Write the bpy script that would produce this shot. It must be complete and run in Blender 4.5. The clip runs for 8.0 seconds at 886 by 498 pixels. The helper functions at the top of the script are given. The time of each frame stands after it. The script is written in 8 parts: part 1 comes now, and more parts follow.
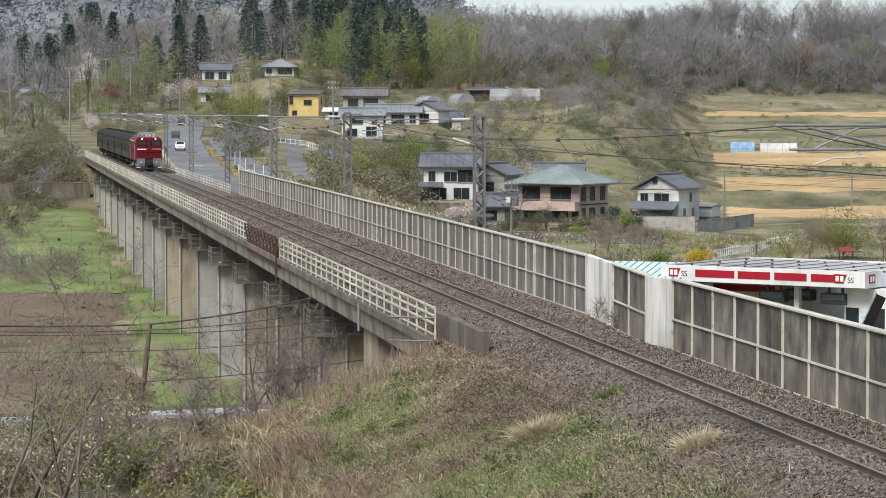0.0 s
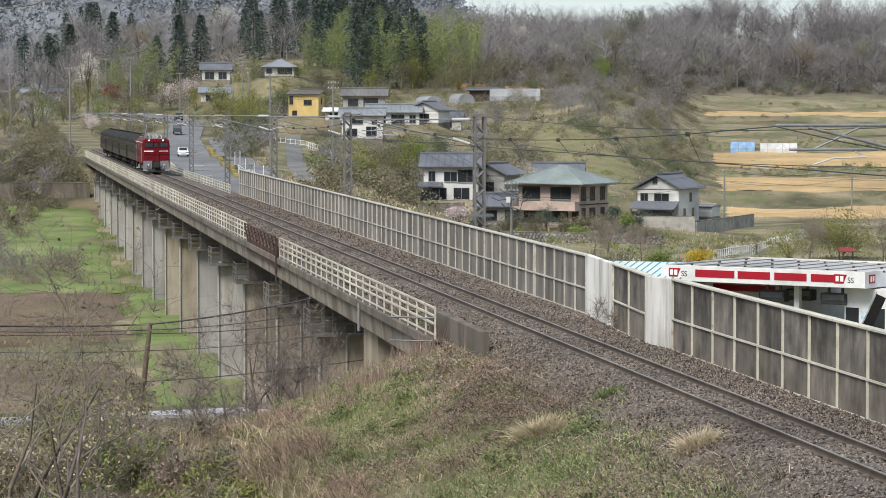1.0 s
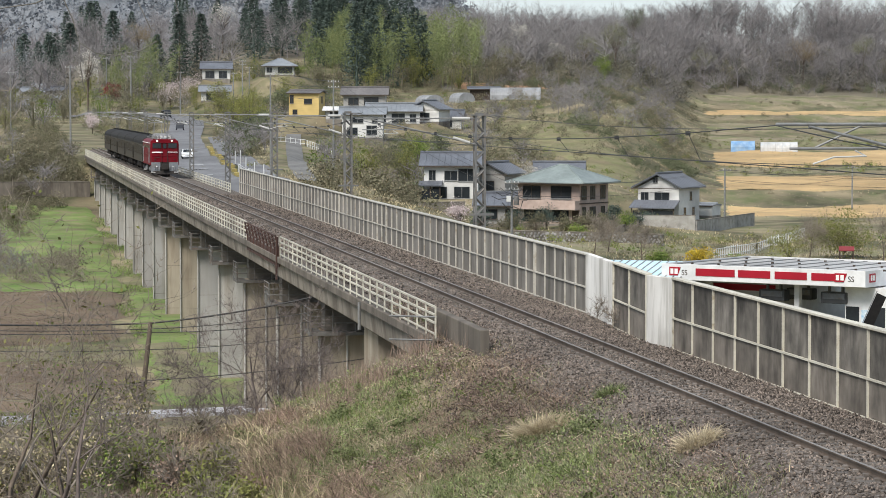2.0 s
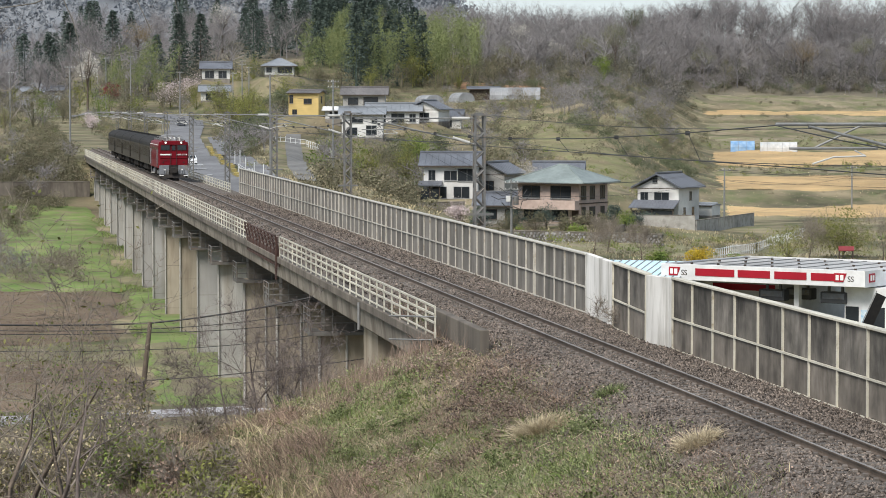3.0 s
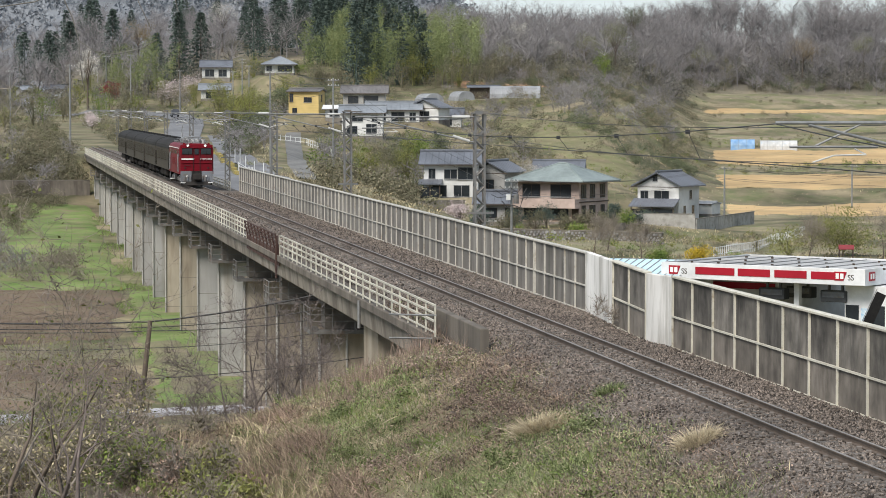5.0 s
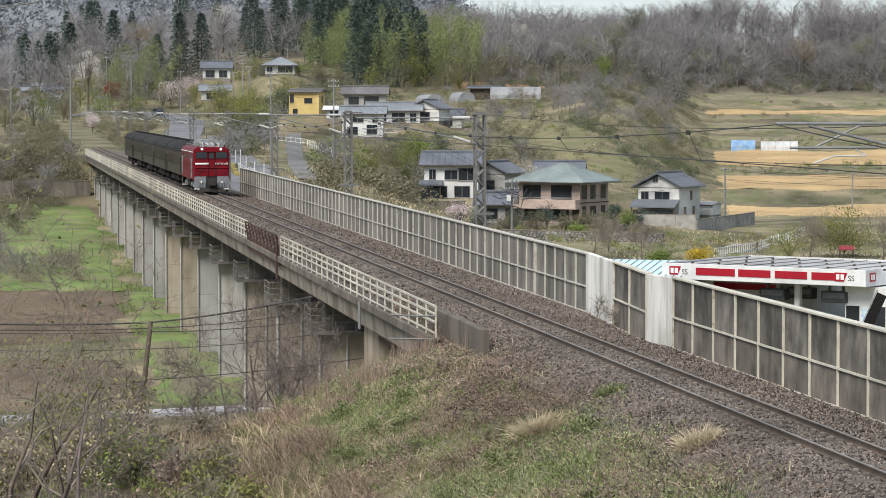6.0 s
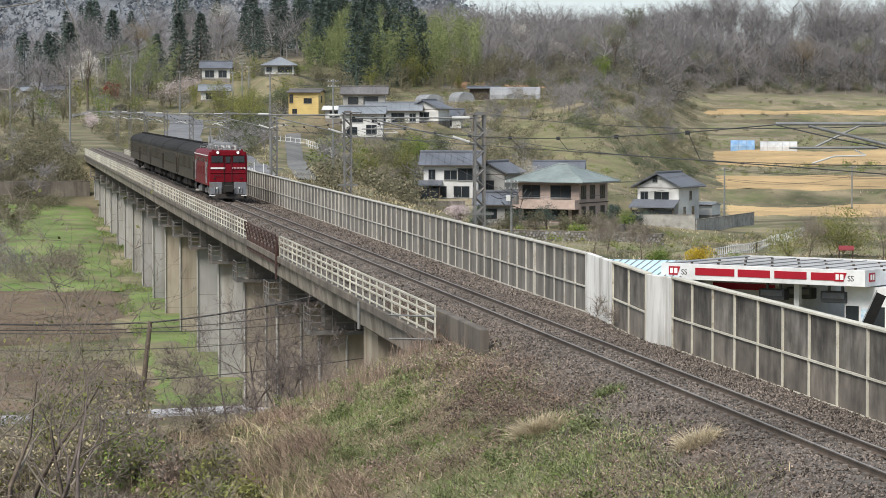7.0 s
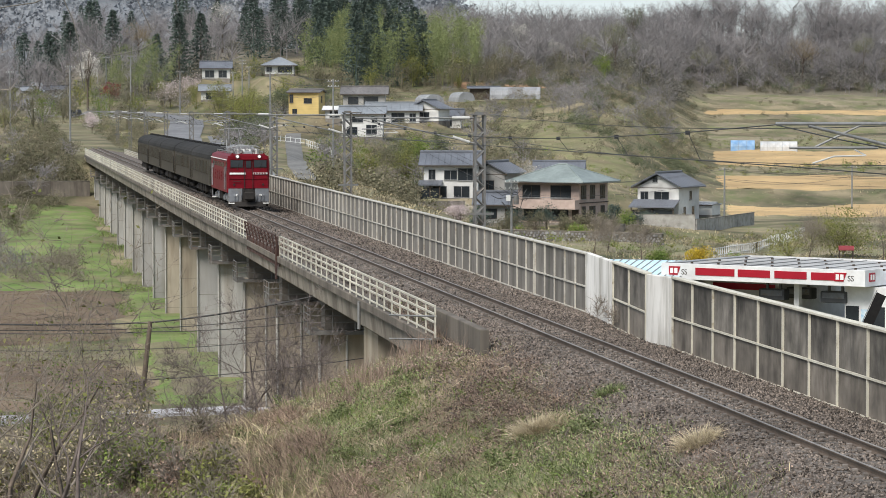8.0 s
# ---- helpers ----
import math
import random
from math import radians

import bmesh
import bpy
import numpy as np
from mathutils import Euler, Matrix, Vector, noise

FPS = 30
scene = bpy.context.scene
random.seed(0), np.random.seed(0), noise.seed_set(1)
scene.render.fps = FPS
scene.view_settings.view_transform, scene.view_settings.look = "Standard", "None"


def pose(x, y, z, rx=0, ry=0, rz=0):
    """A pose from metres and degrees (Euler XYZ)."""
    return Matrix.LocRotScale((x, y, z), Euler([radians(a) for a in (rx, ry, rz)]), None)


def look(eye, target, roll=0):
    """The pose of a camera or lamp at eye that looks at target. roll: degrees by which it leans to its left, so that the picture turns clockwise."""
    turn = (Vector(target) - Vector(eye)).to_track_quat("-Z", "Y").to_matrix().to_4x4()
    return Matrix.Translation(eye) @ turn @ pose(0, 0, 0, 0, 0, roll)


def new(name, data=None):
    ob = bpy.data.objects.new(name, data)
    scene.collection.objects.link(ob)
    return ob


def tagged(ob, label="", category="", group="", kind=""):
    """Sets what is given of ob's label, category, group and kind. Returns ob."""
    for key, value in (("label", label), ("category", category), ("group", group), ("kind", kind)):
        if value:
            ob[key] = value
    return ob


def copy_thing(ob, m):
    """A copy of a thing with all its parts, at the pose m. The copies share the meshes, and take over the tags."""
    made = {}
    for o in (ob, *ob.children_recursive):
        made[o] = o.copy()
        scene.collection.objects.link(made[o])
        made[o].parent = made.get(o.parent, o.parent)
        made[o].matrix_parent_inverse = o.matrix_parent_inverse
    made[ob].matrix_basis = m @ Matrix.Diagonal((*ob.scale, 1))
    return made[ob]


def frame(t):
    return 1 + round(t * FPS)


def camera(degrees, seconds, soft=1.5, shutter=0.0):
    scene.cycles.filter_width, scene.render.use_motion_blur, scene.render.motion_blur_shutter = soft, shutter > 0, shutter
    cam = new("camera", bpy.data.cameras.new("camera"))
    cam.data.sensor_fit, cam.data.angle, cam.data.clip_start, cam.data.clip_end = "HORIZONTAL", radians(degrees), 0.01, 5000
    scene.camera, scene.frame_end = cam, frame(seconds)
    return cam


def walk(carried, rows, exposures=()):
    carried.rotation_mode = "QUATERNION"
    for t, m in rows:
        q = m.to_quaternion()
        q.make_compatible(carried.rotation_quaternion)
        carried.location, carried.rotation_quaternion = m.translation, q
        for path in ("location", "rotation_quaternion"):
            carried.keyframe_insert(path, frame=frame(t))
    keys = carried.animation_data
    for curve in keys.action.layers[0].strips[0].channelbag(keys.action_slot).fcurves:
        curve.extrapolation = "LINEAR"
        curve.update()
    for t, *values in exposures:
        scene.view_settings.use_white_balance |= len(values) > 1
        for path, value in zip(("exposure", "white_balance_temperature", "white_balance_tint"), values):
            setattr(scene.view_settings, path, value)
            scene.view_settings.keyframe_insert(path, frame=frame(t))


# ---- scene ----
cam = camera(18.27, 8.0, soft=0.88)
# a telephoto view from a hillside, held by hand: a hair's breadth of tilt and turn on the way
EYE = (-16.4, 0.0, 6.6)
SWAY = [(0.0, 2.909, 9.240), (1.1, 2.909, 9.240), (1.5, 2.929, 9.230), (3.0, 2.932, 9.240), (3.45, 2.964, 9.226),
        (4.0, 2.965, 9.236), (4.7, 2.965, 9.240), (6.0, 2.946, 9.228), (6.5, 2.944, 9.240), (8.0, 2.944, 9.238)]
walk(cam, [(t, pose(*EYE, 90 - tilt, 0, -turn)) for t, tilt, turn in SWAY])

# ---------------------------------------------------------------- world and light
world = bpy.data.worlds.new("overcast_sky")
scene.world = world
world.use_nodes = True
wn, wl = world.node_tree.nodes, world.node_tree.links
sky = wn.new("ShaderNodeTexSky")
sky.sky_type, sky.sun_disc = "NISHITA", False
sky.sun_elevation, sky.sun_rotation = radians(52), radians(215)
sky.air_density, sky.dust_density, sky.ozone_density = 1.0, 0.4, 1.0
pale = wn.new("ShaderNodeHueSaturation")
pale.inputs["Saturation"].default_value = 0.6
wl.new(sky.outputs[0], pale.inputs["Color"])
wl.new(pale.outputs[0], wn["Background"].inputs[0])
wn["Background"].inputs[1].default_value = 0.055
# a thin, even cover of cloud adds its own white light
cloud = wn.new("ShaderNodeBackground")
cloud.inputs[0].default_value, cloud.inputs[1].default_value = (0.64, 0.81, 1.0, 1), 0.30
both = wn.new("ShaderNodeAddShader")
wl.new(wn["Background"].outputs[0], both.inputs[0])
wl.new(cloud.outputs[0], both.inputs[1])
wl.new(both.outputs[0], wn["World Output"].inputs[0])
sun_data = bpy.data.lights.new("sun", "SUN")
sun_data.energy, sun_data.angle, sun_data.color = 3.3, radians(28), (1.0, 0.955, 0.895)
sun = new("sun", sun_data)
sun.matrix_world = look((-120, -80, 200), (0, 60, 0))
scene.view_settings.exposure = 0.38


# ---------------------------------------------------------------- mesh building
class Build:
    """Collects vertices and faces for one mesh."""

    def __init__(self):
        self.v, self.f = [], []

    def add(self, verts, faces, m=None):
        n = len(self.v)
        self.v += [tuple(m @ Vector(p)) for p in verts] if m is not None else [tuple(p) for p in verts]
        self.f += [tuple(i + n for i in f) for f in faces]
        return self

    def box(self, x0, x1, y0, y1, z0, z1, m=None, bev=0.0):
        if bev:
            b = bev
            vs, fs = [], []
            for z, k in ((z0, b), (z0 + b, 0), (z1 - b, 0), (z1, b)):
                vs += [(x0 + k, y0 + k, z), (x1 - k, y0 + k, z), (x1 - k, y1 - k, z), (x0 + k, y1 - k, z)]
            fs.append((3, 2, 1, 0))
            for r in range(3):
                for i in range(4):
                    j = (i + 1) % 4
                    fs.append((r * 4 + i, r * 4 + j, r * 4 + 4 + j, r * 4 + 4 + i))
            fs.append((12, 13, 14, 15))
            return self.add(vs, fs, m)
        vs = [(x, y, z) for z in (z0, z1) for x, y in ((x0, y0), (x1, y0), (x1, y1), (x0, y1))]
        return self.add(vs, [(3, 2, 1, 0), (4, 5, 6, 7), (0, 1, 5, 4), (1, 2, 6, 5), (2, 3, 7, 6), (3, 0, 4, 7)], m)

    def tube(self, a, b, r0, r1=None, n=6, caps=True):
        a, b = Vector(a), Vector(b)
        r1 = r0 if r1 is None else r1
        q = (b - a).to_track_quat("Z", "Y")
        vs = []
        for p, r in ((a, r0), (b, r1)):
            for i in range(n):
                t = 2 * math.pi * i / n
                vs.append(p + q @ Vector((r * math.cos(t), r * math.sin(t), 0)))
        fs = [(i, (i + 1) % n, n + (i + 1) % n, n + i) for i in range(n)]
        if caps:
            fs += [tuple(range(n))[::-1], tuple(range(n, 2 * n))]
        return self.add(vs, fs)

    def path(self, pts, r, n=6):
        pts = [Vector(p) for p in pts]
        rings = []
        for i, p in enumerate(pts):
            d = (pts[min(i + 1, len(pts) - 1)] - pts[max(i - 1, 0)]).normalized()
            u = d.cross(Vector((0, 0, 1)) if abs(d.z) < 0.95 else Vector((1, 0, 0))).normalized()
            w = d.cross(u)
            rings.append([p + r * (math.cos(2 * math.pi * k / n) * u + math.sin(2 * math.pi * k / n) * w) for k in range(n)])
        return self.loft(rings)

    def extrude(self, outline, y0, y1, m=None, axis="y"):
        """An outline in x, z drawn out along y (or one in y, z along x)."""
        n = len(outline)
        put = (lambda p, t: (p[0], t, p[1])) if axis == "y" else (lambda p, t: (t, p[0], p[1]))
        vs = [put(p, y0) for p in outline] + [put(p, y1) for p in outline]
        fs = [(i, (i + 1) % n, n + (i + 1) % n, n + i) for i in range(n)]
        fs += [tuple(range(n))[::-1], tuple(range(n, 2 * n))]
        return self.add(vs, fs, m)

    def loft(self, rings, cap=True):
        n, vs, fs = len(rings[0]), [], []
        for r in rings:
            vs += r
        for k in range(len(rings) - 1):
            for i in range(n):
                j = (i + 1) % n
                fs.append((k * n + i, k * n + j, k * n + n + j, k * n + n + i))
        if cap:
            fs += [tuple(range(n))[::-1], tuple(range(len(vs) - n, len(vs)))]
        return self.add(vs, fs)

    def mesh(self, name, material, smooth=False):
        me = bpy.data.meshes.new(name)
        me.from_pydata(self.v, [], self.f)
        bm = bmesh.new()
        bm.from_mesh(me)
        if len(self.f) < 20000:
            bmesh.ops.recalc_face_normals(bm, faces=bm.faces)
        bm.to_mesh(me)
        bm.free()
        if smooth:
            me.polygons.foreach_set("use_smooth", [True] * len(me.polygons))
        if material:
            me.materials.append(material)
        return me


def part(name, b, material, parent=None, label="", m=None, smooth=False):
    """One mesh object, under a thing or a part where one is given."""
    data = b if isinstance(b, bpy.types.Mesh) else b.mesh(name, material, smooth)
    ob = new(name, data)
    ob.parent = parent
    if m is not None:
        ob.matrix_basis = m
    return tagged(ob, label)


def thing(name, label, category, m=None, group="", kind=""):
    ob = new(name)
    ob.empty_display_size = 0.3
    if m is not None:
        ob.matrix_basis = m
    return tagged(ob, label, category, group, kind)


def raw_mesh(name, verts, tris, material, uv=None):
    """A mesh from numpy arrays of vertices and triangles."""
    me = bpy.data.meshes.new(name)
    me.vertices.add(len(verts))
    me.vertices.foreach_set("co", np.asarray(verts, np.float32).ravel())
    me.loops.add(len(tris) * 3)
    me.loops.foreach_set("vertex_index", np.asarray(tris, np.int32).ravel())
    me.polygons.add(len(tris))
    me.polygons.foreach_set("loop_start", np.arange(0, len(tris) * 3, 3, dtype=np.int32))
    me.polygons.foreach_set("loop_total", np.full(len(tris), 3, np.int32))
    me.update(calc_edges=True)
    me.materials.append(material)
    return me


# ---------------------------------------------------------------- materials
def mat(name, c1, c2=None, scale=2.0, rough=0.85, bump=0.0, bscale=None, metal=0.0, stretch=(1, 1, 1), large=0.25,
        lscale=0.15, rand=0.0, island=0.0, stain=None, sscale=1.0, spec=0.3, glow=0.0, contrast=0.35, smat=0.62):
    """Two colours mixed by grain, made lighter and darker at a larger scale, with relief and optional stains."""
    c2 = c2 or tuple(c * 0.75 for c in c1)
    m = bpy.data.materials.new(name)
    m.use_nodes = True
    n, l = m.node_tree.nodes, m.node_tree.links
    bsdf = n["Principled BSDF"]
    geo = n.new("ShaderNodeNewGeometry")
    mp = n.new("ShaderNodeMapping")
    mp.inputs["Scale"].default_value = stretch
    l.new(geo.outputs["Position"], mp.inputs["Vector"])

    def tex(s, detail, src):
        t = n.new("ShaderNodeTexNoise")
        t.inputs["Scale"].default_value, t.inputs["Detail"].default_value = s, detail
        t.inputs["Roughness"].default_value = 0.62
        l.new(src, t.inputs["Vector"])
        return t.outputs["Fac"]

    def rng(src, a, b, lo, hi):
        r = n.new("ShaderNodeMapRange")
        for k, v in zip(("From Min", "From Max", "To Min", "To Max"), (a, b, lo, hi)):
            r.inputs[k].default_value = v
        l.new(src, r.inputs["Value"])
        return r.outputs[0]

    grain = tex(scale, 6, mp.outputs[0])
    mix = n.new("ShaderNodeMix")
    mix.data_type = "RGBA"
    l.new(rng(grain, 0.5 - contrast / 2, 0.5 + contrast / 2, 0, 1), mix.inputs["Factor"])
    mix.inputs["A"].default_value, mix.inputs["B"].default_value = (*c1, 1), (*c2, 1)
    out = mix.outputs["Result"]
    if stain:
        sm = n.new("ShaderNodeMix")
        sm.data_type = "RGBA"
        l.new(rng(tex(sscale, 5, mp.outputs[0]), smat - 0.12, smat + 0.06, 0, 1), sm.inputs["Factor"])
        l.new(out, sm.inputs["A"])
        sm.inputs["B"].default_value = (*stain, 1)
        out = sm.outputs["Result"]
    val = rng(tex(lscale, 3, geo.outputs["Position"]), 0.3, 0.7, 1 - large, 1 + large)
    for amount, src in ((rand, "obj"), (island, "isl")):
        if amount:
            if src == "obj":
                s = n.new("ShaderNodeObjectInfo").outputs["Random"]
            else:
                s = geo.outputs["Random Per Island"]
            mul = n.new("ShaderNodeMath")
            mul.operation = "MULTIPLY"
            l.new(val, mul.inputs[0])
            l.new(rng(s, 0, 1, 1 - amount, 1 + amount), mul.inputs[1])
            val = mul.outputs[0]
    hsv = n.new("ShaderNodeHueSaturation")
    l.new(out, hsv.inputs["Color"])
    l.new(val, hsv.inputs["Value"])
    l.new(hsv.outputs[0], bsdf.inputs["Base Color"])
    bsdf.inputs["Roughness"].default_value, bsdf.inputs["Metallic"].default_value = rough, metal
    bsdf.inputs["Specular IOR Level"].default_value = spec
    if bump:
        b = n.new("ShaderNodeBump")
        b.inputs["Strength"].default_value, b.inputs["Distance"].default_value = min(bump, 1), 0.03
        l.new(tex(bscale or scale * 3, 4, geo.outputs["Position"]), b.inputs["Height"])
        l.new(b.outputs[0], bsdf.inputs["Normal"])
    if glow:
        bsdf.inputs["Emission Color"].default_value = (*c1, 1)
        bsdf.inputs["Emission Strength"].default_value = glow
    return m


def leaf_mat(name, c1, c2, scale=0.6, island=0.35):
    return mat(name, c1, c2, scale=scale, rough=0.8, island=island, large=0.3, lscale=0.08, spec=0.15, contrast=0.25)


M = {
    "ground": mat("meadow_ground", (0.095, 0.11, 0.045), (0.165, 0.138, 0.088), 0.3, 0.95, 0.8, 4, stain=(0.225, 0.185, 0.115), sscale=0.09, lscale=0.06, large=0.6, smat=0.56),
    "soil": mat("ploughed_soil", (0.20, 0.145, 0.10), (0.13, 0.095, 0.068), 3.0, 0.95, 1, 8, stretch=(0.25, 3, 1), lscale=0.1, stain=(0.16, 0.17, 0.08), sscale=0.6, smat=0.66),
    "grass": mat("green_meadow", (0.125, 0.205, 0.045), (0.18, 0.20, 0.08), 0.6, 0.95, 1.0, 5, stain=(0.20, 0.17, 0.10), sscale=0.25, smat=0.61, lscale=0.12, large=0.35),
    "straw": mat("dry_field", (0.50, 0.34, 0.165), (0.40, 0.28, 0.145), 0.5, 0.95, 0.6, 5, stretch=(0.3, 2, 1), lscale=0.06, stain=(0.28, 0.25, 0.12), sscale=0.35, smat=0.66),
    "dry": mat("dry_meadow", (0.28, 0.232, 0.155), (0.19, 0.163, 0.108), 0.4, 0.95, 0.6, 5, lscale=0.05, stain=(0.155, 0.16, 0.075), sscale=0.12, smat=0.55),
    "ballast": mat("ballast", (0.15, 0.122, 0.098), (0.085, 0.069, 0.056), 9.0, 0.95, 1, 25, large=0.2, lscale=0.5, stain=(0.30, 0.27, 0.25), sscale=14),
    "stone": mat("ballast_stone", (0.21, 0.173, 0.145), (0.11, 0.09, 0.076), 6.0, 0.9, 0.4, 40, island=0.8),
    "concrete": mat("weathered_concrete", (0.25, 0.225, 0.19), (0.18, 0.16, 0.135), 1.4, 0.9, 0.35, 12, stretch=(1, 1, 0.12), lscale=0.25, stain=(0.12, 0.105, 0.088), sscale=0.9, rand=0.06),
    "pier": mat("pier_concrete", (0.40, 0.35, 0.275), (0.29, 0.245, 0.185), 1.0, 0.9, 0.3, 10, stretch=(1, 1, 0.1), lscale=0.2, stain=(0.20, 0.155, 0.108), sscale=0.6, rand=0.2, smat=0.57),
    "pier_pale": mat("pale_pier_concrete", (0.42, 0.405, 0.38), (0.33, 0.315, 0.29), 1.0, 0.9, 0.3, 10, stretch=(1, 1, 0.1), lscale=0.2, stain=(0.25, 0.225, 0.19), sscale=0.6, rand=0.14),
    "girder": mat("girder_concrete", (0.31, 0.275, 0.23), (0.215, 0.188, 0.152), 1.2, 0.9, 0.3, 10, stretch=(1, 1, 0.2), lscale=0.3, stain=(0.135, 0.112, 0.088), sscale=0.8, smat=0.58, rand=0.1),
    "soffit": mat("dark_brown_concrete", (0.17, 0.15, 0.125), (0.11, 0.1, 0.085), 1.2, 0.9, 0.3, 8, rand=0.08),
    "panel": mat("noise_panel_concrete", (0.19, 0.172, 0.148), (0.115, 0.103, 0.088), 1.5, 0.9, 0.25, 14, stretch=(1, 1, 0.3), lscale=1.1, large=0.45, stain=(0.062, 0.056, 0.049), sscale=0.9, smat=0.55, rand=0.25, contrast=0.5),
    "cream": mat("cream_paint", (0.60, 0.57, 0.48), (0.50, 0.47, 0.385), 5, 0.6, 0.1, 20, stain=(0.30, 0.24, 0.16), sscale=4, smat=0.68),
    "white_panel": mat("pale_panel", (0.70, 0.68, 0.64), (0.60, 0.58, 0.54), 2, 0.8, 0.15, 10, stretch=(1, 1, 0.15), stain=(0.36, 0.34, 0.30), sscale=1.5, smat=0.6),
    "panel_far": mat("clean_panel_concrete", (0.235, 0.218, 0.192), (0.17, 0.156, 0.137), 1.4, 0.9, 0.25, 14, stretch=(1, 1, 0.15), lscale=0.4, stain=(0.125, 0.115, 0.10), sscale=1.1, smat=0.57, rand=0.2),
    "post_paint": mat("dull_cream_paint", (0.50, 0.475, 0.42), (0.41, 0.39, 0.34), 5, 0.6, 0.1, 20, stain=(0.28, 0.23, 0.17), sscale=4, smat=0.66),
    "pipe": mat("grey_plastic_pipe", (0.40, 0.385, 0.35), (0.33, 0.315, 0.285), 2, 0.6),
    "twig_dark": mat("dark_shrub_twigs", (0.20, 0.165, 0.15), (0.115, 0.094, 0.085), 2, 0.9, island=0.3),
    "panel_low": mat("lower_panel_concrete", (0.20, 0.176, 0.148), (0.14, 0.121, 0.10), 1.3, 0.9, 0.25, 14, stretch=(1, 1, 0.35), lscale=1.0, large=0.4, stain=(0.085, 0.073, 0.06), sscale=0.9, smat=0.57, rand=0.22, contrast=0.5),
    "fascia": mat("sooty_fascia_concrete", (0.19, 0.165, 0.135), (0.125, 0.107, 0.088), 1.2, 0.9, 0.3, 10, stretch=(1, 1, 0.15), lscale=0.3, stain=(0.085, 0.072, 0.06), sscale=0.8, rand=0.08),
    "plat": mat("dull_galvanised_platform", (0.18, 0.172, 0.16), (0.12, 0.114, 0.105), 3, 0.6, metal=0.2, stain=(0.15, 0.11, 0.085), sscale=2),
    "rust": mat("rusty_steel", (0.085, 0.042, 0.032), (0.05, 0.028, 0.023), 4, 0.75, 0.2, 20),
    "rail": mat("rail_steel", (0.15, 0.115, 0.09), (0.09, 0.07, 0.055), 3, 0.6, 0.1, 20, metal=0.3),
    "clip": mat("pale_rail_fastening", (0.20, 0.175, 0.155), (0.14, 0.12, 0.105), 6, 0.7, rand=0.3),
    "railtop": mat("polished_rail", (0.33, 0.295, 0.265), (0.25, 0.225, 0.20), 3, 0.5, metal=0.45),
    "sleeper": mat("sleeper_concrete", (0.15, 0.132, 0.117), (0.105, 0.092, 0.08), 5, 0.9, 0.3, 20, rand=0.15),
    "galv": mat("galvanised_steel", (0.31, 0.31, 0.30), (0.20, 0.20, 0.195), 4, 0.55, metal=0.35),
    "mast": mat("weathered_mast_steel", (0.195, 0.193, 0.187), (0.135, 0.133, 0.128), 3, 0.6, metal=0.3, stain=(0.19, 0.155, 0.125), sscale=2),
    "wire": mat("dark_wire", (0.05, 0.05, 0.05), (0.035, 0.035, 0.035), 2, 0.6),
    "ceramic": mat("pale_insulator", (0.6, 0.59, 0.56), (0.5, 0.49, 0.46), 4, 0.35),
    "asphalt": mat("worn_asphalt", (0.20, 0.20, 0.205), (0.155, 0.155, 0.16), 1.5, 0.9, 0.3, 20, lscale=0.1),
    "paint_white": mat("white_paint", (0.68, 0.68, 0.67), (0.60, 0.60, 0.59), 2, 0.6, stain=(0.55, 0.53, 0.5), sscale=0.8, smat=0.68),
    "road_white": mat("road_marking", (0.72, 0.72, 0.70), (0.6, 0.6, 0.58), 4, 0.8),
    "yellow_kerb": mat("yellow_paint", (0.36, 0.29, 0.09), (0.25, 0.205, 0.09), 3, 0.7),
    "glass": mat("dark_glass", (0.03, 0.035, 0.04), (0.02, 0.024, 0.028), 1, 0.08, spec=0.4, large=0.1),
    "black": mat("rubber_and_recess_black", (0.014, 0.014, 0.014), (0.02, 0.019, 0.018), 4, 0.9, spec=0.03),
    "bark": mat("bark", (0.16, 0.125, 0.095), (0.09, 0.07, 0.055), 6, 0.9, 0.5, 20),
    "twig_grey": mat("lichen_grey_twigs", (0.21, 0.195, 0.175), (0.13, 0.118, 0.10), 3, 0.9),
    "twig": mat("grey_twigs", (0.27, 0.23, 0.185), (0.17, 0.145, 0.115), 2, 0.9, island=0.3),
}


def floor_and_haze(m, steps):
    """Meadow gives way to leaf litter, then mountain floor with haze in its colour."""
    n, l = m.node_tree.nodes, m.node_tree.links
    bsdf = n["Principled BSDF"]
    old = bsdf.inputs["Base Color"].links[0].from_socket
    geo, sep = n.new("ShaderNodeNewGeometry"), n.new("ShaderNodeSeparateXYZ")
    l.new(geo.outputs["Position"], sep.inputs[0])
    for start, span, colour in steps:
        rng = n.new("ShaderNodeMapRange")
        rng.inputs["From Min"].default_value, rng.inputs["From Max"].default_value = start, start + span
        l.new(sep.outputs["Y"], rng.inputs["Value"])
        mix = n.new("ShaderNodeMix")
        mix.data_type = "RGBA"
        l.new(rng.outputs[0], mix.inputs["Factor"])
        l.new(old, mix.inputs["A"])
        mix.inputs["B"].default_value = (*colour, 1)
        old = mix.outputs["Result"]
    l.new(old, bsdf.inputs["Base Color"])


# second step: pale blue-grey painted in for haze over distant ground
floor_and_haze(M["ground"], ((790, 60, (0.14, 0.122, 0.098)), (920, 200, (0.20, 0.21, 0.222))))

# ---------------------------------------------------------------- the lie of the land
def ramp(t, stops):
    """A piecewise profile with soft corners."""
    xs, zs = [s[0] for s in stops], [s[1] for s in stops]
    return np.interp(t, xs, zs)


def smooth(a, b, t):
    t = np.clip((t - a) / (b - a), 0, 1)
    return t * t * (3 - 2 * t)


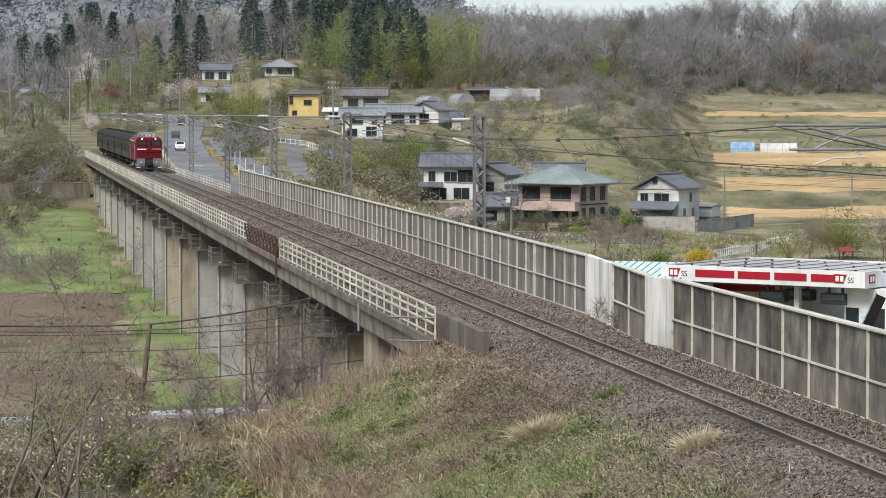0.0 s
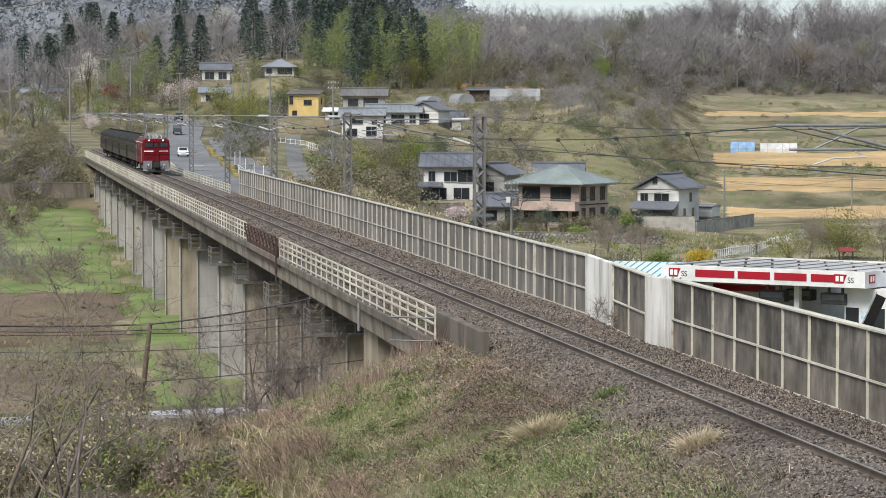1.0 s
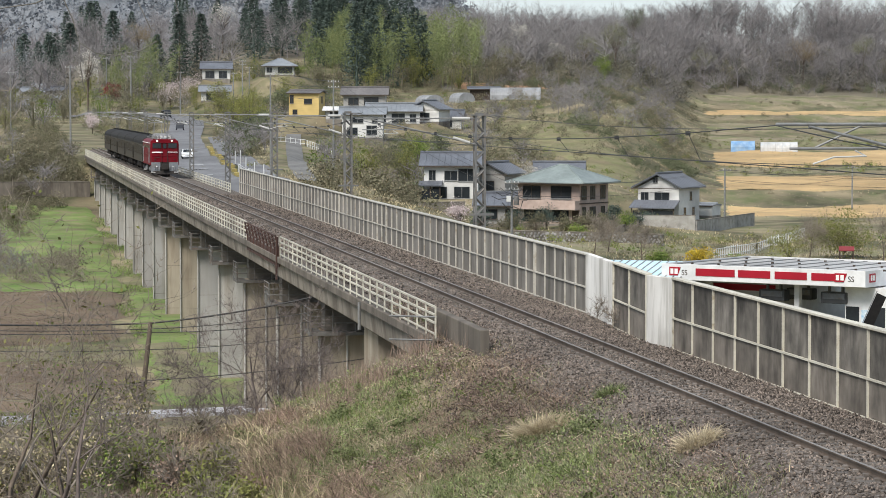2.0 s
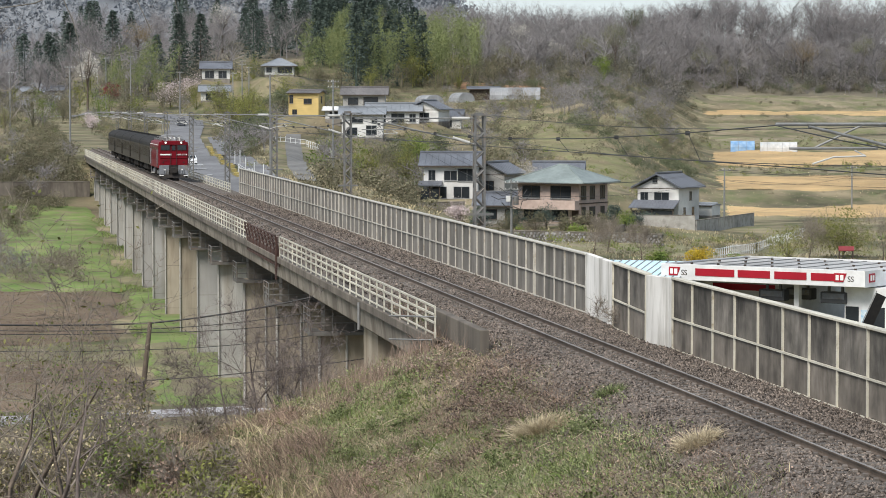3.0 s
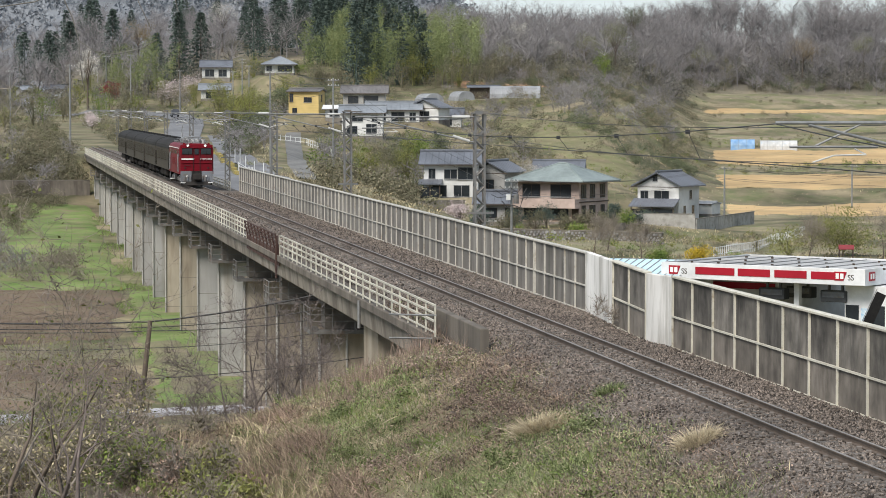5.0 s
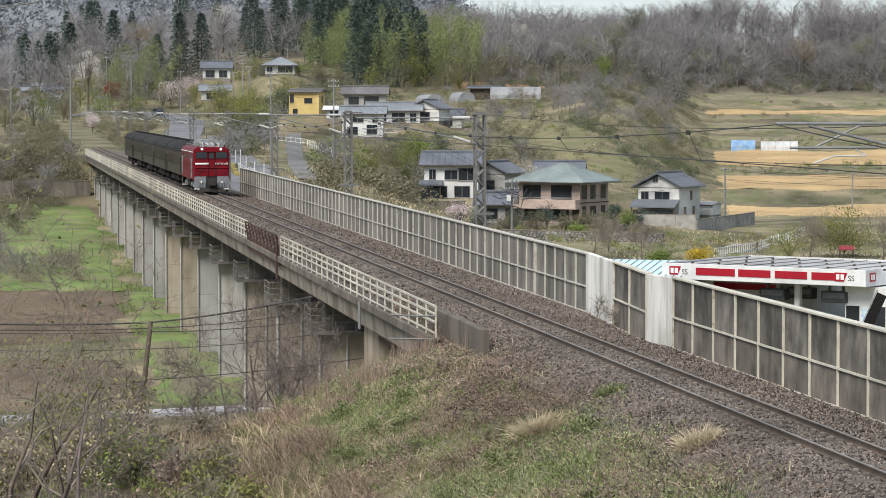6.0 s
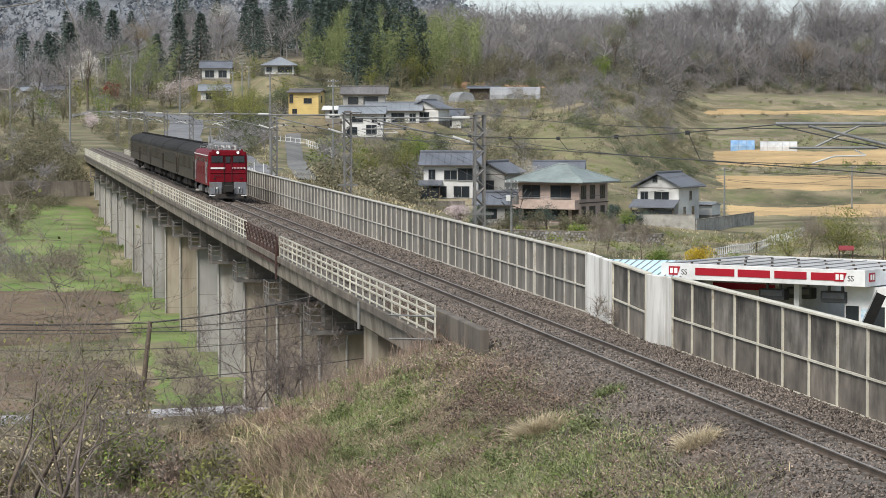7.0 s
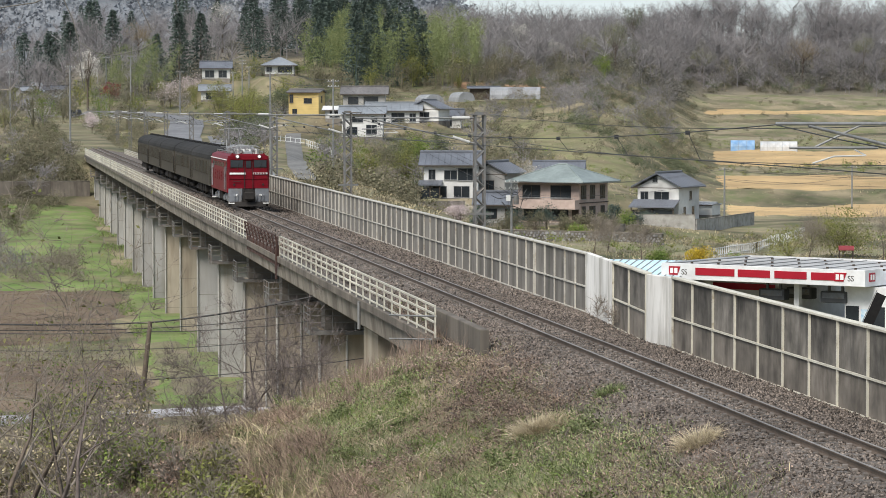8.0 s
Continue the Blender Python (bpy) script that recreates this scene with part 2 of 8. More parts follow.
LEFT = [(0, -11), (280, -11), (340, -9.3), (385, -8.6), (398, -7.5), (425, -0.6), (600, 2), (800, 6), (1000, 12), (1150, 15), (1600, 30)]
ROAD = [(0, -7), (220, -6), (330, -3.7), (381, -2.2), (461, -0.75), (555, 0.6), (600, 2.2), (640, 3.7), (692, 5.2), (770, 8.5), (850, 17), (900, 21), (1100, 24), (1600, 30)]
RIGHT = [(0, -10.6), (235, -10.6), (300, -9.2), (350, -10), (400, -8.4), (430, -7.2), (470, -4.8), (500, -2.6), (540, 0), (590, 3), (650, 7),
         (700, 10.5), (760, 15), (800, 19.5), (850, 23.5), (900, 25), (1000, 24), (1600, 18)]
FIELDS = [(0, -10.6), (420, -11.1), (478, -11), (490, -8.6), (558, -7.6), (572, -6.2), (650, -3.8), (662, -1.8), (692, -1), (702, 0.9), (742, 2), (754, 4.2),
          (792, 5.6), (802, 8), (832, 10.5), (860, 16), (930, 28), (1000, 29), (1600, 18)]
# road beside the railway: its middle line
ROADLINE = [(11.0, 300), (11.4, 330), (11.8, 380), (14.8, 461), (20.5, 555), (25.0, 605), (27.0, 635), (26.2, 656), (22.5, 672), (16, 686), (6, 702), (-6, 716), (-25, 735), (-50, 752), (-80, 765)]
# levelled building plots: x, y, radius, height
PLOTS = [(59, 366, 11, -9.4), (86, 417, 12, -11.1), (50, 397, 9, -6.6), (73, 432, 8, -8.3), (48, 575, 9, 4.5), (66, 620, 8, 6.4), (66, 558, 8, 3.4),
         (55, 537, 5, 0.5), (92, 672, 14, 8.0), (111, 674, 9, 8.5), (55, 702, 9, 14.6), (41, 705, 7, 13.5), (37, 684, 6, 8.2)]


def ground_z(x, y):
    x, y = np.asarray(x, float), np.asarray(y, float)
    far = smooth(430, 560, y)
    left, road, right = ramp(y, LEFT), ramp(y, ROAD), ramp(y, RIGHT)
    a = smooth(2.5, 8.5, x)
    b = smooth(28 + 6 * far, 42 + 14 * far, x)
    z = left * (1 - a) + road * a
    z = z * (1 - b) + right * b
    # knoll with scrub in front of the terraces
    z = z + 5.0 * np.exp(-((x - 124) / 15) ** 2 - ((y - 602) / 40) ** 2) + 2.0 * np.exp(-((x - 98) / 14) ** 2 - ((y - 545) / 45) ** 2)
    # terraced fields to the right of the village
    t = smooth(-16, 12, x - (0.25 * y - 17)) * smooth(250, 330, y)
    z = z * (1 - t) + t * ramp(y + 3 * np.sin(x * 0.04), FIELDS)
    for px, py, r, h in PLOTS:
        w = 1 - smooth(0.75, 1.5, np.hypot(x - px, y - py) / r)
        z = z * (1 - w) + h * w
    # the road's level bed
    xc = np.interp(y, [p[1] for p in ROADLINE], [p[0] for p in ROADLINE])
    w = (1 - smooth(7.5, 13, np.abs(x - xc - 2.6))) * smooth(290, 320, y) * (1 - smooth(640, 660, y))
    z = z * (1 - w) + (road - 0.05) * w
    # wooded mountains behind
    for mx, my, sx, sy, h in ((40, 2300, 330, 500, 150), (-260, 1700, 260, 300, 85), (120, 1500, 150, 260, 42), (700, 1500, 500, 400, 12)):
        z = z + h * np.exp(-((x - mx) / sx) ** 2 - ((y - my) / sy) ** 2)
    # railway embankment with its cone of earth round the abutment, and the hillside below the viewer
    top = (np.maximum(np.maximum(-2.5 - x, x - 4.2), 0) ** 2 + np.maximum(y - 84, 0) ** 2) ** 0.5
    bank = -0.66 - 0.42 * np.maximum(top - 0.2, 0)
    side = -3.6 - 0.30 * np.maximum(-12 - x, 0) - 0.35 * np.maximum(y - 84, 0)
    z_near = np.maximum(bank, np.where(x < 0, side, -99))
    z = np.maximum(z, z_near)
    # railway on the far side of the valley
    farbank = -0.62 - 0.55 * np.maximum(np.abs(x) - 4, 0) - 0.6 * np.maximum(421 - y, 0)
    z = np.where((y > 380) & (y < 640), np.maximum(z, farbank), z)
    # unevenness
    z = z + 0.10 * np.sin(x * 1.3 + np.sin(y * 0.7) * 2) * np.sin(y * 0.9 + 1) * (np.abs(x) > 4.2)
    z = z + 0.35 * np.sin(x * 0.21 + 1) * np.sin(y * 0.17 + x * 0.05) * smooth(5, 12, np.abs(x)) * smooth(100, 130, y)
    # ground behind the viewer, who stands on a bank
    near = 1 - smooth(14, 34, y)
    z = z * (1 - near) + near * np.where(x < -8, 4.9, np.where(x < 6, 4.9 - 5.5 * smooth(-8, -4, x), z))
    return z


def gz(x, y):
    return float(ground_z(x, y))


def ground():
    ys = [-60, -30, -10, 0, 10, 20, 30, 38]
    while ys[-1] < 3600:
        y = ys[-1]
        ys.append(y + (0.7 if y < 130 else 0.7 + (y - 130) * 0.012))
    xs = [-900, -600, -400, -250, -150, -100, -70, -50, -38, -30, -25, -21]
    while xs[-1] < 1500:
        x = xs[-1]
        xs.append(x + (0.6 if x < 8 else 0.6 + (x - 8) * 0.024))
    gx, gy = np.meshgrid(np.array(xs), np.array(ys))
    zz = ground_z(gx, gy)
    nx, ny = len(xs), len(ys)
    idx = np.arange(nx * ny).reshape(ny, nx)
    a, b, c, d = idx[:-1, :-1].ravel(), idx[:-1, 1:].ravel(), idx[1:, 1:].ravel(), idx[1:, :-1].ravel()
    tris = np.concatenate([np.stack([a, b, c], 1), np.stack([a, c, d], 1)])
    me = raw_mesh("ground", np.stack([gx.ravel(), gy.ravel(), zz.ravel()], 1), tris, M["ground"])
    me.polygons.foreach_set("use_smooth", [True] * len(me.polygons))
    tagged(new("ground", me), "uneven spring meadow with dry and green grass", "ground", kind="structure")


ground()


def draped(name, corners, material, label, category="field", lift=0.06, step=1.5, edge=0.6):
    """A patch of land between four corners, lying on the ground with a ragged rim."""
    (x0, y0), (x1, y1), (x2, y2), (x3, y3) = corners
    nu = max(4, int(max(math.hypot(x1 - x0, y1 - y0), math.hypot(x2 - x3, y2 - y3)) / step))
    nv = max(4, int(max(math.hypot(x3 - x0, y3 - y0), math.hypot(x2 - x1, y2 - y1)) / step))
    u, v = np.meshgrid(np.linspace(0, 1, nu + 1), np.linspace(0, 1, nv + 1))
    x = (x0 * (1 - u) + x1 * u) * (1 - v) + (x3 * (1 - u) + x2 * u) * v
    y = (y0 * (1 - u) + y1 * u) * (1 - v) + (y3 * (1 - u) + y2 * u) * v
    rim = ((u == 0) | (u == 1) | (v == 0) | (v == 1)) * edge
    x, y = x + rim * (np.sin(y * 0.33 + x * 0.1) + 0.4 * np.sin(y * 0.9)), y + rim * (np.sin(x * 0.31 + 2) + 0.4 * np.sin(x * 0.83))
    z = ground_z(x, y) + lift - 0.25 * (rim > 0) * (edge > 0)
    idx = np.arange((nu + 1) * (nv + 1)).reshape(nv + 1, nu + 1)
    a, b, c, d = idx[:-1, :-1].ravel(), idx[:-1, 1:].ravel(), idx[1:, 1:].ravel(), idx[1:, :-1].ravel()
    me = raw_mesh(name, np.stack([x.ravel(), y.ravel(), z.ravel()], 1), np.concatenate([np.stack([a, b, c], 1), np.stack([a, c, d], 1)]), material)
    me.polygons.foreach_set("use_smooth", [True] * len(me.polygons))
    return tagged(new(name, me), label, category, kind="structure")


# valley floor on the near side of the viaduct
draped("field_1", [(-19, 205), (-7.5, 209), (-4.5, 262), (-19, 266)], M["soil"], "bare ploughed field on the valley floor", step=1, lift=0.25)
draped("field_2", [(-19, 164), (-7, 163), (-7.5, 190), (-19, 192)], M["soil"], "ploughed reddish soil beside the viaduct", step=1, lift=0.25)
draped("meadow_1", [(-19, 268), (-4, 264), (-3.0, 396), (-19, 398)], M["grass"], "bright green spring meadow", "meadow", lift=0.3, step=1.0, edge=0.35)
draped("meadow_2", [(-7, 163), (3, 163), (3, 262), (-4.2, 262)], M["grass"], "green grass strip round the viaduct piers", "meadow", step=1, lift=0.2, edge=0.35)
draped("meadow_4", [(-19, 192), (-6.5, 190.5), (-6.5, 205), (-19, 204.5)], M["dry"], "strip of faded grass between ploughed fields", "meadow", step=1, lift=0.22, edge=0.5)
draped("meadow_5", [(-6.2, 166), (-2.5, 166), (-2.5, 205), (-5.6, 205)], M["dry"], "faded dry grass beside the piers", "meadow", step=1, lift=0.3, edge=0.3)
tagged(new("lane", Build().add([(x, y, z) for z in (-11.6, -10.78) for x, y in ((-22, 153.0), (4, 159.0), (4, 161.4), (-22, 155.4))],
                               [(3, 2, 1, 0), (4, 5, 6, 7), (0, 1, 5, 4), (1, 2, 6, 5), (2, 3, 7, 6), (3, 0, 4, 7)]).mesh("lane", mat("pale_concrete_lane", (0.46, 0.46, 0.48), (0.36, 0.36, 0.38), 2, 0.8))),
       "pale concrete farm lane across the valley", "lane", kind="structure")
# terraced fields on the far slope
for i, (y0, y1, k) in enumerate(((433, 474, "straw"), (493, 553, "straw"), (576, 645, "straw"), (665, 687, "dry"), (706, 736, "dry"), (758, 786, "straw"), (806, 826, "dry"))):
    xa, xb = 0.25 * y0 - 17 + 9, 0.25 * y1 - 17 + 9
    draped("field_%d" % (i + 3), [(xa, y0), (xa + 130, y0 - 4), (xb + 130, y1 - 4), (xb, y1)], M[k], "dry straw-coloured terraced field" if k == "straw" else "faded dry meadow on a terrace", step=2.0, lift=0.16, edge=0.35)
draped("earth_cut", [(104, 716), (128, 712), (129, 730), (105, 734)], mat("orange_earth", (0.42, 0.25, 0.14), (0.33, 0.20, 0.12), 1, 0.95), "bare orange earth cut in the hillside", "earth", step=1.5, lift=0.2)
draped("meadow_3", [(86, 455), (97.5, 455), (101.5, 574), (86, 574)], mat("sloping_meadow", (0.155, 0.165, 0.07), (0.215, 0.185, 0.105), 0.5, 0.95, 0.8, 9, stain=(0.20, 0.165, 0.10), sscale=0.2, smat=0.6), "green sloping meadow between scrub", "meadow", step=1.5, lift=0.14, edge=1.0)
draped("field_20", [(60, 585), (92, 585), (98, 640), (66, 645)], M["dry"], "faded dry meadow among houses", step=2.0, lift=0.16)
draped("field_21", [(44, 300), (92, 300), (92, 332), (46, 330)], M["dry"], "faded dry meadow below the houses", step=2.0, lift=0.16)

# road beside the railway


def strip(name, line, w0, w1, material, label, category, lift, kind="structure"):
    pts = []
    for (xa, ya), (xb, yb) in zip(line, line[1:]):
        n = max(2, int((yb - ya) / 4))
        pts += [(xa + (xb - xa) * i / n, ya + (yb - ya) * i / n) for i in range(n)]
    pts.append(line[-1])
    v, f = [], []
    for i, (x, y) in enumerate(pts):
        (xa, ya), (xb, yb) = pts[max(i - 1, 0)], pts[min(i + 1, len(pts) - 1)]
        d = math.hypot(xb - xa, yb - ya)
        nx, ny = (yb - ya) / d, (xa - xb) / d
        v += [(x + nx * w, y + ny * w, gz(x + nx * w, y + ny * w) + lift) for w in (w0, w0 * 0.7 + w1 * 0.3, w0 * 0.3 + w1 * 0.7, w1)]
    f = [(4 * i + k, 4 * i + k + 1, 4 * i + k + 5, 4 * i + k + 4) for i in range(len(pts) - 1) for k in range(3)]
    return tagged(new(name, Build().add(v, f).mesh(name, material)), label, category, kind=kind)


road = strip("road", [p for p in ROADLINE if p[1] < 720], -3.6, 3.9, M["asphalt"], "grey asphalt road running beside the railway", "road", 0.14)
for i, (t0, t1) in enumerate(((372, 376), (386, 390), (400, 404))):
    xm = float(np.interp((t0 + t1) / 2, [p[1] for p in ROADLINE], [p[0] for p in ROADLINE]))
    part("lane_marking", Build().box(xm - 1.0, xm + 0.9, t0, t0 + 2.2, 0, 0.012, Matrix.Translation((0, 0, gz(xm, t0) + 0.17))), M["road_white"], road)


# ---------------------------------------------------------------- railway track
def track():
    bed = thing("railway_track", "single narrow-gauge railway track on brown ballast", "railway track", kind="structure")
    prof = [(-3.6, -1.25), (-2.6, -0.66), (-1.65, -0.27), (-0.95, -0.185), (0.95, -0.185), (1.8, -0.31), (2.9, -0.42), (3.75, -0.46), (3.75, -0.9), (-3.3, -0.9)]
    rings, yv = [], 22.0
    while yv < 640:
        j = lambda k: 0.012 * math.sin(yv * 2.3 + k * 1.7) + 0.012 * math.sin(yv * 5.1 + k)
        out = (84 < yv < 425)
        rings.append([(max(x, -2.4) if out else x, yv, z + (j(k) if 0 < k < 7 else 0) + (0.55 if out and k == 0 else 0)) for k, (x, z) in enumerate(prof)])
        yv += 0.5 if yv < 130 else 2.0
    part("ballast_bed", Build().loft(rings), M["ballast"], bed, "brown stone ballast")
    for s in (-1, 1):
        c = 0.5335 * s
        foot = [(c - 0.065, -0.15), (c + 0.065, -0.15), (c + 0.065, -0.135), (c + 0.010, -0.115), (c + 0.010, -0.04), (c + 0.034, -0.03),
                (c + 0.034, -0.004), (c - 0.034, -0.004), (c - 0.034, -0.03), (c - 0.010, -0.04), (c - 0.010, -0.115), (c - 0.065, -0.135)]
        r = part("rail", Build().extrude(foot, 20, 640), M["rail"], bed, "rusty brown steel rail")
        part("rail_head", Build().box(c - 0.031, c + 0.031, 20, 640, -0.004, 0.0), M["railtop"], r, "polished running surface")
    return bed


bed = track()


# ---------------------------------------------------------------- viaduct
PIERS = [122.3 + 18.62 * k for k in range(16)]


def viaduct():
    v = thing("viaduct", "long grey concrete railway viaduct on tall piers", "viaduct", kind="structure")
    spans = [84.0, 103.7] + [p for p in PIERS] + [421.0]
    for a, b in zip(spans, spans[1:]):
        s = part("deck_span", Build().box(-2.98, 2.98, a + 0.03, b - 0.03, -0.86, -0.62).box(-3.05, -2.82, a + 0.03, b - 0.03, -0.84, -0.54, bev=0.02)
                 .box(2.85, 3.05, a + 0.03, b - 0.03, -0.95, -0.60), M["fascia"], v, "sooty deck slab with a raised edge")
        for x in (-1.95, 1.95):
            part("girder", Build().extrude([(x - 0.9, -0.865), (x + 0.9, -0.865), (x + 0.8, -1.55), (x + 0.66, -1.72), (x - 0.66, -1.72), (x - 0.82, -1.60)], a + 0.05, b - 0.05), M["girder"], s, "stained concrete girder")
        for q in (0.33, 0.67):
            ym = a + (b - a) * q
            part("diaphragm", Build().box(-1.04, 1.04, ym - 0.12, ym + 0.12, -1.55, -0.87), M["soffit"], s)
        if a < 90:
            part("parapet", Build().box(-2.54, -2.28, a - 5.5, a + 4, -1.4, 0.16, bev=0.025), M["fascia"], s)
    for k, y in enumerate(PIERS):
        zb = min(gz(-2.2, y), gz(2.2, y)) - 0.8
        stone = M["pier_pale"] if k > 6 or k in (3, 4) else M["pier"]
        p = part("pier", Build().box(-2.15, 2.15, y - 0.85, y + 0.85, zb, -3.31, bev=0.10), stone, v)
        z = -3.1 - 3.6
        while z > zb + 1:
            part("pour_joint", Build().box(-2.154, 2.154, y - 0.854, y + 0.854, z - 0.012, z + 0.012), M["fascia"], p)
            z -= 3.6
        # cap and bearings in a darker concrete than the pier
        part("pier_cap", Build().box(-1.95, 1.95, y - 0.72, y + 0.72, -3.32, -1.74, bev=0.04), M["soffit"], p, "dark concrete bearing block")
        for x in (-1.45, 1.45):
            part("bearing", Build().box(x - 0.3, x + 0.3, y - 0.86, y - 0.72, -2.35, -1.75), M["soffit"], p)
        # inspection platform round the front and outer side of the cap
        b = Build().box(-2.72, 2.62, y - 1.6, y - 0.86, -3.46, -3.30).box(-2.72, -2.16, y - 0.86, y + 0.9, -3.46, -3.30)
        for z in (-2.9, -2.6, -2.3):
            b.tube((-2.7, y - 1.57, z), (2.4, y - 1.57, z), 0.03, n=5)
            b.tube((-2.7, y - 1.57, z), (-2.7, y + 0.9, z), 0.03, n=5)
        for x in (-2.7, -1.7, -0.7, 0.3, 1.3, 2.3):
            b.tube((x, y - 1.57, -3.4), (x, y - 1.57, -2.3), 0.035, n=5)
        for yy in (y - 0.6, y + 0.9):
            b.tube((-2.7, yy, -3.4), (-2.7, yy, -2.3), 0.035, n=5)
        part("inspection_platform", b, M["plat"], p, "grey steel inspection platform with rails")
        part("drain_pipe", Build().tube((-2.22, y - 0.92, zb + 1), (-2.22, y - 0.92, -3.47), 0.065, n=8), M["pipe"], p, "pale plastic drain pipe")
        if k < 3:
            part("drain_pipe", Build().tube((-1.0, y - 0.92, zb + 1), (-1.0, y - 0.92, -3.47), 0.05, n=8), M["pipe"], p, "pale plastic drain pipe")
    part("abutment", Build().box(-2.35, 2.35, 101.5, 105.5, -10, -1.75), M["pier"], v, "stained concrete abutment")
    part("far_abutment", Build().box(-3.0, 3.0, 420, 424, -9, -1.0), M["pier"], v)
    return v


viaduct()


def handrail(y0, y1, x, label, zb=-0.54, zt=0.46, step=1.86):
    h = thing("handrail", label, "handrail", group="viaduct handrails")
    n = round((y1 - y0) / step)
    post = Build().box(-0.026, 0.026, -0.026, 0.026, 0, zt - zb).mesh("post", M["cream"])
    for i in range(n + 1):
        part("post", post, None, h, m=Matrix.Translation((x, y0 + (y1 - y0) * i / n, zb)))
    for k, z in enumerate((0.0, -0.25, -0.50)):
        part("rail_bar", Build().box(x - 0.026, x + 0.026, y0 - 0.03, y1 + 0.03, zt - 0.06 + z, zt + z), M["cream"], h)
    part("bottom_bar", Build().box(x - 0.02, x + 0.02, y0, y1, zb + 0.10, zb + 0.15), M["cream"], h)
    return h


handrail(84.2, 131.4, -2.95, "cream-painted steel handrail along the viaduct edge")
handrail(149.0, 419.0, -2.95, "cream-painted steel handrail along the viaduct edge")
handrail(229.5, 419.0, 2.95, "pale steel handrail along the far viaduct edge", zt=0.34)


# ---------------------------------------------------------------- noise barrier
def barrier(name, a, b, step, label, z0=-0.5, z1=1.57, upper="panel", lower="panel_low", paint="cream"):
    w = thing(name, label, "noise barrier", kind="structure")
    a, b = Vector((a[0], a[1], 0)), Vector((b[0], b[1], 0))
    n = round((b - a).length / step)
    d = (b - a) / n
    ang = math.atan2(d.y, d.x)
    L = d.length
    zm = z0 + (z1 - z0) * 0.46
    up = Build().box(0.03, L - 0.03, -0.06, 0.06, zm + 0.02, z1 - 0.03, bev=0.012).mesh("upper_panel", M[upper])
    lo = Build().box(0.03, L - 0.03, -0.07, 0.07, z0 - 0.3, zm - 0.02, bev=0.012).mesh("lower_panel", M[lower])
    post = Build().box(-0.02, 0.02, 0.07, 0.12, z0 - 0.2, z1).box(-0.027, 0.027, 0.0, 0.075, z0 - 0.3, z1).mesh("post", M[paint])
    for i in range(n):
        m = Matrix.Translation(a + d * i) @ Matrix.Rotation(ang, 4, "Z")
        part("panel", up, None, w, m=m)
        part("panel", lo, None, w, m=m)
    for i in range(n + 1):
        part("post", post, None, w, m=Matrix.Translation(a + d * i) @ Matrix.Rotation(ang, 4, "Z"))
        if step < 2 and i % 11 == 5:
            part("post", post, None, w, m=Matrix.Translation(a + d * (i + 0.14)) @ Matrix.Rotation(ang, 4, "Z"))
    m = Matrix.Translation(a) @ Matrix.Rotation(ang, 4, "Z")
    T = (b - a).length
    part("top_rail", Build().box(-0.03, T + 0.03, -0.085, 0.14, z1 - 0.02, z1 + 0.045, bev=0.01), M[paint], w, m=m)
    part("middle_rail", Build().box(0, T, 0.072, 0.125, zm - 0.02, zm + 0.03), M[paint], w, m=m)
    part("bottom_rail", Build().box(0, T, 0.075, 0.125, z0 + 0.06, z0 + 0.10), M[paint], w, m=m)
    return w


barrier("noise_barrier", (3.70, 92.4), (3.70, 228.2), 1.8, "grey concrete noise barrier with cream steel posts", upper="panel_far", lower="panel_far", paint="post_paint")
barrier("noise_barrier", (3.12, 23.28), (3.16, 78.0), 2.28, "stained concrete noise barrier with cream steel posts", z1=1.63)
barrier("noise_barrier", (2.86, 80.1), (3.24, 86.2), 3.05, "stained concrete noise barrier with cream steel posts", z1=1.63)
for a, b in (((3.66, 92.3), (3.26, 86.3)), ((2.84, 80.0), (3.16, 78.5))):
    d = Vector((b[0] - a[0], b[1] - a[1], 0))
    part("barrier_panel", Build().box(0, d.length, -0.09, 0.09, -0.9, 1.63, bev=0.015), M["white_panel"], None, "pale smooth concrete closing panel of a noise barrier",
         Matrix.Translation((a[0], a[1], 0)) @ Matrix.Rotation(math.atan2(d.y, d.x), 4, "Z"))
for ob in list(scene.objects):
    if ob.name.startswith("barrier_panel"):
        tagged(ob, category="noise barrier", kind="structure")


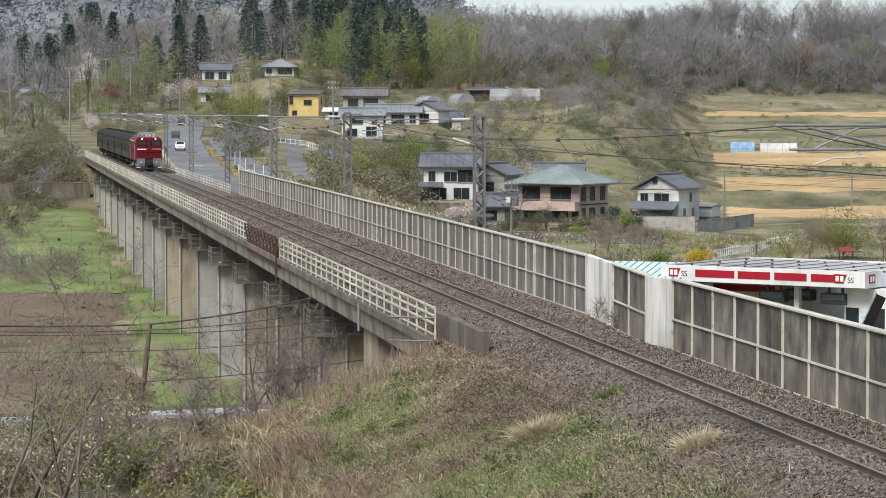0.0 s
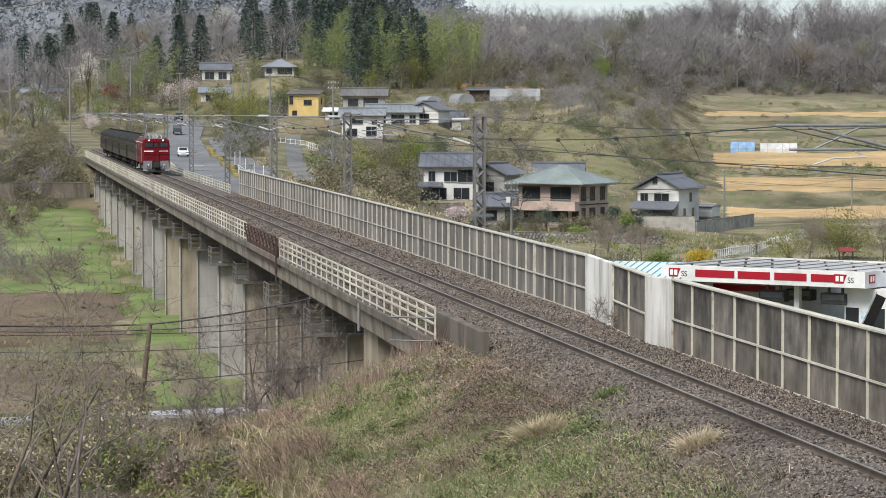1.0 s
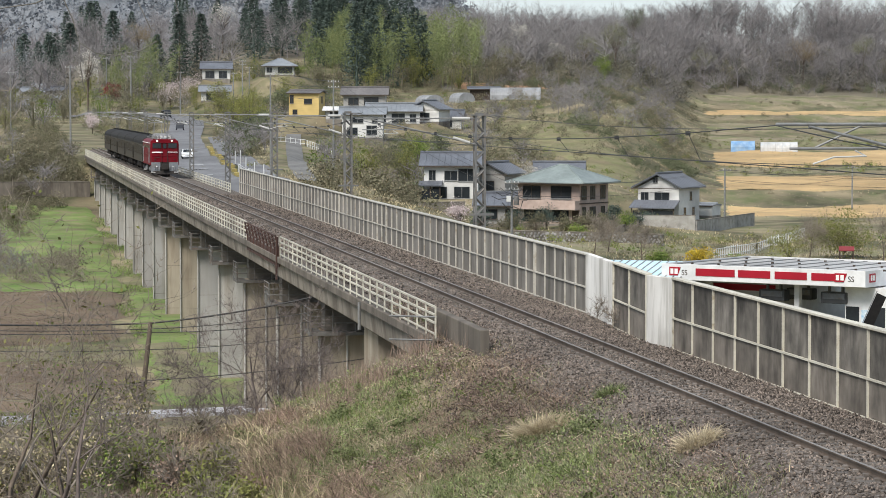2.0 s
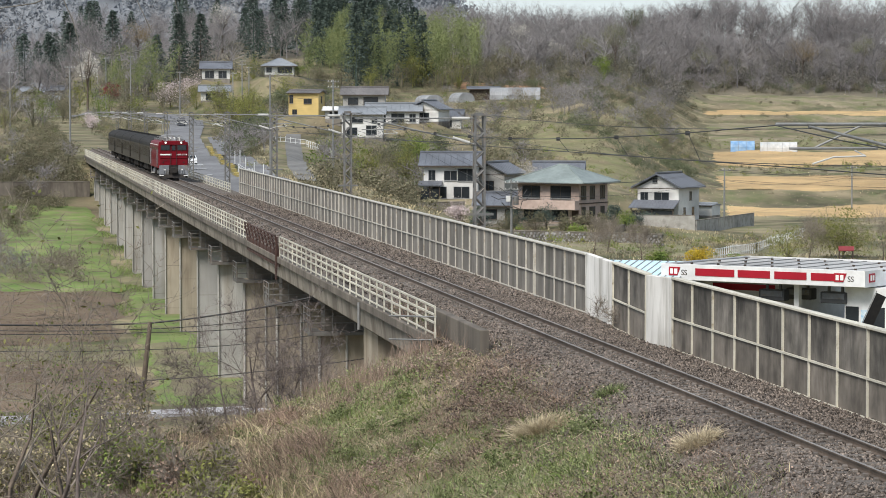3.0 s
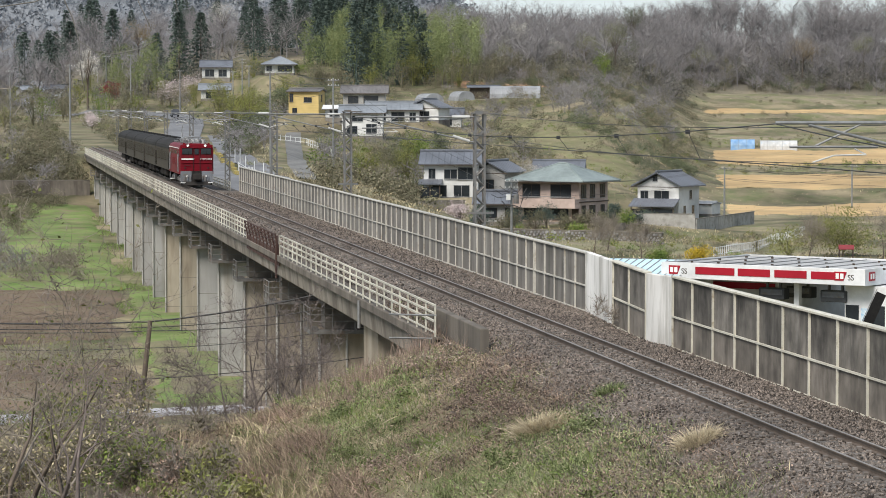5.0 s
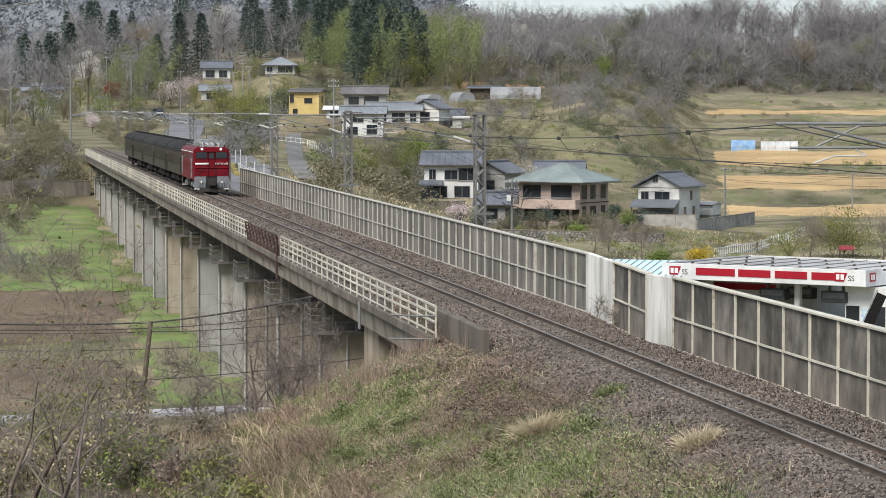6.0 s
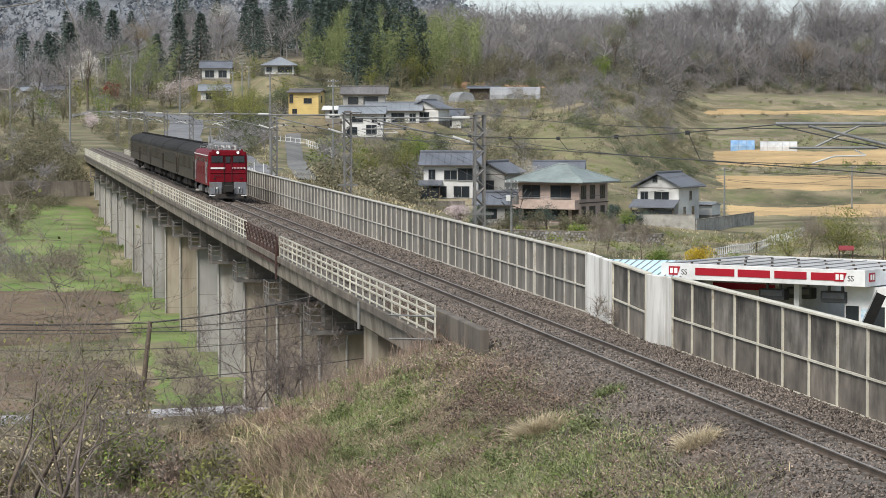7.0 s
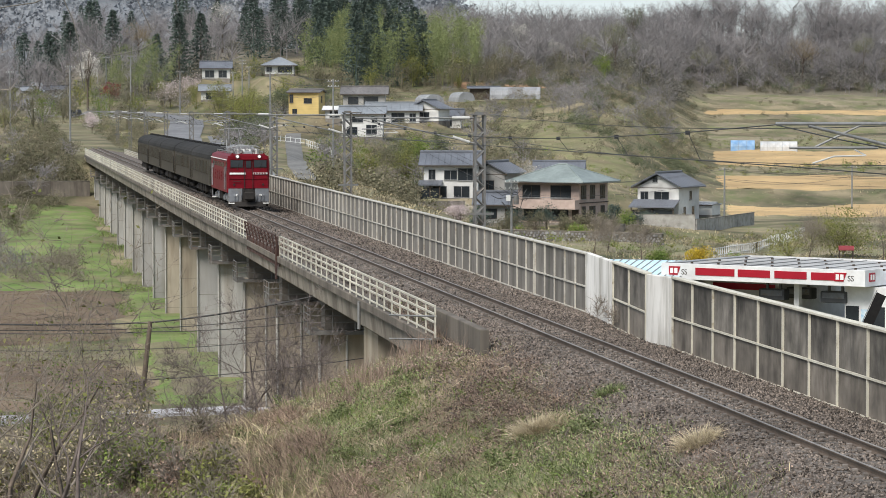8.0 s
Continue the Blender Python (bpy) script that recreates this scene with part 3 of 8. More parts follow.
# ---------------------------------------------------------------- train
M.update({
    "loco_red": mat("locomotive_red", (0.165, 0.005, 0.012), (0.115, 0.004, 0.009), 1.2, 0.45, lscale=0.6, large=0.12, stain=(0.10, 0.015, 0.018), sscale=1.0, smat=0.66, spec=0.12),
    "loco_grey": mat("underframe_grey", (0.28, 0.29, 0.30), (0.2, 0.205, 0.21), 3, 0.6, stain=(0.12, 0.10, 0.08), sscale=2),
    "loco_dark": mat("running_gear_black", (0.03, 0.028, 0.027), (0.045, 0.04, 0.036), 4, 0.9, spec=0.05),
    "coach": mat("olive_brown_coach_paint", (0.064, 0.052, 0.038), (0.046, 0.038, 0.028), 1.5, 0.55, lscale=0.5, large=0.2, spec=0.15),
    "coach_roof": mat("grey_coach_roof", (0.042, 0.040, 0.038), (0.028, 0.027, 0.026), 1.5, 0.8, spec=0.08, stain=(0.035, 0.034, 0.033), sscale=0.8),
    "vent": mat("sooty_ventilator", (0.02, 0.02, 0.02), (0.014, 0.014, 0.014), 3, 0.9, spec=0.05),
    "plate_grey": mat("plate_grey_paint", (0.185, 0.193, 0.208), (0.135, 0.141, 0.152), 3, 0.6, stain=(0.15, 0.13, 0.11), sscale=2),
    "coach_glass": mat("dusty_dark_glass", (0.014, 0.014, 0.014), (0.02, 0.019, 0.017), 1, 0.35, spec=0.08, large=0.2),
    "trim": mat("white_trim", (0.75, 0.74, 0.71), (0.68, 0.67, 0.64), 3, 0.5),
    "lamp": mat("headlamp_lens", (1.0, 0.93, 0.78), (1.0, 0.93, 0.78), 1, 0.2, glow=2.2, large=0.0),
})


def loco():
    """Front at y = 0, facing -y; the rails at z = 0."""
    L = 13.6
    lo = thing("electric_locomotive", "red electric locomotive with grey skirt and lit headlamps", "locomotive")

    def ring(y, w, zt, dz=0.0):
        return [(-w, y, 1.02), (w, y, 1.02), (w, y, 2.6), (w, y, 3.15), (w * 0.93, y, zt - 0.16), (w * 0.72, y, zt - 0.04), (0, y, zt),
                (-w * 0.72, y, zt - 0.04), (-w * 0.93, y, zt - 0.16), (-w, y, 3.15), (-w, y, 2.6)]
    body = Build().loft([ring(0.16, 1.33, 3.50), ring(0.30, 1.40, 3.56), ring(L - 0.30, 1.40, 3.56), ring(L - 0.16, 1.33, 3.50)])
    bo = part("body", body, M["loco_red"], lo)
    # cab fronts, sloping back above the waist
    for y, s in ((0.16, -1), (L - 0.16, 1)):
        cf = Build().loft([[(-1.33, y, 1.27), (1.33, y, 1.27), (1.33, y, 3.40), (0.9, y, 3.52), (-0.9, y, 3.52), (-1.33, y, 3.40)],
                           [(-1.27, y + s * 0.14, 1.30), (1.27, y + s * 0.14, 1.30), (1.22, y + s * 0.02, 3.34), (0.85, y + s * 0.02, 3.44), (-0.85, y + s * 0.02, 3.44), (-1.22, y + s * 0.02, 3.34)]])
        front = part("cab_front", cf, M["loco_red"], lo)
        yy = y + s * 0.10
        for x0, x1 in ((-1.18, -0.36), (0.36, 1.18)):
            part("windscreen", Build().box(x0, x1, min(yy, yy + s * 0.02), max(yy, yy + s * 0.02), 2.70, 3.13, bev=0.005), M["glass"], front, "dark cab window")
            part("window_frame", Build().box(x0 - 0.03, x1 + 0.03, yy - 0.005, yy + 0.005, 2.66, 2.70).box(x0 - 0.03, x1 + 0.03, yy - 0.005, yy + 0.005, 3.13, 3.16), M["loco_dark"], front)
        # drip ledge, waist fold and door seams
        part("waist_fold", Build().extrude([(y + s * 0.13, 1.90), (y + s * 0.165, 1.94), (y + s * 0.13, 1.98)], -1.25, 1.25, axis="x"), M["loco_red"], front)
        part("drip_ledge", Build().extrude([(y + s * 0.0, 3.20), (y + s * 0.13, 3.18), (y + s * 0.13, 3.21), (y + s * 0.0, 3.24)], -1.2, 1.2, axis="x"), M["loco_red"], front)
        part("door_seam", Build().box(-0.275, -0.262, min(y + s * 0.05, y + s * 0.142), max(y + s * 0.05, y + s * 0.142), 1.1, 3.1)
             .box(0.262, 0.275, min(y + s * 0.05, y + s * 0.142), max(y + s * 0.05, y + s * 0.142), 1.1, 3.1), M["loco_dark"], front)
        for x in (-0.74, 0.74):
            part("wiper", Build().tube((x, yy + s * 0.03, 2.5), (x + 0.12, yy + s * 0.035, 2.95), 0.012, n=4), M["loco_dark"], front)
        part("door_window", Build().box(-0.17, 0.17, min(yy, yy + s * 0.025), max(yy, yy + s * 0.025), 2.66, 3.10), M["glass"], front)
        yl = y + s * 0.145
        for x0, x1 in ((-1.24, -0.20), (0.28, 1.24)):
            part("stripe", Build().box(x0, x1, min(yl, yl - s * 0.04), max(yl, yl - s * 0.04), 2.21, 2.33), M["trim"], front, "white front stripe")
        for k in range(8):
            part("number_mark", Build().box(0.36 + k * 0.105, 0.43 + k * 0.105, min(yl, yl + s * 0.006), max(yl, yl + s * 0.006), 2.22, 2.32), M["loco_red"], front)
        for x in (-0.72, 0.72):
            h = part("headlamp", Build().tube((x, y + s * 0.02, 3.38), (x, y + s * 0.12, 3.38), 0.13, 0.12, 12), M["loco_grey"], front)
            part("lens", Build().tube((x, y + s * 0.10, 3.38), (x, y + s * 0.145, 3.38), 0.07, 0.066, 12), M["lamp"], h, "glowing headlamp lens")
        for x in (-0.95, 0.95):
            part("tail_lamp", Build().tube((x, y, 1.55), (x, y + s * 0.19, 1.55), 0.07, 0.07, 10), M["loco_dark"], front)
        part("handrail", Build().tube((-0.28, y + s * 0.2, 1.3), (-0.28, y + s * 0.2, 2.4), 0.02).tube((0.28, y + s * 0.2, 1.3), (0.28, y + s * 0.2, 2.4), 0.02)
             .tube((-1.0, y + s * 0.2, 1.75), (-0.5, y + s * 0.2, 1.75), 0.02), M["loco_dark"], front)
        b = Build().box(-1.28, 1.28, min(y, y + s * 0.12), max(y, y + s * 0.12), 0.45, 1.29, bev=0.02)
        sk = part("buffer_beam", b, M["loco_dark"], lo, "dark buffer beam with grey hoses")
        for q in (-1, 1):
            cp = part("corner_plate", Build().box(min(q * 0.42, q * 1.32), max(q * 0.42, q * 1.32), min(y, y + s * 0.15), max(y, y + s * 0.15), 0.36, 1.28, bev=0.02), M["plate_grey"], sk, "pale grey corner plate")
            part("marker_lamp", Build().tube((q * 0.78, y + s * 0.1, 0.86), (q * 0.78, y + s * 0.2, 0.86), 0.08, 0.08, 10), M["trim"], cp)
        part("coupler", Build().box(-0.22, 0.22, min(y, y + s * 0.55), max(y, y + s * 0.55), 0.62, 1.0, bev=0.05).box(-0.3, 0.3, min(y + s * .35, y + s * 0.6), max(y + s * .35, y + s * 0.6), 0.55, 1.08, bev=0.06), M["loco_dark"], sk)
        for x in (-0.95, -0.75, -0.5, 0.5, 0.75, 0.95):
            hb = Build().path([(x, y + s * 0.12, 0.95), (x, y + s * 0.24, 0.85), (x, y + s * 0.22, 0.55), (x + 0.06, y + s * 0.16, 0.45)], 0.03, 5)
            part("air_hose", hb, M["loco_grey"], sk)
        part("snowplough", Build().loft([[(-1.28, y + s * 0.02, 0.14), (1.28, y + s * 0.02, 0.14), (1.28, y + s * 0.02, 0.45), (-1.28, y + s * 0.02, 0.45)],
                                         [(-1.1, y + s * 0.34, 0.12), (1.1, y + s * 0.34, 0.12), (1.15, y + s * 0.22, 0.42), (-1.15, y + s * 0.22, 0.42)]]), M["loco_dark"], sk)
        for x in (-1.12, 1.12):
            part("step", Build().box(x - 0.2, x + 0.2, min(y, y + s * 0.30), max(y, y + s * 0.30), 0.30, 0.36), M["trim"], sk, "white-edged step")
    # sides: doors, louvres, small windows
    for s in (-1, 1):
        for y0 in (1.25, L - 1.85):
            part("cab_door", Build().box(min(s * 1.395, s * 1.412), max(s * 1.395, s * 1.412), y0, y0 + 0.6, 1.1, 3.0, bev=0.004), M["loco_red"], bo)
            part("cab_window", Build().box(min(s * 1.40, s * 1.418), max(s * 1.40, s * 1.418), y0 - 0.85, y0 - 0.2, 2.45, 3.0), M["glass"], bo)
            part("grab_rail", Build().tube((s * 1.44, y0 - 0.08, 1.2), (s * 1.44, y0 - 0.08, 2.7), 0.025).tube((s * 1.44, y0 + 0.68, 1.2), (s * 1.44, y0 + 0.68, 2.7), 0.02), M["loco_grey"], bo)
        for k in range(5):
            y0 = 2.7 + k * 1.7
            b = Build()
            for j in range(7):
                b.box(min(s * 1.39, s * 1.425), max(s * 1.39, s * 1.425), y0, y0 + 1.2, 1.75 + j * 0.09, 1.80 + j * 0.09)
            part("louvre", b, M["loco_red"], bo)
            part("side_window", Build().box(min(s * 1.395, s * 1.41), max(s * 1.395, s * 1.41), y0 + 0.1, y0 + 1.1, 2.65, 2.95), M["glass"], bo)
        part("gutter", Build().box(min(s * 1.38, s * 1.45), max(s * 1.38, s * 1.45), 0.4, L - 0.4, 3.13, 3.18), M["trim"], bo, "pale rain gutter")
    # roof gear
    for k, y in enumerate((2.2, L - 2.2)):
        p = part("pantograph", Build().box(-0.6, 0.6, y - 0.75, y + 0.75, 3.72, 3.77), M["galv"], lo, "raised steel pantograph" if k == 1 else "folded steel pantograph")
        h = 1.30 if k == 1 else 0.24
        for x in (-0.45, 0.45):
            b = Build().tube((x, y - 0.6, 3.77), (x * 0.9, y - (0.95 if k == 1 else 1.1), 3.77 + h * 0.5), 0.025).tube((x * 0.9, y - (0.95 if k == 1 else 1.1), 3.77 + h * 0.5), (x * 0.75, y, 3.77 + h), 0.02)
            b.tube((x, y + 0.6, 3.77), (x * 0.9, y + (0.95 if k == 1 else 1.1), 3.77 + h * 0.5), 0.025).tube((x * 0.9, y + (0.95 if k == 1 else 1.1), 3.77 + h * 0.5), (x * 0.75, y, 3.77 + h), 0.02)
            part("arm", b, M["galv"], p)
        part("collector", Build().path([(-0.95, y, 3.70 + h), (-0.6, y, 3.81 + h), (0.6, y, 3.81 + h), (0.95, y, 3.70 + h)], 0.035), M["galv"], p)
        b = Build()
        for x in (-0.5, 0.5):
            for dy in (-0.6, 0.6):
                b.tube((x, y + dy, 3.5), (x, y + dy, 3.74), 0.07, n=8)
        part("insulator", b, M["ceramic"], p)
    for y, w, h in ((0.75, 0.28, 0.16), (4.3, 0.75, 0.42), (5.6, 0.5, 0.5), (7.0, 0.85, 0.36), (8.4, 0.5, 0.5), (9.4, 0.6, 0.4)):
        part("roof_box", Build().box(-w, w, y - 0.4, y + 0.4, 3.5, 3.55 + h, bev=0.04), M["loco_grey"], lo, "grey roof equipment box")
    for x in (-1.0, 1.0):
        b = Build().box(x - 0.03, x + 0.03, 0.7, 12.9, 3.66, 3.70)
        for i in range(9):
            b.tube((x, 0.8 + i * 1.5, 3.42), (x, 0.8 + i * 1.5, 3.68), 0.025, n=5)
        part("roof_walk", b, M["galv"], lo, "pale roof walkway")
    ins = Build().tube((0, 0, 3.5), (0, 0, 3.86), 0.075, 0.05, 8).mesh("roof_insulator", M["ceramic"])
    for y in (1.1, 1.7, 3.2):
        for x in (-0.62, -0.2, 0.2, 0.62):
            part("roof_insulator", ins, None, lo, m=Matrix.Translation((x, y, 0)))
    for x in (-1.02, 1.02):
        part("horn", Build().tube((x, 0.32, 3.52), (x, 0.75, 3.52), 0.09, 0.04, 8), M["loco_red"], lo)
    b = Build()
    for x in (-0.8, 0.8):
        b.path([(x, 0.9, 3.82), (x, 4.0, 3.86), (x * 0.6, 7, 3.9), (x, L - 1, 3.84)], 0.025, 5)
        for y in (1.0, 3.0, 4.6, 6.2, 8.0):
            b.tube((x * 0.9, y, 3.45), (x * 0.9, y, 3.84), 0.06, n=6)
    part("busbar", b, M["galv"], lo)
    for y in (3.4, L - 3.4):
        bg = part("bogie", Build().box(-1.12, -0.92, y - 1.9, y + 1.9, 0.45, 0.85, bev=0.04).box(0.92, 1.12, y - 1.9, y + 1.9, 0.45, 0.85, bev=0.04).box(-0.9, 0.9, y - 0.4, y + 0.4, 0.4, 0.9), M["loco_grey"], lo, "dusty grey bogie frame")
        for dy in (-1.25, 1.25):
            for s in (-1, 1):
                w = part("wheel", Build().tube((-0.06, 0, 0), (0.06, 0, 0), 0.56, 0.56, 24).tube((s * 0.06, 0, 0), (s * 0.16, 0, 0), 0.12, 0.12, 8), M["loco_dark"], bg, m=Matrix.Translation((s * 0.56, y + dy, 0.56)))
                part("axle_box", Build().box(min(s * 1.1, s * 1.25), max(s * 1.1, s * 1.25), y + dy - 0.2, y + dy + 0.2, 0.4, 0.75, bev=0.03), M["loco_grey"], bg)
    part("underframe_tank", Build().box(-1.25, 1.25, L / 2 - 1.1, L / 2 + 1.1, 0.4, 1.03, bev=0.05), M["loco_dark"], lo)
    return lo


def coach():
    """Front at y = 0."""
    L = 19.15
    c = thing("passenger_coach", "olive brown vintage passenger coach with a grey arched roof", "railway coach", group="coaches of the train")

    def ring(y, k=1.0):
        w = 1.40 * k
        pts = [(-w, y, 1.05), (w, y, 1.05), (w, y, 2.95)]
        return pts + [(-w, y, 2.95)]
    bo = part("body", Build().loft([ring(0, 0.98), ring(0.06), ring(L - 0.06), ring(L, 0.98)]), M["coach"], c)

    def roof(y, k):
        return [(1.43 * k * math.cos(t), y, 2.93 + 0.82 * k * math.sin(t) ** 0.8) for t in np.linspace(0, math.pi, 13)]
    part("roof", Build().loft([roof(-0.02, 0.93), roof(0.5, 1.0), roof(L - 0.5, 1.0), roof(L + 0.02, 0.93)]), M["coach_roof"], c, smooth=False)
    for i in range(8):
        b = Build().loft([[(0.32 * math.cos(t), y, 3.62 + s * math.sin(t)) for t in np.linspace(0, math.pi, 7)] for y, s in ((1.4 + i * 2.25, 0.12), (1.5 + i * 2.25, 0.26), (2.1 + i * 2.25, 0.26), (2.2 + i * 2.25, 0.12))])
        part("roof_ventilator", b, M["vent"], c, "sooty roof ventilator")
    win = Build().box(-0.012, 0.012, 0, 1.0, 1.9, 2.7, bev=0.004).mesh("window", M["coach_glass"])
    frm = Build().box(-0.02, 0.02, -0.04, 0, 1.86, 2.74).box(-0.02, 0.02, 1.0, 1.04, 1.86, 2.74).box(-0.03, 0.03, -0.06, 1.06, 1.83, 1.87).mesh("window_frame", M["coach"])
    for s in (-1, 1):
        for i in range(11):
            m = Matrix.Translation((s * 1.405, 2.15 + i * 1.42, 0))
            w = part("window", win, None, bo, m=m)
            part("window_frame", frm, None, w)
        for y in (0.06, L - 1.21):
            # no recess is built: black colour stands in for its shade
            d = part("door", Build().box(min(s * 1.385, s * 1.396), max(s * 1.385, s * 1.412), y, y + 1.15, 1.05, 2.85), M["black"], bo, "flush entrance door, black for recess shade")
            part("grab_rail", Build().tube((s * 1.44, y - 0.08, 1.2), (s * 1.44, y - 0.08, 2.5), 0.02), M["black"], d)
        part("belt_rail", Build().box(min(s * 1.40, s * 1.42), max(s * 1.40, s * 1.42), 0.1, L - 0.1, 1.74, 1.79), M["coach"], bo)
        part("gutter", Build().box(min(s * 1.40, s * 1.45), max(s * 1.40, s * 1.45), 0.05, L - 0.05, 2.93, 2.98), M["coach_roof"], bo)
    for y in (-0.42, L):
        part("gangway", Build().box(-0.55, 0.55, y, y + 0.42, 1.1, 3.1, bev=0.04), M["black"], c, "black rubber gangway")
    for y in (3.0, L - 3.0):
        bg = part("bogie", Build().box(-1.1, -0.95, y - 1.6, y + 1.6, 0.42, 0.72, bev=0.03).box(0.95, 1.1, y - 1.6, y + 1.6, 0.42, 0.72, bev=0.03).box(-0.95, 0.95, y - 0.3, y + 0.3, 0.45, 1.0), M["loco_dark"], c)
        for dy in (-1.1, 1.1):
            for s in (-1, 1):
                part("wheel", Build().tube((-0.06, 0, 0), (0.06, 0, 0), 0.43, 0.43, 20), M["loco_dark"], bg, m=Matrix.Translation((s * 0.56, y + dy, 0.43)))
    b = Build()
    for y, w in ((6.2, 1.3), (8.4, 0.9), (10.4, 1.6), (12.8, 0.9)):
        b.box(-1.25, 1.25, y, y + w, 0.45, 1.05, bev=0.03)
    part("underfloor_box", b, M["loco_dark"], c)
    return c


LOCO = loco()
COACHES = [coach()]
for i in range(4):
    COACHES.append(copy_thing(COACHES[0], Matrix.Identity(4)))


def road_car(name, label, paint, glassy, van=False):
    """Front at y = 0, facing -y."""
    c = thing(name, label, "car", group="cars on the road")
    if van:
        L, sec = 4.3, [(0, 0.35), (0, 0.85), (0.75, 1.02), (1.35, 1.70), (3.9, 1.78), (4.25, 1.1), (4.3, 0.35)]
    else:
        L, sec = 4.5, [(0, 0.35), (0, 0.72), (1.15, 0.92), (1.95, 1.42), (3.2, 1.42), (3.85, 0.98), (4.45, 0.92), (4.5, 0.35)]
    rings = []
    for x, k in ((-0.84, 0.86), (-0.78, 1.0), (0.78, 1.0), (0.84, 0.86)):
        rings.append([(x * (0.86 if z > 1.2 else 1), L / 2 + (y - L / 2) * (0.97 if k < 1 else 1), 0.3 + (z - 0.3) * (0.96 if k < 1 else 1)) for y, z in sec])
    bo = part("body", Build().loft(rings), paint, c)
    (ya, za), (yb, zb) = sec[2], sec[3]
    part("windscreen", Build().add([(-0.66, ya + 0.08, za + 0.05), (0.66, ya + 0.08, za + 0.05), (0.58, yb - 0.05, zb - 0.03), (-0.58, yb - 0.05, zb - 0.03),
                                    (-0.66, ya + 0.04, za + 0.07), (0.66, ya + 0.04, za + 0.07), (0.58, yb - 0.09, zb - 0.01), (-0.58, yb - 0.09, zb - 0.01)],
                                   [(0, 1, 2, 3), (4, 5, 6, 7), (0, 1, 5, 4), (1, 2, 6, 5), (2, 3, 7, 6), (3, 0, 4, 7)]), glassy, bo, "dark windscreen")
    for s in (-1, 1):
        part("side_window", Build().box(min(s * 0.72, s * 0.83), max(s * 0.72, s * 0.83), yb - 0.1, yb + (2.2 if van else 1.4), 0.98, zb - 0.1), glassy, bo)
        part("headlight", Build().box(s * 0.62 - 0.17, s * 0.62 + 0.17, -0.03, 0.1, 0.6, 0.76, bev=0.02), M["trim"], bo)
        for y in (0.85, L - 0.85):
            w = part("wheel", Build().tube((-0.1, 0, 0), (0.1, 0, 0), 0.31, 0.31, 16), M["black"], c, m=Matrix.Translation((s * 0.75, y, 0.31)))
            part("rim", Build().tube((s * 0.09, 0, 0), (s * 0.115, 0, 0), 0.19, 0.18, 10), M["galv"], w)
    part("grille", Build().box(-0.4, 0.4, -0.02, 0.05, 0.42, 0.58), M["black"], bo)
    part("bumper", Build().box(-0.8, 0.8, -0.06, 0.1, 0.3, 0.5, bev=0.04), paint, bo)
    part("plate_bar", Build().box(-0.17, 0.17, -0.075, -0.05, 0.36, 0.5), M["trim"], bo)
    return c


CARS = [road_car("sedan", "white saloon car driving on the road", mat("white_car_paint", (0.8, 0.8, 0.8), (0.74, 0.74, 0.74), 1, 0.3, spec=0.6, large=0.05), M["glass"]),
        road_car("minivan", "dark grey minivan driving on the road", mat("dark_car_paint", (0.05, 0.052, 0.06), (0.04, 0.042, 0.05), 1, 0.3, spec=0.6, large=0.05), M["glass"], True),
        road_car("hatchback", "dark hatchback driving on the road", mat("black_car_paint", (0.03, 0.032, 0.036), (0.025, 0.027, 0.03), 1, 0.3, spec=0.6, large=0.05), M["glass"], True)]


# ---------------------------------------------------------------- overhead line
def lattice_mast(x, y, top, base):
    """A square lattice mast with its bracket over the track."""
    m = thing("catenary_mast", "weathered lattice steel catenary mast beside the track", "catenary mast", group="catenary masts")
    w = 0.21
    for sx in (-1, 1):
        for sy in (-1, 1):
            part("chord", Build().box(x + sx * w - 0.045, x + sx * w + 0.045, y + sy * w - 0.045, y + sy * w + 0.045, base, top), M["mast"], m)
    b = Build()
    z, k = base + 0.2, 0
    while z + 0.42 < top:
        s = 1 if k % 2 else -1
        for o in (-w, w):
            b.tube((x - s * w, y + o, z), (x + s * w, y + o, z + 0.42), 0.038, n=4)
            b.tube((x + o, y - s * w, z), (x + o, y + s * w, z + 0.42), 0.038, n=4)
        z, k = z + 0.42, k + 1
    part("lacing", b, M["mast"], m)
    part("cap_plate", Build().box(x - 0.32, x + 0.85, y - 0.3, y + 0.3, top, top + 0.06).box(x - 0.2, x + 0.2, y - 0.2, y + 0.2, top + 0.06, top + 0.14), M["mast"], m)
    part("base_band", Build().box(x - 0.62, x + 0.62, y - 0.27, y - 0.2, 1.75, 1.85), M["mast"], m)
    arm = part("bracket_tube", Build().tube((-0.45, y, top - 0.12), (x - w, y, top - 0.12), 0.036, n=8), M["galv"], m, "galvanised bracket tube")
    part("insulator", Build().tube((x - 1.25, y, top - 0.12), (x - 0.45, y, top - 0.12), 0.07, n=8), M["ceramic"], arm)
    br = part("brace", Build().tube((0.25, y, top - 0.16), (x - w, y, top - 1.28), 0.034, n=8), M["galv"], m)
    part("insulator", Build().tube((x - 1.2, y, top - 0.98), (x - 0.45, y, top - 1.22), 0.065, n=8), M["ceramic"], br)
    part("registration_tube", Build().tube((-0.15, y, top - 0.62), (1.75, y, top - 0.62), 0.03, n=6).tube((0.4, y, top - 0.6), (1.45, y, top - 0.12), 0.024, n=6), M["galv"], m)
    part("steady_arm", Build().path([(1.25, y, top - 0.66), (1.5, y, top - 0.78), (0.8, y, top - 0.80), (0.35, y, top - 0.94)], 0.02), M["ceramic"], m)
    return m


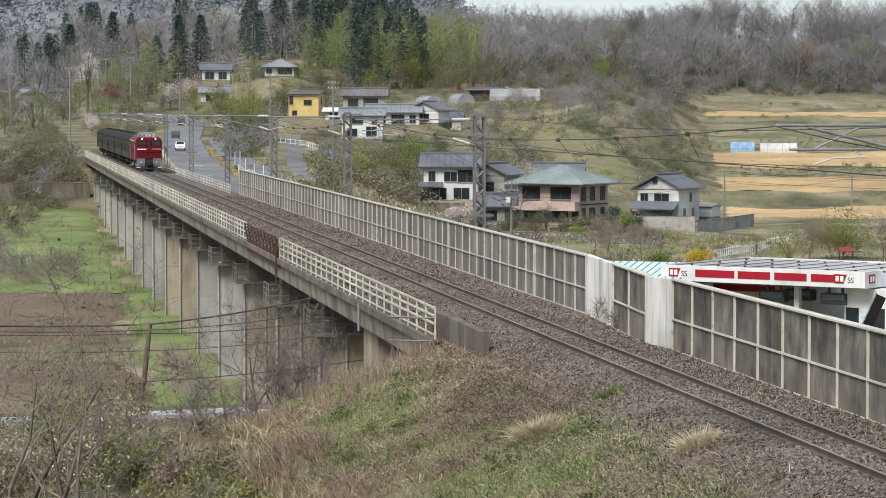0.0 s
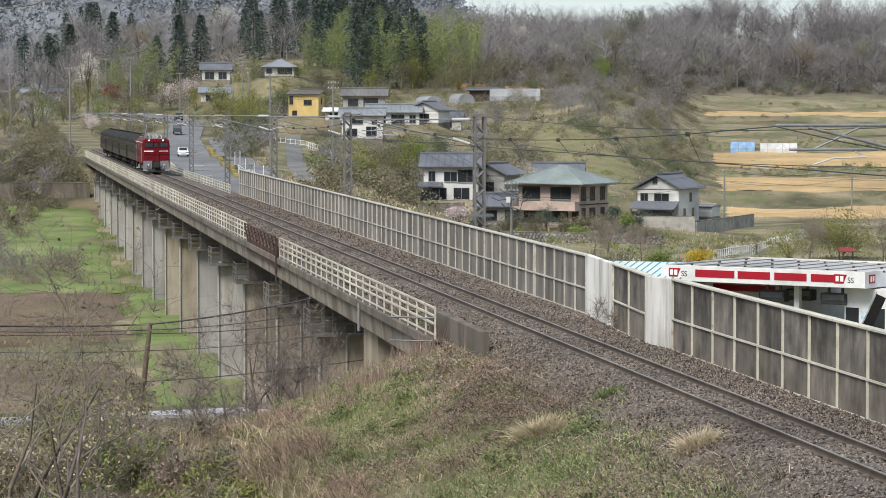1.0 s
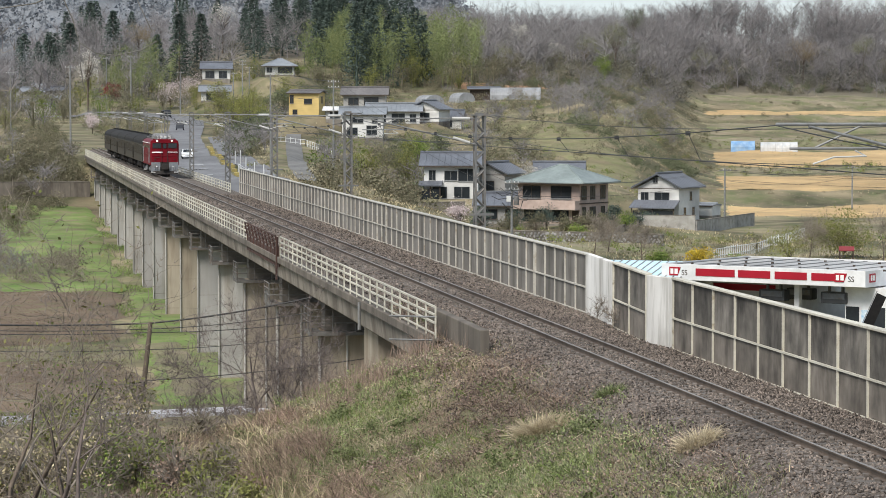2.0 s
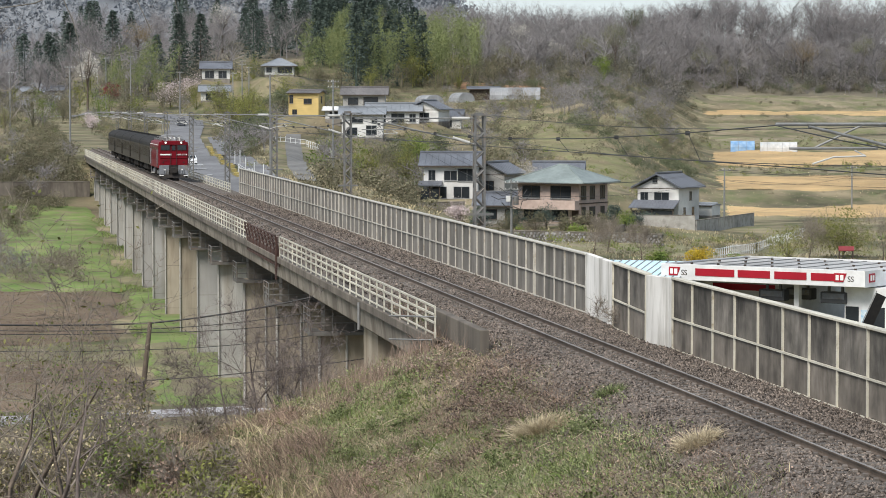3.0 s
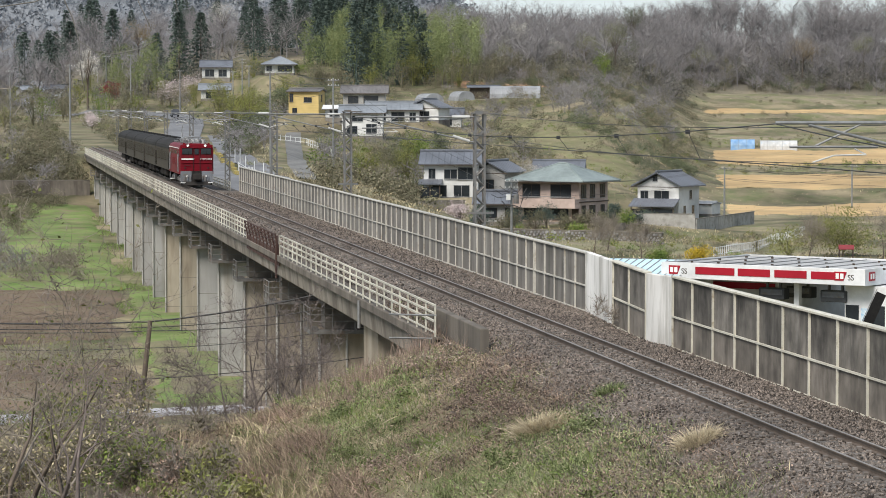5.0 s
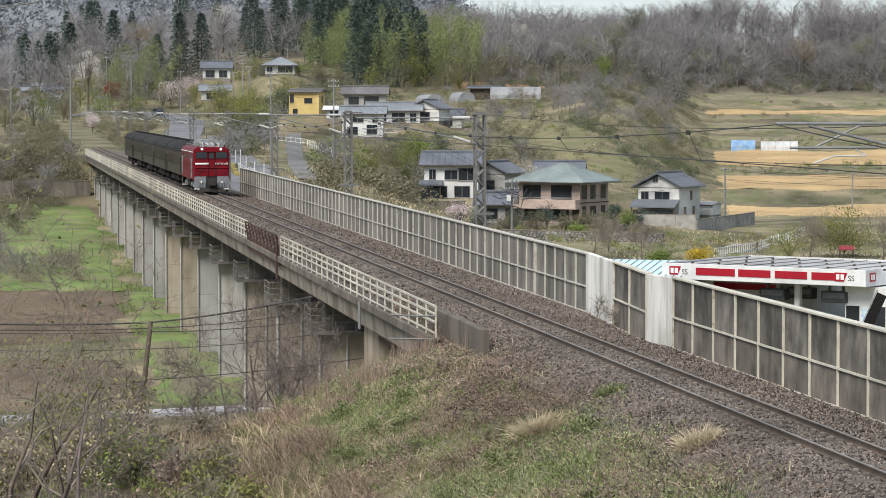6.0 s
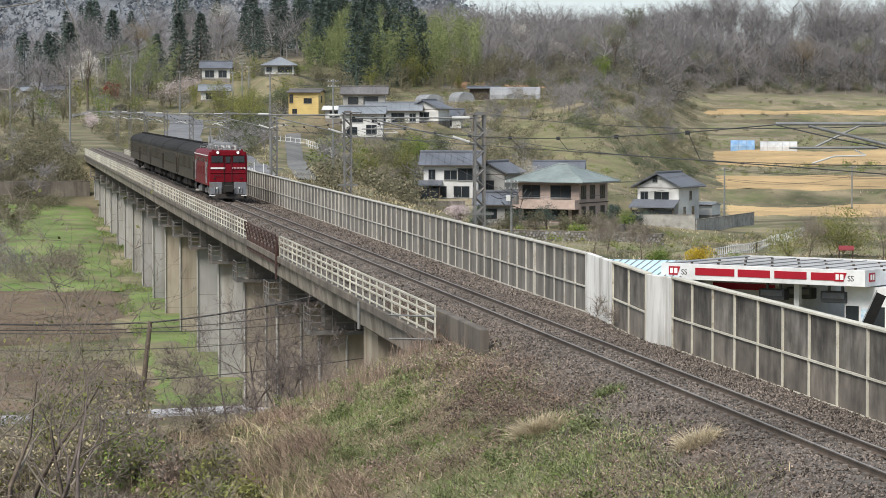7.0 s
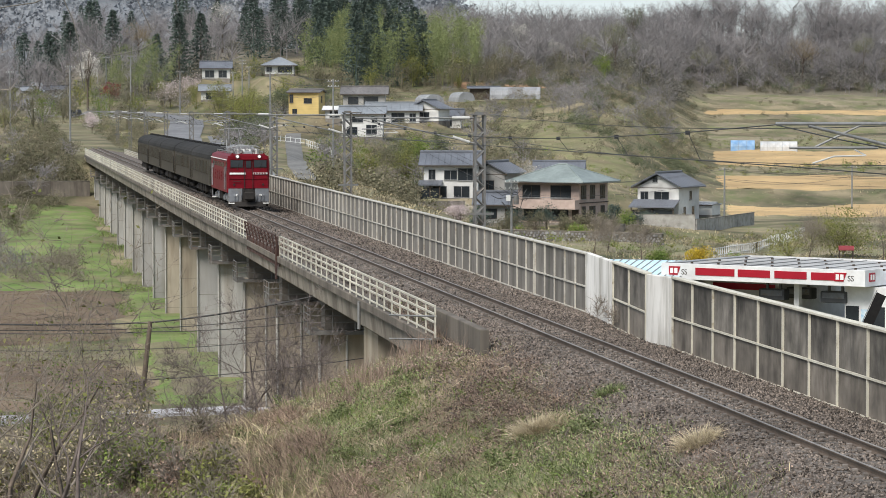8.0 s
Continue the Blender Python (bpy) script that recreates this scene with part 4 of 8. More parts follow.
MASTS = [(55.2, 6.38), (122.6, 6.25), (169.6, 6.25), (215.0, 6.2), (259.0, 6.1), (307.0, 6.0), (353.0, 6.0), (400.0, 6.0), (447.0, 6.0), (494, 6.0)]
for y, top in MASTS:
    lattice_mast(5.2, y, top, min(gz(5.2, y), -0.6))


def wire(pts, r, label, category="wire", sag=0.0, material=None, name="overhead_wire", n=8):
    line = []
    for a, b in zip(pts, pts[1:]):
        a, b = Vector(a), Vector(b)
        for i in range(n):
            t = i / n
            p = a.lerp(b, t)
            p.z -= 4 * sag * t * (1 - t)
            line.append(p)
    line.append(Vector(pts[-1]))
    return tagged(new(name, Build().path(line, r, 4).mesh(name, material or M["wire"])), label, category)


zig = [0.25 * (1 if i % 2 else -1) for i in range(len(MASTS))]
contact = wire([(0, 20, 5.32)] + [(z, y, t - 1.0) for z, (y, t) in zip(zig, MASTS)], 0.011, "dark copper contact wire above the track")
messenger = wire([(-0.45, 20, 6.1)] + [(-0.45, y, t - 0.14) for y, t in MASTS], 0.012, "dark messenger wire above the track", sag=0.55)
wire([(5.9, 20, 6.3)] + [(5.9, y, t) for y, t in MASTS], 0.011, "dark feeder wire on the masts", sag=0.4)
wire([(5.9, 20, 5.5)] + [(5.6, y, t - 1.0) for y, t in MASTS], 0.010, "dark feeder wire on the masts", sag=0.4)
for (y0, t0), (y1, t1) in zip(MASTS[:5], MASTS[1:6]):
    for k in range(1, 9):
        t = k / 9
        y, zt = y0 + (y1 - y0) * t, t0 + (t1 - t0) * t - 0.14 - 2.2 * t * (1 - t)
        tagged(new("dropper", Build().tube((-0.4, y, zt), (-0.1, y, t0 + (t1 - t0) * t - 1.0), 0.008, n=4).box(-0.46, -0.36, y - 0.05, y + 0.05, zt - 0.05, zt + 0.05).mesh("dropper", M["wire"])),
               "thin dropper with clamp between catenary wires", "dropper", group="catenary droppers")


def utility_pole(x, y, h, label="grey concrete utility pole with crossarms", arms=1, base=None, r=0.17, lean=(0, 0), wood=False, gear=False):
    z = gz(x, y) if base is None else base
    p = thing("utility_pole", label, "utility pole", group="utility poles")
    part("shaft", Build().tube((x, y, z - 0.5), (x + lean[0], y + lean[1], z + h), r, r * 0.65, 10), M["bark"] if wood else M["galv"], p)
    for k in range(arms):
        zz = z + h - 0.4 - 0.8 * k
        a = part("crossarm", Build().box(x - 0.9, x + 0.9, y - 0.22, y - 0.13, zz, zz + 0.09), M["galv"], p)
        for dx in (-0.75, -0.3, 0.3, 0.75):
            part("insulator", Build().tube((x + dx, y - 0.17, zz + 0.09), (x + dx, y - 0.17, zz + 0.27), 0.06, 0.04, 6), M["ceramic"], a)
    if gear:
        part("transformer", Build().tube((x + 0.5, y - 0.3, z + h - 3.0), (x + 0.5, y - 0.3, z + h - 2.0), 0.33, 0.33, 12).tube((x + 0.5, y - 0.3, z + h - 2.0), (x + 0.5, y - 0.3, z + h - 1.85), 0.33, 0.1, 12), M["mast"], p)
        part("junction_box", Build().box(x - 0.7, x - 0.2, y - 0.45, y - 0.1, z + h - 2.6, z + h - 1.9, bev=0.03), M["trim"], p)
        part("cable_loop", Build().path([(x - 1.2, y - 0.2, z + h - 2.7), (x - 0.6, y - 0.4, z + h - 3.4), (x + 0.2, y - 0.4, z + h - 3.2), (x + 1.0, y - 0.3, z + h - 3.5), (x + 1.3, y - 0.2, z + h - 2.5)], 0.07, 6), M["wire"], p)
        for k, q in enumerate((0.7, 1.2, 1.7)):
            part("cable_loop", Build().path([(x - q - 0.8, y - 0.3, z + h - 0.9 - 0.5 * k), (x - q, y - 0.4, z + h - 1.5 - 0.4 * k), (x - 0.2, y - 0.4, z + h - 1.1 - 0.5 * k), (x + q, y - 0.4, z + h - 1.7 - 0.4 * k), (x + q + 0.6, y - 0.3, z + h - 0.8 - 0.4 * k)], 0.045, 6), M["wire"], p)
    return (x, y, z + h)


tr = utility_pole(44.6, 324, 7.8, "concrete utility pole with transformer and cable loops", 2, gear=True)
u1 = utility_pole(88.1, 388, 8.6)
u2 = utility_pole(127.7, 452, 7.6)
u3 = utility_pole(13.2, 299, 10.3 - gz(13.2, 299), "tall slender concrete pole beside the railway", 0, r=0.11)
u4 = utility_pole(34.5, 417, 10.9 - gz(34.5, 417), arms=2)
utility_pole(-13.2, 567, 14.0 - gz(-13.2, 567), arms=1)
utility_pole(-4.2, 454, 13.5 - gz(-4.2, 454), arms=1)
utility_pole(11.7, 706, 19.5 - gz(11.7, 706), arms=1)
u5 = utility_pole(14.9, 644, 18.7 - gz(14.9, 644), "slender pale pole under trees", 1)
u6 = utility_pole(27.5, 662, 15.4 - gz(27.5, 662), arms=1)
u7 = utility_pole(44.9, 690, 18.6 - gz(44.9, 690), arms=2)
utility_pole(46.8, 692, 17 - gz(46.8, 692), arms=1)
utility_pole(42.5, 689, 15.5 - gz(42.5, 689), arms=1)
for a, b in ((tr, u1), (u1, u2), (u4, tr), (u3, u4), (u5, u6), (u6, u7), (u4, u7)):
    for dx, dz in ((-0.6, 0), (0.6, 0), (0, -1.6)):
        wire([(a[0] + dx, a[1], a[2] + dz - 0.2), (b[0] + dx, b[1], b[2] + dz - 0.2)], 0.02, "dark overhead power line", sag=1.0, name="power_line")
for zo, r in ((0, 0.022), (-0.25, 0.022), (-1.4, 0.02)):
    wire([(u2[0], u2[1], u2[2] + zo - 0.3), (175, 455, -1.5 + zo)], r, "dark overhead power line", sag=0.8, name="power_line")
    wire([(u1[0], u1[1], u1[2] + zo - 0.3), (150, 330, -1.0 + zo)], r, "dark overhead power line", sag=1.4, name="power_line")
# leaning timber post with cables under the viaduct
utility_pole(-10.5, 120, 5.9, "leaning weathered timber pole below the viaduct", 0, base=-8.6, r=0.15, lean=(0.72, 0), wood=True)
for z0, z1, r in ((-2.75, -1.55, 0.035), (-3.0, -2.2, 0.018), (-3.15, -2.6, 0.018), (-3.9, -3.2, 0.015)):
    wire([(-20, 121, z0 + 0.1), (-9.8, 120, z0), (-2.9, 118, z1)], r, "black cable strung to a timber pole", sag=0.12, name="cable")
wire([(-12.5, 121, -5.4), (-9.9, 120, -5.25), (1.2, 118.5, -4.05)], 0.02, "black cable strung to a timber pole", sag=0.15, name="cable")


# ---------------------------------------------------------------- houses
M.update({
    "tile_grey": mat("grey_roof_tiles", (0.155, 0.165, 0.185), (0.105, 0.112, 0.13), 2.5, 0.45, 0.5, 6, stretch=(3, 1, 1), lscale=0.2, spec=0.5),
    "tile_pale": mat("pale_metal_roof", (0.255, 0.27, 0.29), (0.195, 0.21, 0.225), 1.5, 0.45, 0.2, 4, spec=0.5),
    "tile_green": mat("grey_green_roof", (0.235, 0.27, 0.255), (0.18, 0.21, 0.20), 1.8, 0.5, 0.4, 5, lscale=0.2, spec=0.5),
    "tile_brown": mat("brown_grey_roof", (0.17, 0.16, 0.155), (0.12, 0.112, 0.11), 2, 0.55, 0.4, 6),
    "wall_white": mat("white_render", (0.62, 0.61, 0.585), (0.54, 0.53, 0.505), 0.9, 0.85, stain=(0.52, 0.50, 0.46), sscale=0.5, smat=0.66),
    "wall_pink": mat("pinkish_tile_cladding", (0.47, 0.365, 0.31), (0.40, 0.305, 0.255), 1.5, 0.8, lscale=0.3),
    "wall_yellow": mat("yellow_siding", (0.58, 0.43, 0.17), (0.52, 0.38, 0.15), 1.2, 0.7, stretch=(0.2, 0.2, 4)),
    "wall_grey": mat("grey_siding", (0.36, 0.35, 0.33), (0.29, 0.28, 0.265), 1.2, 0.8),
    "timber": mat("dark_timber", (0.075, 0.055, 0.042), (0.05, 0.038, 0.03), 4, 0.8),
    "film": mat("greenhouse_film", (0.31, 0.315, 0.32), (0.23, 0.235, 0.24), 1.2, 0.5, stretch=(3, 1, 0.3)),
    "blue_sheet": mat("blue_tarpaulin", (0.16, 0.33, 0.58), (0.36, 0.50, 0.66), 0.8, 0.6),
    "steel_blue": mat("blue_steel_sheet", (0.5, 0.66, 0.72), (0.42, 0.58, 0.64), 1.5, 0.5),
    "hanger": mat("dark_grey_enamel", (0.075, 0.078, 0.082), (0.055, 0.057, 0.06), 2, 0.5),
    "red_sign": mat("red_sign_panel", (0.36, 0.012, 0.026), (0.31, 0.01, 0.022), 1, 0.45, large=0.08),
})


def house(x, y, rot, w, d, h, roof, pitch, wall, roofm, label, z=None, over=0.7, ridge="x", windows=(), doors=(), lean=None, gable_wall=None, name="house"):
    """A house with its front at -y before it is turned; windows: (face, along, low, width, height)."""
    z = gz(x, y) if z is None else z
    ho = thing(name, label, "house", pose(x, y, z, 0, 0, rot), group="village houses")
    wl_ = part("wall", Build().box(-w / 2, w / 2, -d / 2, d / 2, -1.2, h), wall, ho)
    part("plinth", Build().box(-w / 2 - 0.03, w / 2 + 0.03, -d / 2 - 0.03, d / 2 + 0.03, -1.2, 0.3), M["concrete"], ho)
    W, D = w / 2 + over, d / 2 + over
    e = h - 0.05
    t = 0.16
    if roof == "hip":
        rise = min(W, D) * pitch
        if w >= d:
            a, b2 = (-(W - D), 0), (W - D, 0)
        else:
            a, b2 = (0, -(D - W)), (0, D - W)
        top = [(a[0], a[1], e + rise), (b2[0], b2[1], e + rise)]
        vs = [(-W, -D, e), (W, -D, e), (W, D, e), (-W, D, e)] + top + [(-W, -D, e - t), (W, -D, e - t), (W, D, e - t), (-W, D, e - t)]
        fs = [(0, 1, 5, 4), (1, 2, 5), (2, 3, 4, 5), (3, 0, 4)] if w >= d else [(0, 1, 4), (1, 2, 5, 4), (2, 3, 5), (3, 0, 4, 5)]
        fs += [(6, 7, 8, 9), (0, 1, 7, 6), (1, 2, 8, 7), (2, 3, 9, 8), (3, 0, 6, 9)]
        rf = part("roof", Build().add(vs, fs), roofm, ho)
        rb = Build().tube(Vector(top[0]), Vector(top[1]) + Vector((0.01, 0.01, 0)), 0.16, n=6)
        for c, tp in (((-W, -D, e), 0), ((W, -D, e), 1 if w >= d else 0), ((W, D, e), 1), ((-W, D, e), 0 if w >= d else 1)):
            rb.tube(c, top[tp], 0.09, 0.12, 5)
        part("ridge_tiles", rb, roofm, rf)
    else:
        rise = (D if ridge == "x" else W) * pitch
        if ridge == "x":
            o = [(-D, e), (0, e + rise), (D, e), (D, e - t), (0, e + rise - t), (-D, e - t)]
            rf = part("roof", Build().extrude(o, -W, W, axis="x"), roofm, ho)
            part("gable", Build().extrude([(-d / 2, h - 0.06), (d / 2, h - 0.06), (0, h - 0.1 + (d / 2) * pitch)], -w / 2, w / 2, axis="x"), gable_wall or wall, ho)
            part("ridge_tiles", Build().box(-W - 0.05, W + 0.05, -0.2, 0.2, e + rise - 0.05, e + rise + 0.26, bev=0.06), roofm, rf)
            n = int(2 * W / 0.9)
            for s in (-1, 1):
                rl = Build()
                for i in range(n + 1):
                    xx = -W + 2 * W * i / n
                    rl.tube((xx, s * D, e + 0.02), (xx, 0, e + rise + 0.02), 0.045, n=4)
                tagged(part("roof_ribbing", rl, roofm, rf), kind="stuff")
        else:
            o = [(-W, e), (0, e + rise), (W, e), (W, e - t), (0, e + rise - t), (-W, e - t)]
            rf = part("roof", Build().extrude(o, -D, D), roofm, ho)
            part("gable", Build().extrude([(-w / 2, h - 0.06), (w / 2, h - 0.06), (0, h - 0.1 + (w / 2) * pitch)], -d / 2, d / 2), gable_wall or wall, ho)
            part("ridge_tiles", Build().box(-0.2, 0.2, -D - 0.05, D + 0.05, e + rise - 0.05, e + rise + 0.26, bev=0.06), roofm, rf)
            n = int(2 * D / 0.9)
            for s in (-1, 1):
                rl = Build()
                for i in range(n + 1):
                    yy = -D + 2 * D * i / n
                    rl.tube((s * W, yy, e + 0.02), (0, yy, e + rise + 0.02), 0.045, n=4)
                tagged(part("roof_ribbing", rl, roofm, rf), kind="stuff")
    part("eaves_gutter", Build().box(-W, W, -D - 0.1, -D, e - t - 0.06, e - t + 0.06), M["timber"], ho)
    turns = {"f": (0, d / 2), "r": (90, w / 2), "l": (-90, w / 2), "b": (180, d / 2)}
    for face, u, zl, ww, hh in windows:
        ang, off = turns[face]
        m = pose(0, 0, 0, 0, 0, ang) @ Matrix.Translation((u, -off, zl))
        f = part("window", Build().box(-ww / 2 - 0.07, ww / 2 + 0.07, -0.06, 0.02, -0.07, 0, None).box(-ww / 2 - 0.07, ww / 2 + 0.07, -0.05, 0.02, hh, hh + 0.06)
                 .box(-ww / 2 - 0.07, -ww / 2, -0.05, 0.02, 0, hh).box(ww / 2, ww / 2 + 0.07, -0.05, 0.02, 0, hh).box(-0.03, 0.03, -0.045, 0.02, 0, hh), M["timber"] if wall is not M["wall_white"] else M["galv"], ho, m=m)
        for s in (-1, 1):
            part("pane", Build().box(min(0.03 * s, s * ww / 2), max(0.03 * s, s * ww / 2), -0.025, -0.005, 0, hh), M["glass"], f)
        part("sill", Build().box(-ww / 2 - 0.1, ww / 2 + 0.1, -0.14, 0.0, -0.13, -0.07), M["galv"], f)
    for face, u, ww, hh in doors:
        ang, off = turns[face]
        dd = part("door", Build().box(-ww / 2, ww / 2, -0.05, 0.02, 0.1, hh, bev=0.01), M["timber"], ho, m=pose(0, 0, 0, 0, 0, ang) @ Matrix.Translation((u, -off, 0)))
        part("handle", Build().tube((ww * 0.35, -0.1, 0.9), (ww * 0.35, -0.1, 1.2), 0.02), M["galv"], dd)
    if lean:
        x0, x1, out, zl, zh, mt = lean
        r = part("porch_roof", Build().extrude([(-d / 2 - out, zl), (-d / 2, zh), (-d / 2, zh - 0.15), (-d / 2 - out, zl - 0.15)], x0, x1, axis="x"), mt, ho)
        n = max(2, int((x1 - x0) / 0.6))
        rl = Build()
        for i in range(n + 1):
            xx = x0 + (x1 - x0) * i / n
            rl.tube((xx, -d / 2 - out, zl + 0.02), (xx, -d / 2, zh + 0.02), 0.045, n=4)
        tagged(part("roof_ribbing", rl, mt, r), kind="stuff")
        for xx in (x0 + 0.3, (x0 + x1) / 2, x1 - 0.3):
            part("porch_post", Build().box(xx - 0.07, xx + 0.07, -d / 2 - out + 0.25, -d / 2 - out + 0.39, -0.6, zl), M["timber"], ho)
        part("porch_screen", Build().box(x0 + 0.4, x1 - 0.4, -d / 2 - out + 0.5, -d / 2 - out + 0.56, 0.2, zl - 0.5), M["glass"], ho, "dark porch glazing")
    return ho


# pink-brown house with the wide grey-green hipped roof
pk = house(59.6, 366, -40, 9.4, 8.2, 5.9, "hip", 0.42, M["wall_pink"], M["tile_green"], "two-storey pink-brown house under a wide grey-green hipped roof", over=1.3,
           windows=[("f", -2.6, 3.7, 2.6, 1.6), ("f", 1.9, 3.7, 3.0, 1.6), ("f", -2.4, 0.6, 2.6, 1.9), ("f", 1.8, 0.7, 2.4, 1.7),
                    ("r", -2.9, 3.6, 1.3, 1.7), ("r", -0.4, 3.6, 1.3, 1.7), ("r", 2.6, 3.6, 1.3, 1.7), ("r", -2.9, 0.9, 1.0, 1.6), ("r", -0.4, 0.9, 1.6, 1.6), ("r", 2.6, 0.9, 1.0, 1.6)], doors=[("f", 4.1, 1.0, 2.1)])
bal = part("balcony", Build().box(-4.7, 4.7, -5.4, -4.2, 2.95, 3.1), M["timber"], pk, "dark balcony with rail")
part("balcony_rail", Build().box(-4.7, 4.7, -5.42, -5.38, 3.72, 3.78), M["galv"], bal)
part("balcony_parapet", Build().box(-4.75, 4.75, -5.44, -5.30, 2.2, 3.45, bev=0.02).box(-4.75, -4.62, -5.30, -4.2, 2.2, 3.45).box(4.62, 4.75, -5.30, -4.2, 2.2, 3.45), M["wall_pink"], bal, "solid pink-brown balcony parapet")
for i in range(9):
    part("baluster", Build().box(-4.7 + i * 1.17, -4.66 + i * 1.17, -5.42, -5.38, 3.45, 3.72), M["galv"], bal)
part("belt_course", Build().box(-4.84, 4.84, -4.24, 4.24, 2.95, 3.08), M["timber"], pk)
house(52.2, 371, -14, 6.5, 6.0, 2.9, "gable", 0.42, M["wall_grey"], M["tile_grey"], "low grey-roofed annex beside a pink-brown house", windows=[("f", -1.5, 0.9, 1.8, 1.3), ("f", 1.5, 0.9, 1.8, 1.3)])
house(72.5, 431, -14, 7.0, 7.0, 4.6, "gable", 0.45, M["wall_white"], M["tile_grey"], "house with a blue-grey gabled roof behind the pink-brown house", windows=[("f", 0, 2.0, 1.8, 1.2)])
# white house with the gable towards the railway
wh = house(87.2, 418, -37, 6.9, 8.2, 5.5, "gable", 0.50, M["wall_white"], M["tile_grey"], "two-storey white house with grey tiled gable roof", ridge="y", over=0.8,
           windows=[("f", -2.3, 3.4, 1.2, 1.25), ("f", 0.6, 3.4, 2.4, 1.25), ("r", 0.6, 3.4, 0.8, 1.3), ("r", -1.8, 1.0, 0.8, 1.3), ("r", 1.6, 1.0, 0.8, 1.3), ("f", -0.5, 6.2, 0.7, 0.7)],
           lean=(-4.0, 3.6, 2.2, 2.4, 3.5, M["tile_grey"]))
house(94.5, 425, -37, 4.6, 3.5, 2.0, "gable", 0.08, M["wall_white"], M["tile_pale"], "small white shed beside a white house", over=0.15, name="shed")
# white house with a lower wing
house(49.5, 397, -13, 7.8, 6.5, 5.2, "gable", 0.45, M["wall_white"], M["tile_grey"], "two-storey white house under a dark grey tiled roof",
      windows=[("f", -2.7, 3.0, 0.9, 1.4), ("f", 0.0, 3.0, 1.8, 1.3), ("f", 2.4, 2.9, 2.6, 1.7), ("f", -1.6, 0.4, 2.0, 1.6), ("f", 1.6, 0.4, 2.2, 1.6)], lean=(-4.6, -1.2, 1.6, 2.3, 2.9, M["tile_grey"]))
house(56.8, 400, -32, 5.0, 7.0, 3.6, "gable", 0.5, M["wall_grey"], M["tile_grey"], "low house with a grey gable roof", ridge="y", windows=[("f", 0, 1.2, 1.6, 1.2)])
# yellow house
ye = house(48.2, 575, -20, 6.4, 5.6, 5.2, "gable", 0.16, M["wall_yellow"], M["tile_brown"], "yellow two-storey house with a shallow dark roof", over=0.45,
           windows=[("f", 0.9, 2.9, 1.6, 0.9), ("f", -1.9, 0.7, 0.9, 0.9), ("f", -2.6, 3.0, 0.7, 1.6), ("l", 0, 3.0, 1.6, 1.6), ("r", 0, 3.0, 0.8, 1.3)])
house(53.4, 568, -12, 3.8, 4, 2.2, "gable", 0.2, M["wall_white"], M["paint_white"], "small white-roofed shed beside the yellow house", name="shed", windows=[("f", 0, 0.6, 2.0, 1.2)])
house(66.5, 620, -10, 9.5, 6.5, 3.0, "gable", 0.42, M["wall_grey"], M["tile_brown"], "old grey farmhouse with a brown-grey gable roof", windows=[("f", -2.5, 0.7, 2.2, 1.5), ("f", 1.5, 0.7, 3.2, 1.6)])
house(64.5, 560, -10, 10.5, 6.0, 2.9, "gable", 0.42, M["wall_white"], M["tile_pale"], "low white farmhouse with a pale grey roof", windows=[("f", -2.8, 0.5, 2.4, 1.8), ("f", 0.9, 0.5, 2.6, 1.8), ("f", 3.9, 0.6, 1.2, 1.6)])
house(72.0, 561, -30, 6.5, 6.5, 2.9, "gable", 0.45, M["wall_white"], M["tile_grey"], "white house with its dark-edged gable to the valley", ridge="y", windows=[("f", 0, 0.7, 2.4, 1.4)])
house(78.0, 575, -12, 6.0, 5, 2.8, "gable", 0.45, M["wall_white"], M["tile_grey"], "small white house under a dark tiled roof", windows=[("f", 0, 0.7, 2.2, 1.3)])
house(55.0, 537, -10, 8.0, 5.5, 4.9, "gable", 0.40, M["wall_white"], M["tile_pale"], "white house below the yellow house", windows=[("f", -2.0, 0.7, 2.0, 1.5), ("f", 1.8, 0.8, 2.0, 1.8), ("f", -1, 3.2, 2.2, 1.0), ("f", 2.4, 3.2, 1.0, 1.0)])
# houses high on the slope
house(55.6, 702, -8, 7.4, 6.5, 2.6, "hip", 0.45, M["wall_white"], M["tile_pale"], "white hilltop house with a pale hipped roof", over=1.0, windows=[("f", -2.6, 0.9, 1.3, 1.2), ("f", 1.4, 0.7, 3.6, 1.5)])
house(39.6, 705, -6, 7.0, 6.0, 3.0, "gable", 0.45, M["wall_white"], M["tile_grey"], "hillside house with a grey roof", windows=[("f", -1.6, 0.6, 2.2, 1.7), ("f", 1.7, 0.6, 2.0, 1.7)])
house(37.6, 684, -6, 6.8, 5.5, 2.6, "gable", 0.42, M["wall_white"], M["tile_pale"], "low hillside house with a pale roof", windows=[("f", -0.8, 0.5, 2.6, 1.5), ("f", 2.2, 0.6, 1.0, 1.3)])
# far village on the valley side
random.seed(4)
for i in range(12):
    x, y = random.uniform(-7, 3), 765 + i * 12
    house(x, y, random.uniform(-40, 30), random.uniform(4, 6.5), 5, random.choice((2.2, 2.6, 4.2)), "gable", 0.42, random.choice((M["wall_white"], M["wall_grey"], M["wall_grey"])), random.choice((M["tile_pale"], M["tile_grey"], M["tile_brown"])),
          "distant village house with a grey roof", windows=[("f", -1.5, 0.8, 1.6, 1.2), ("f", 1.5, 0.8, 1.6, 1.2)])


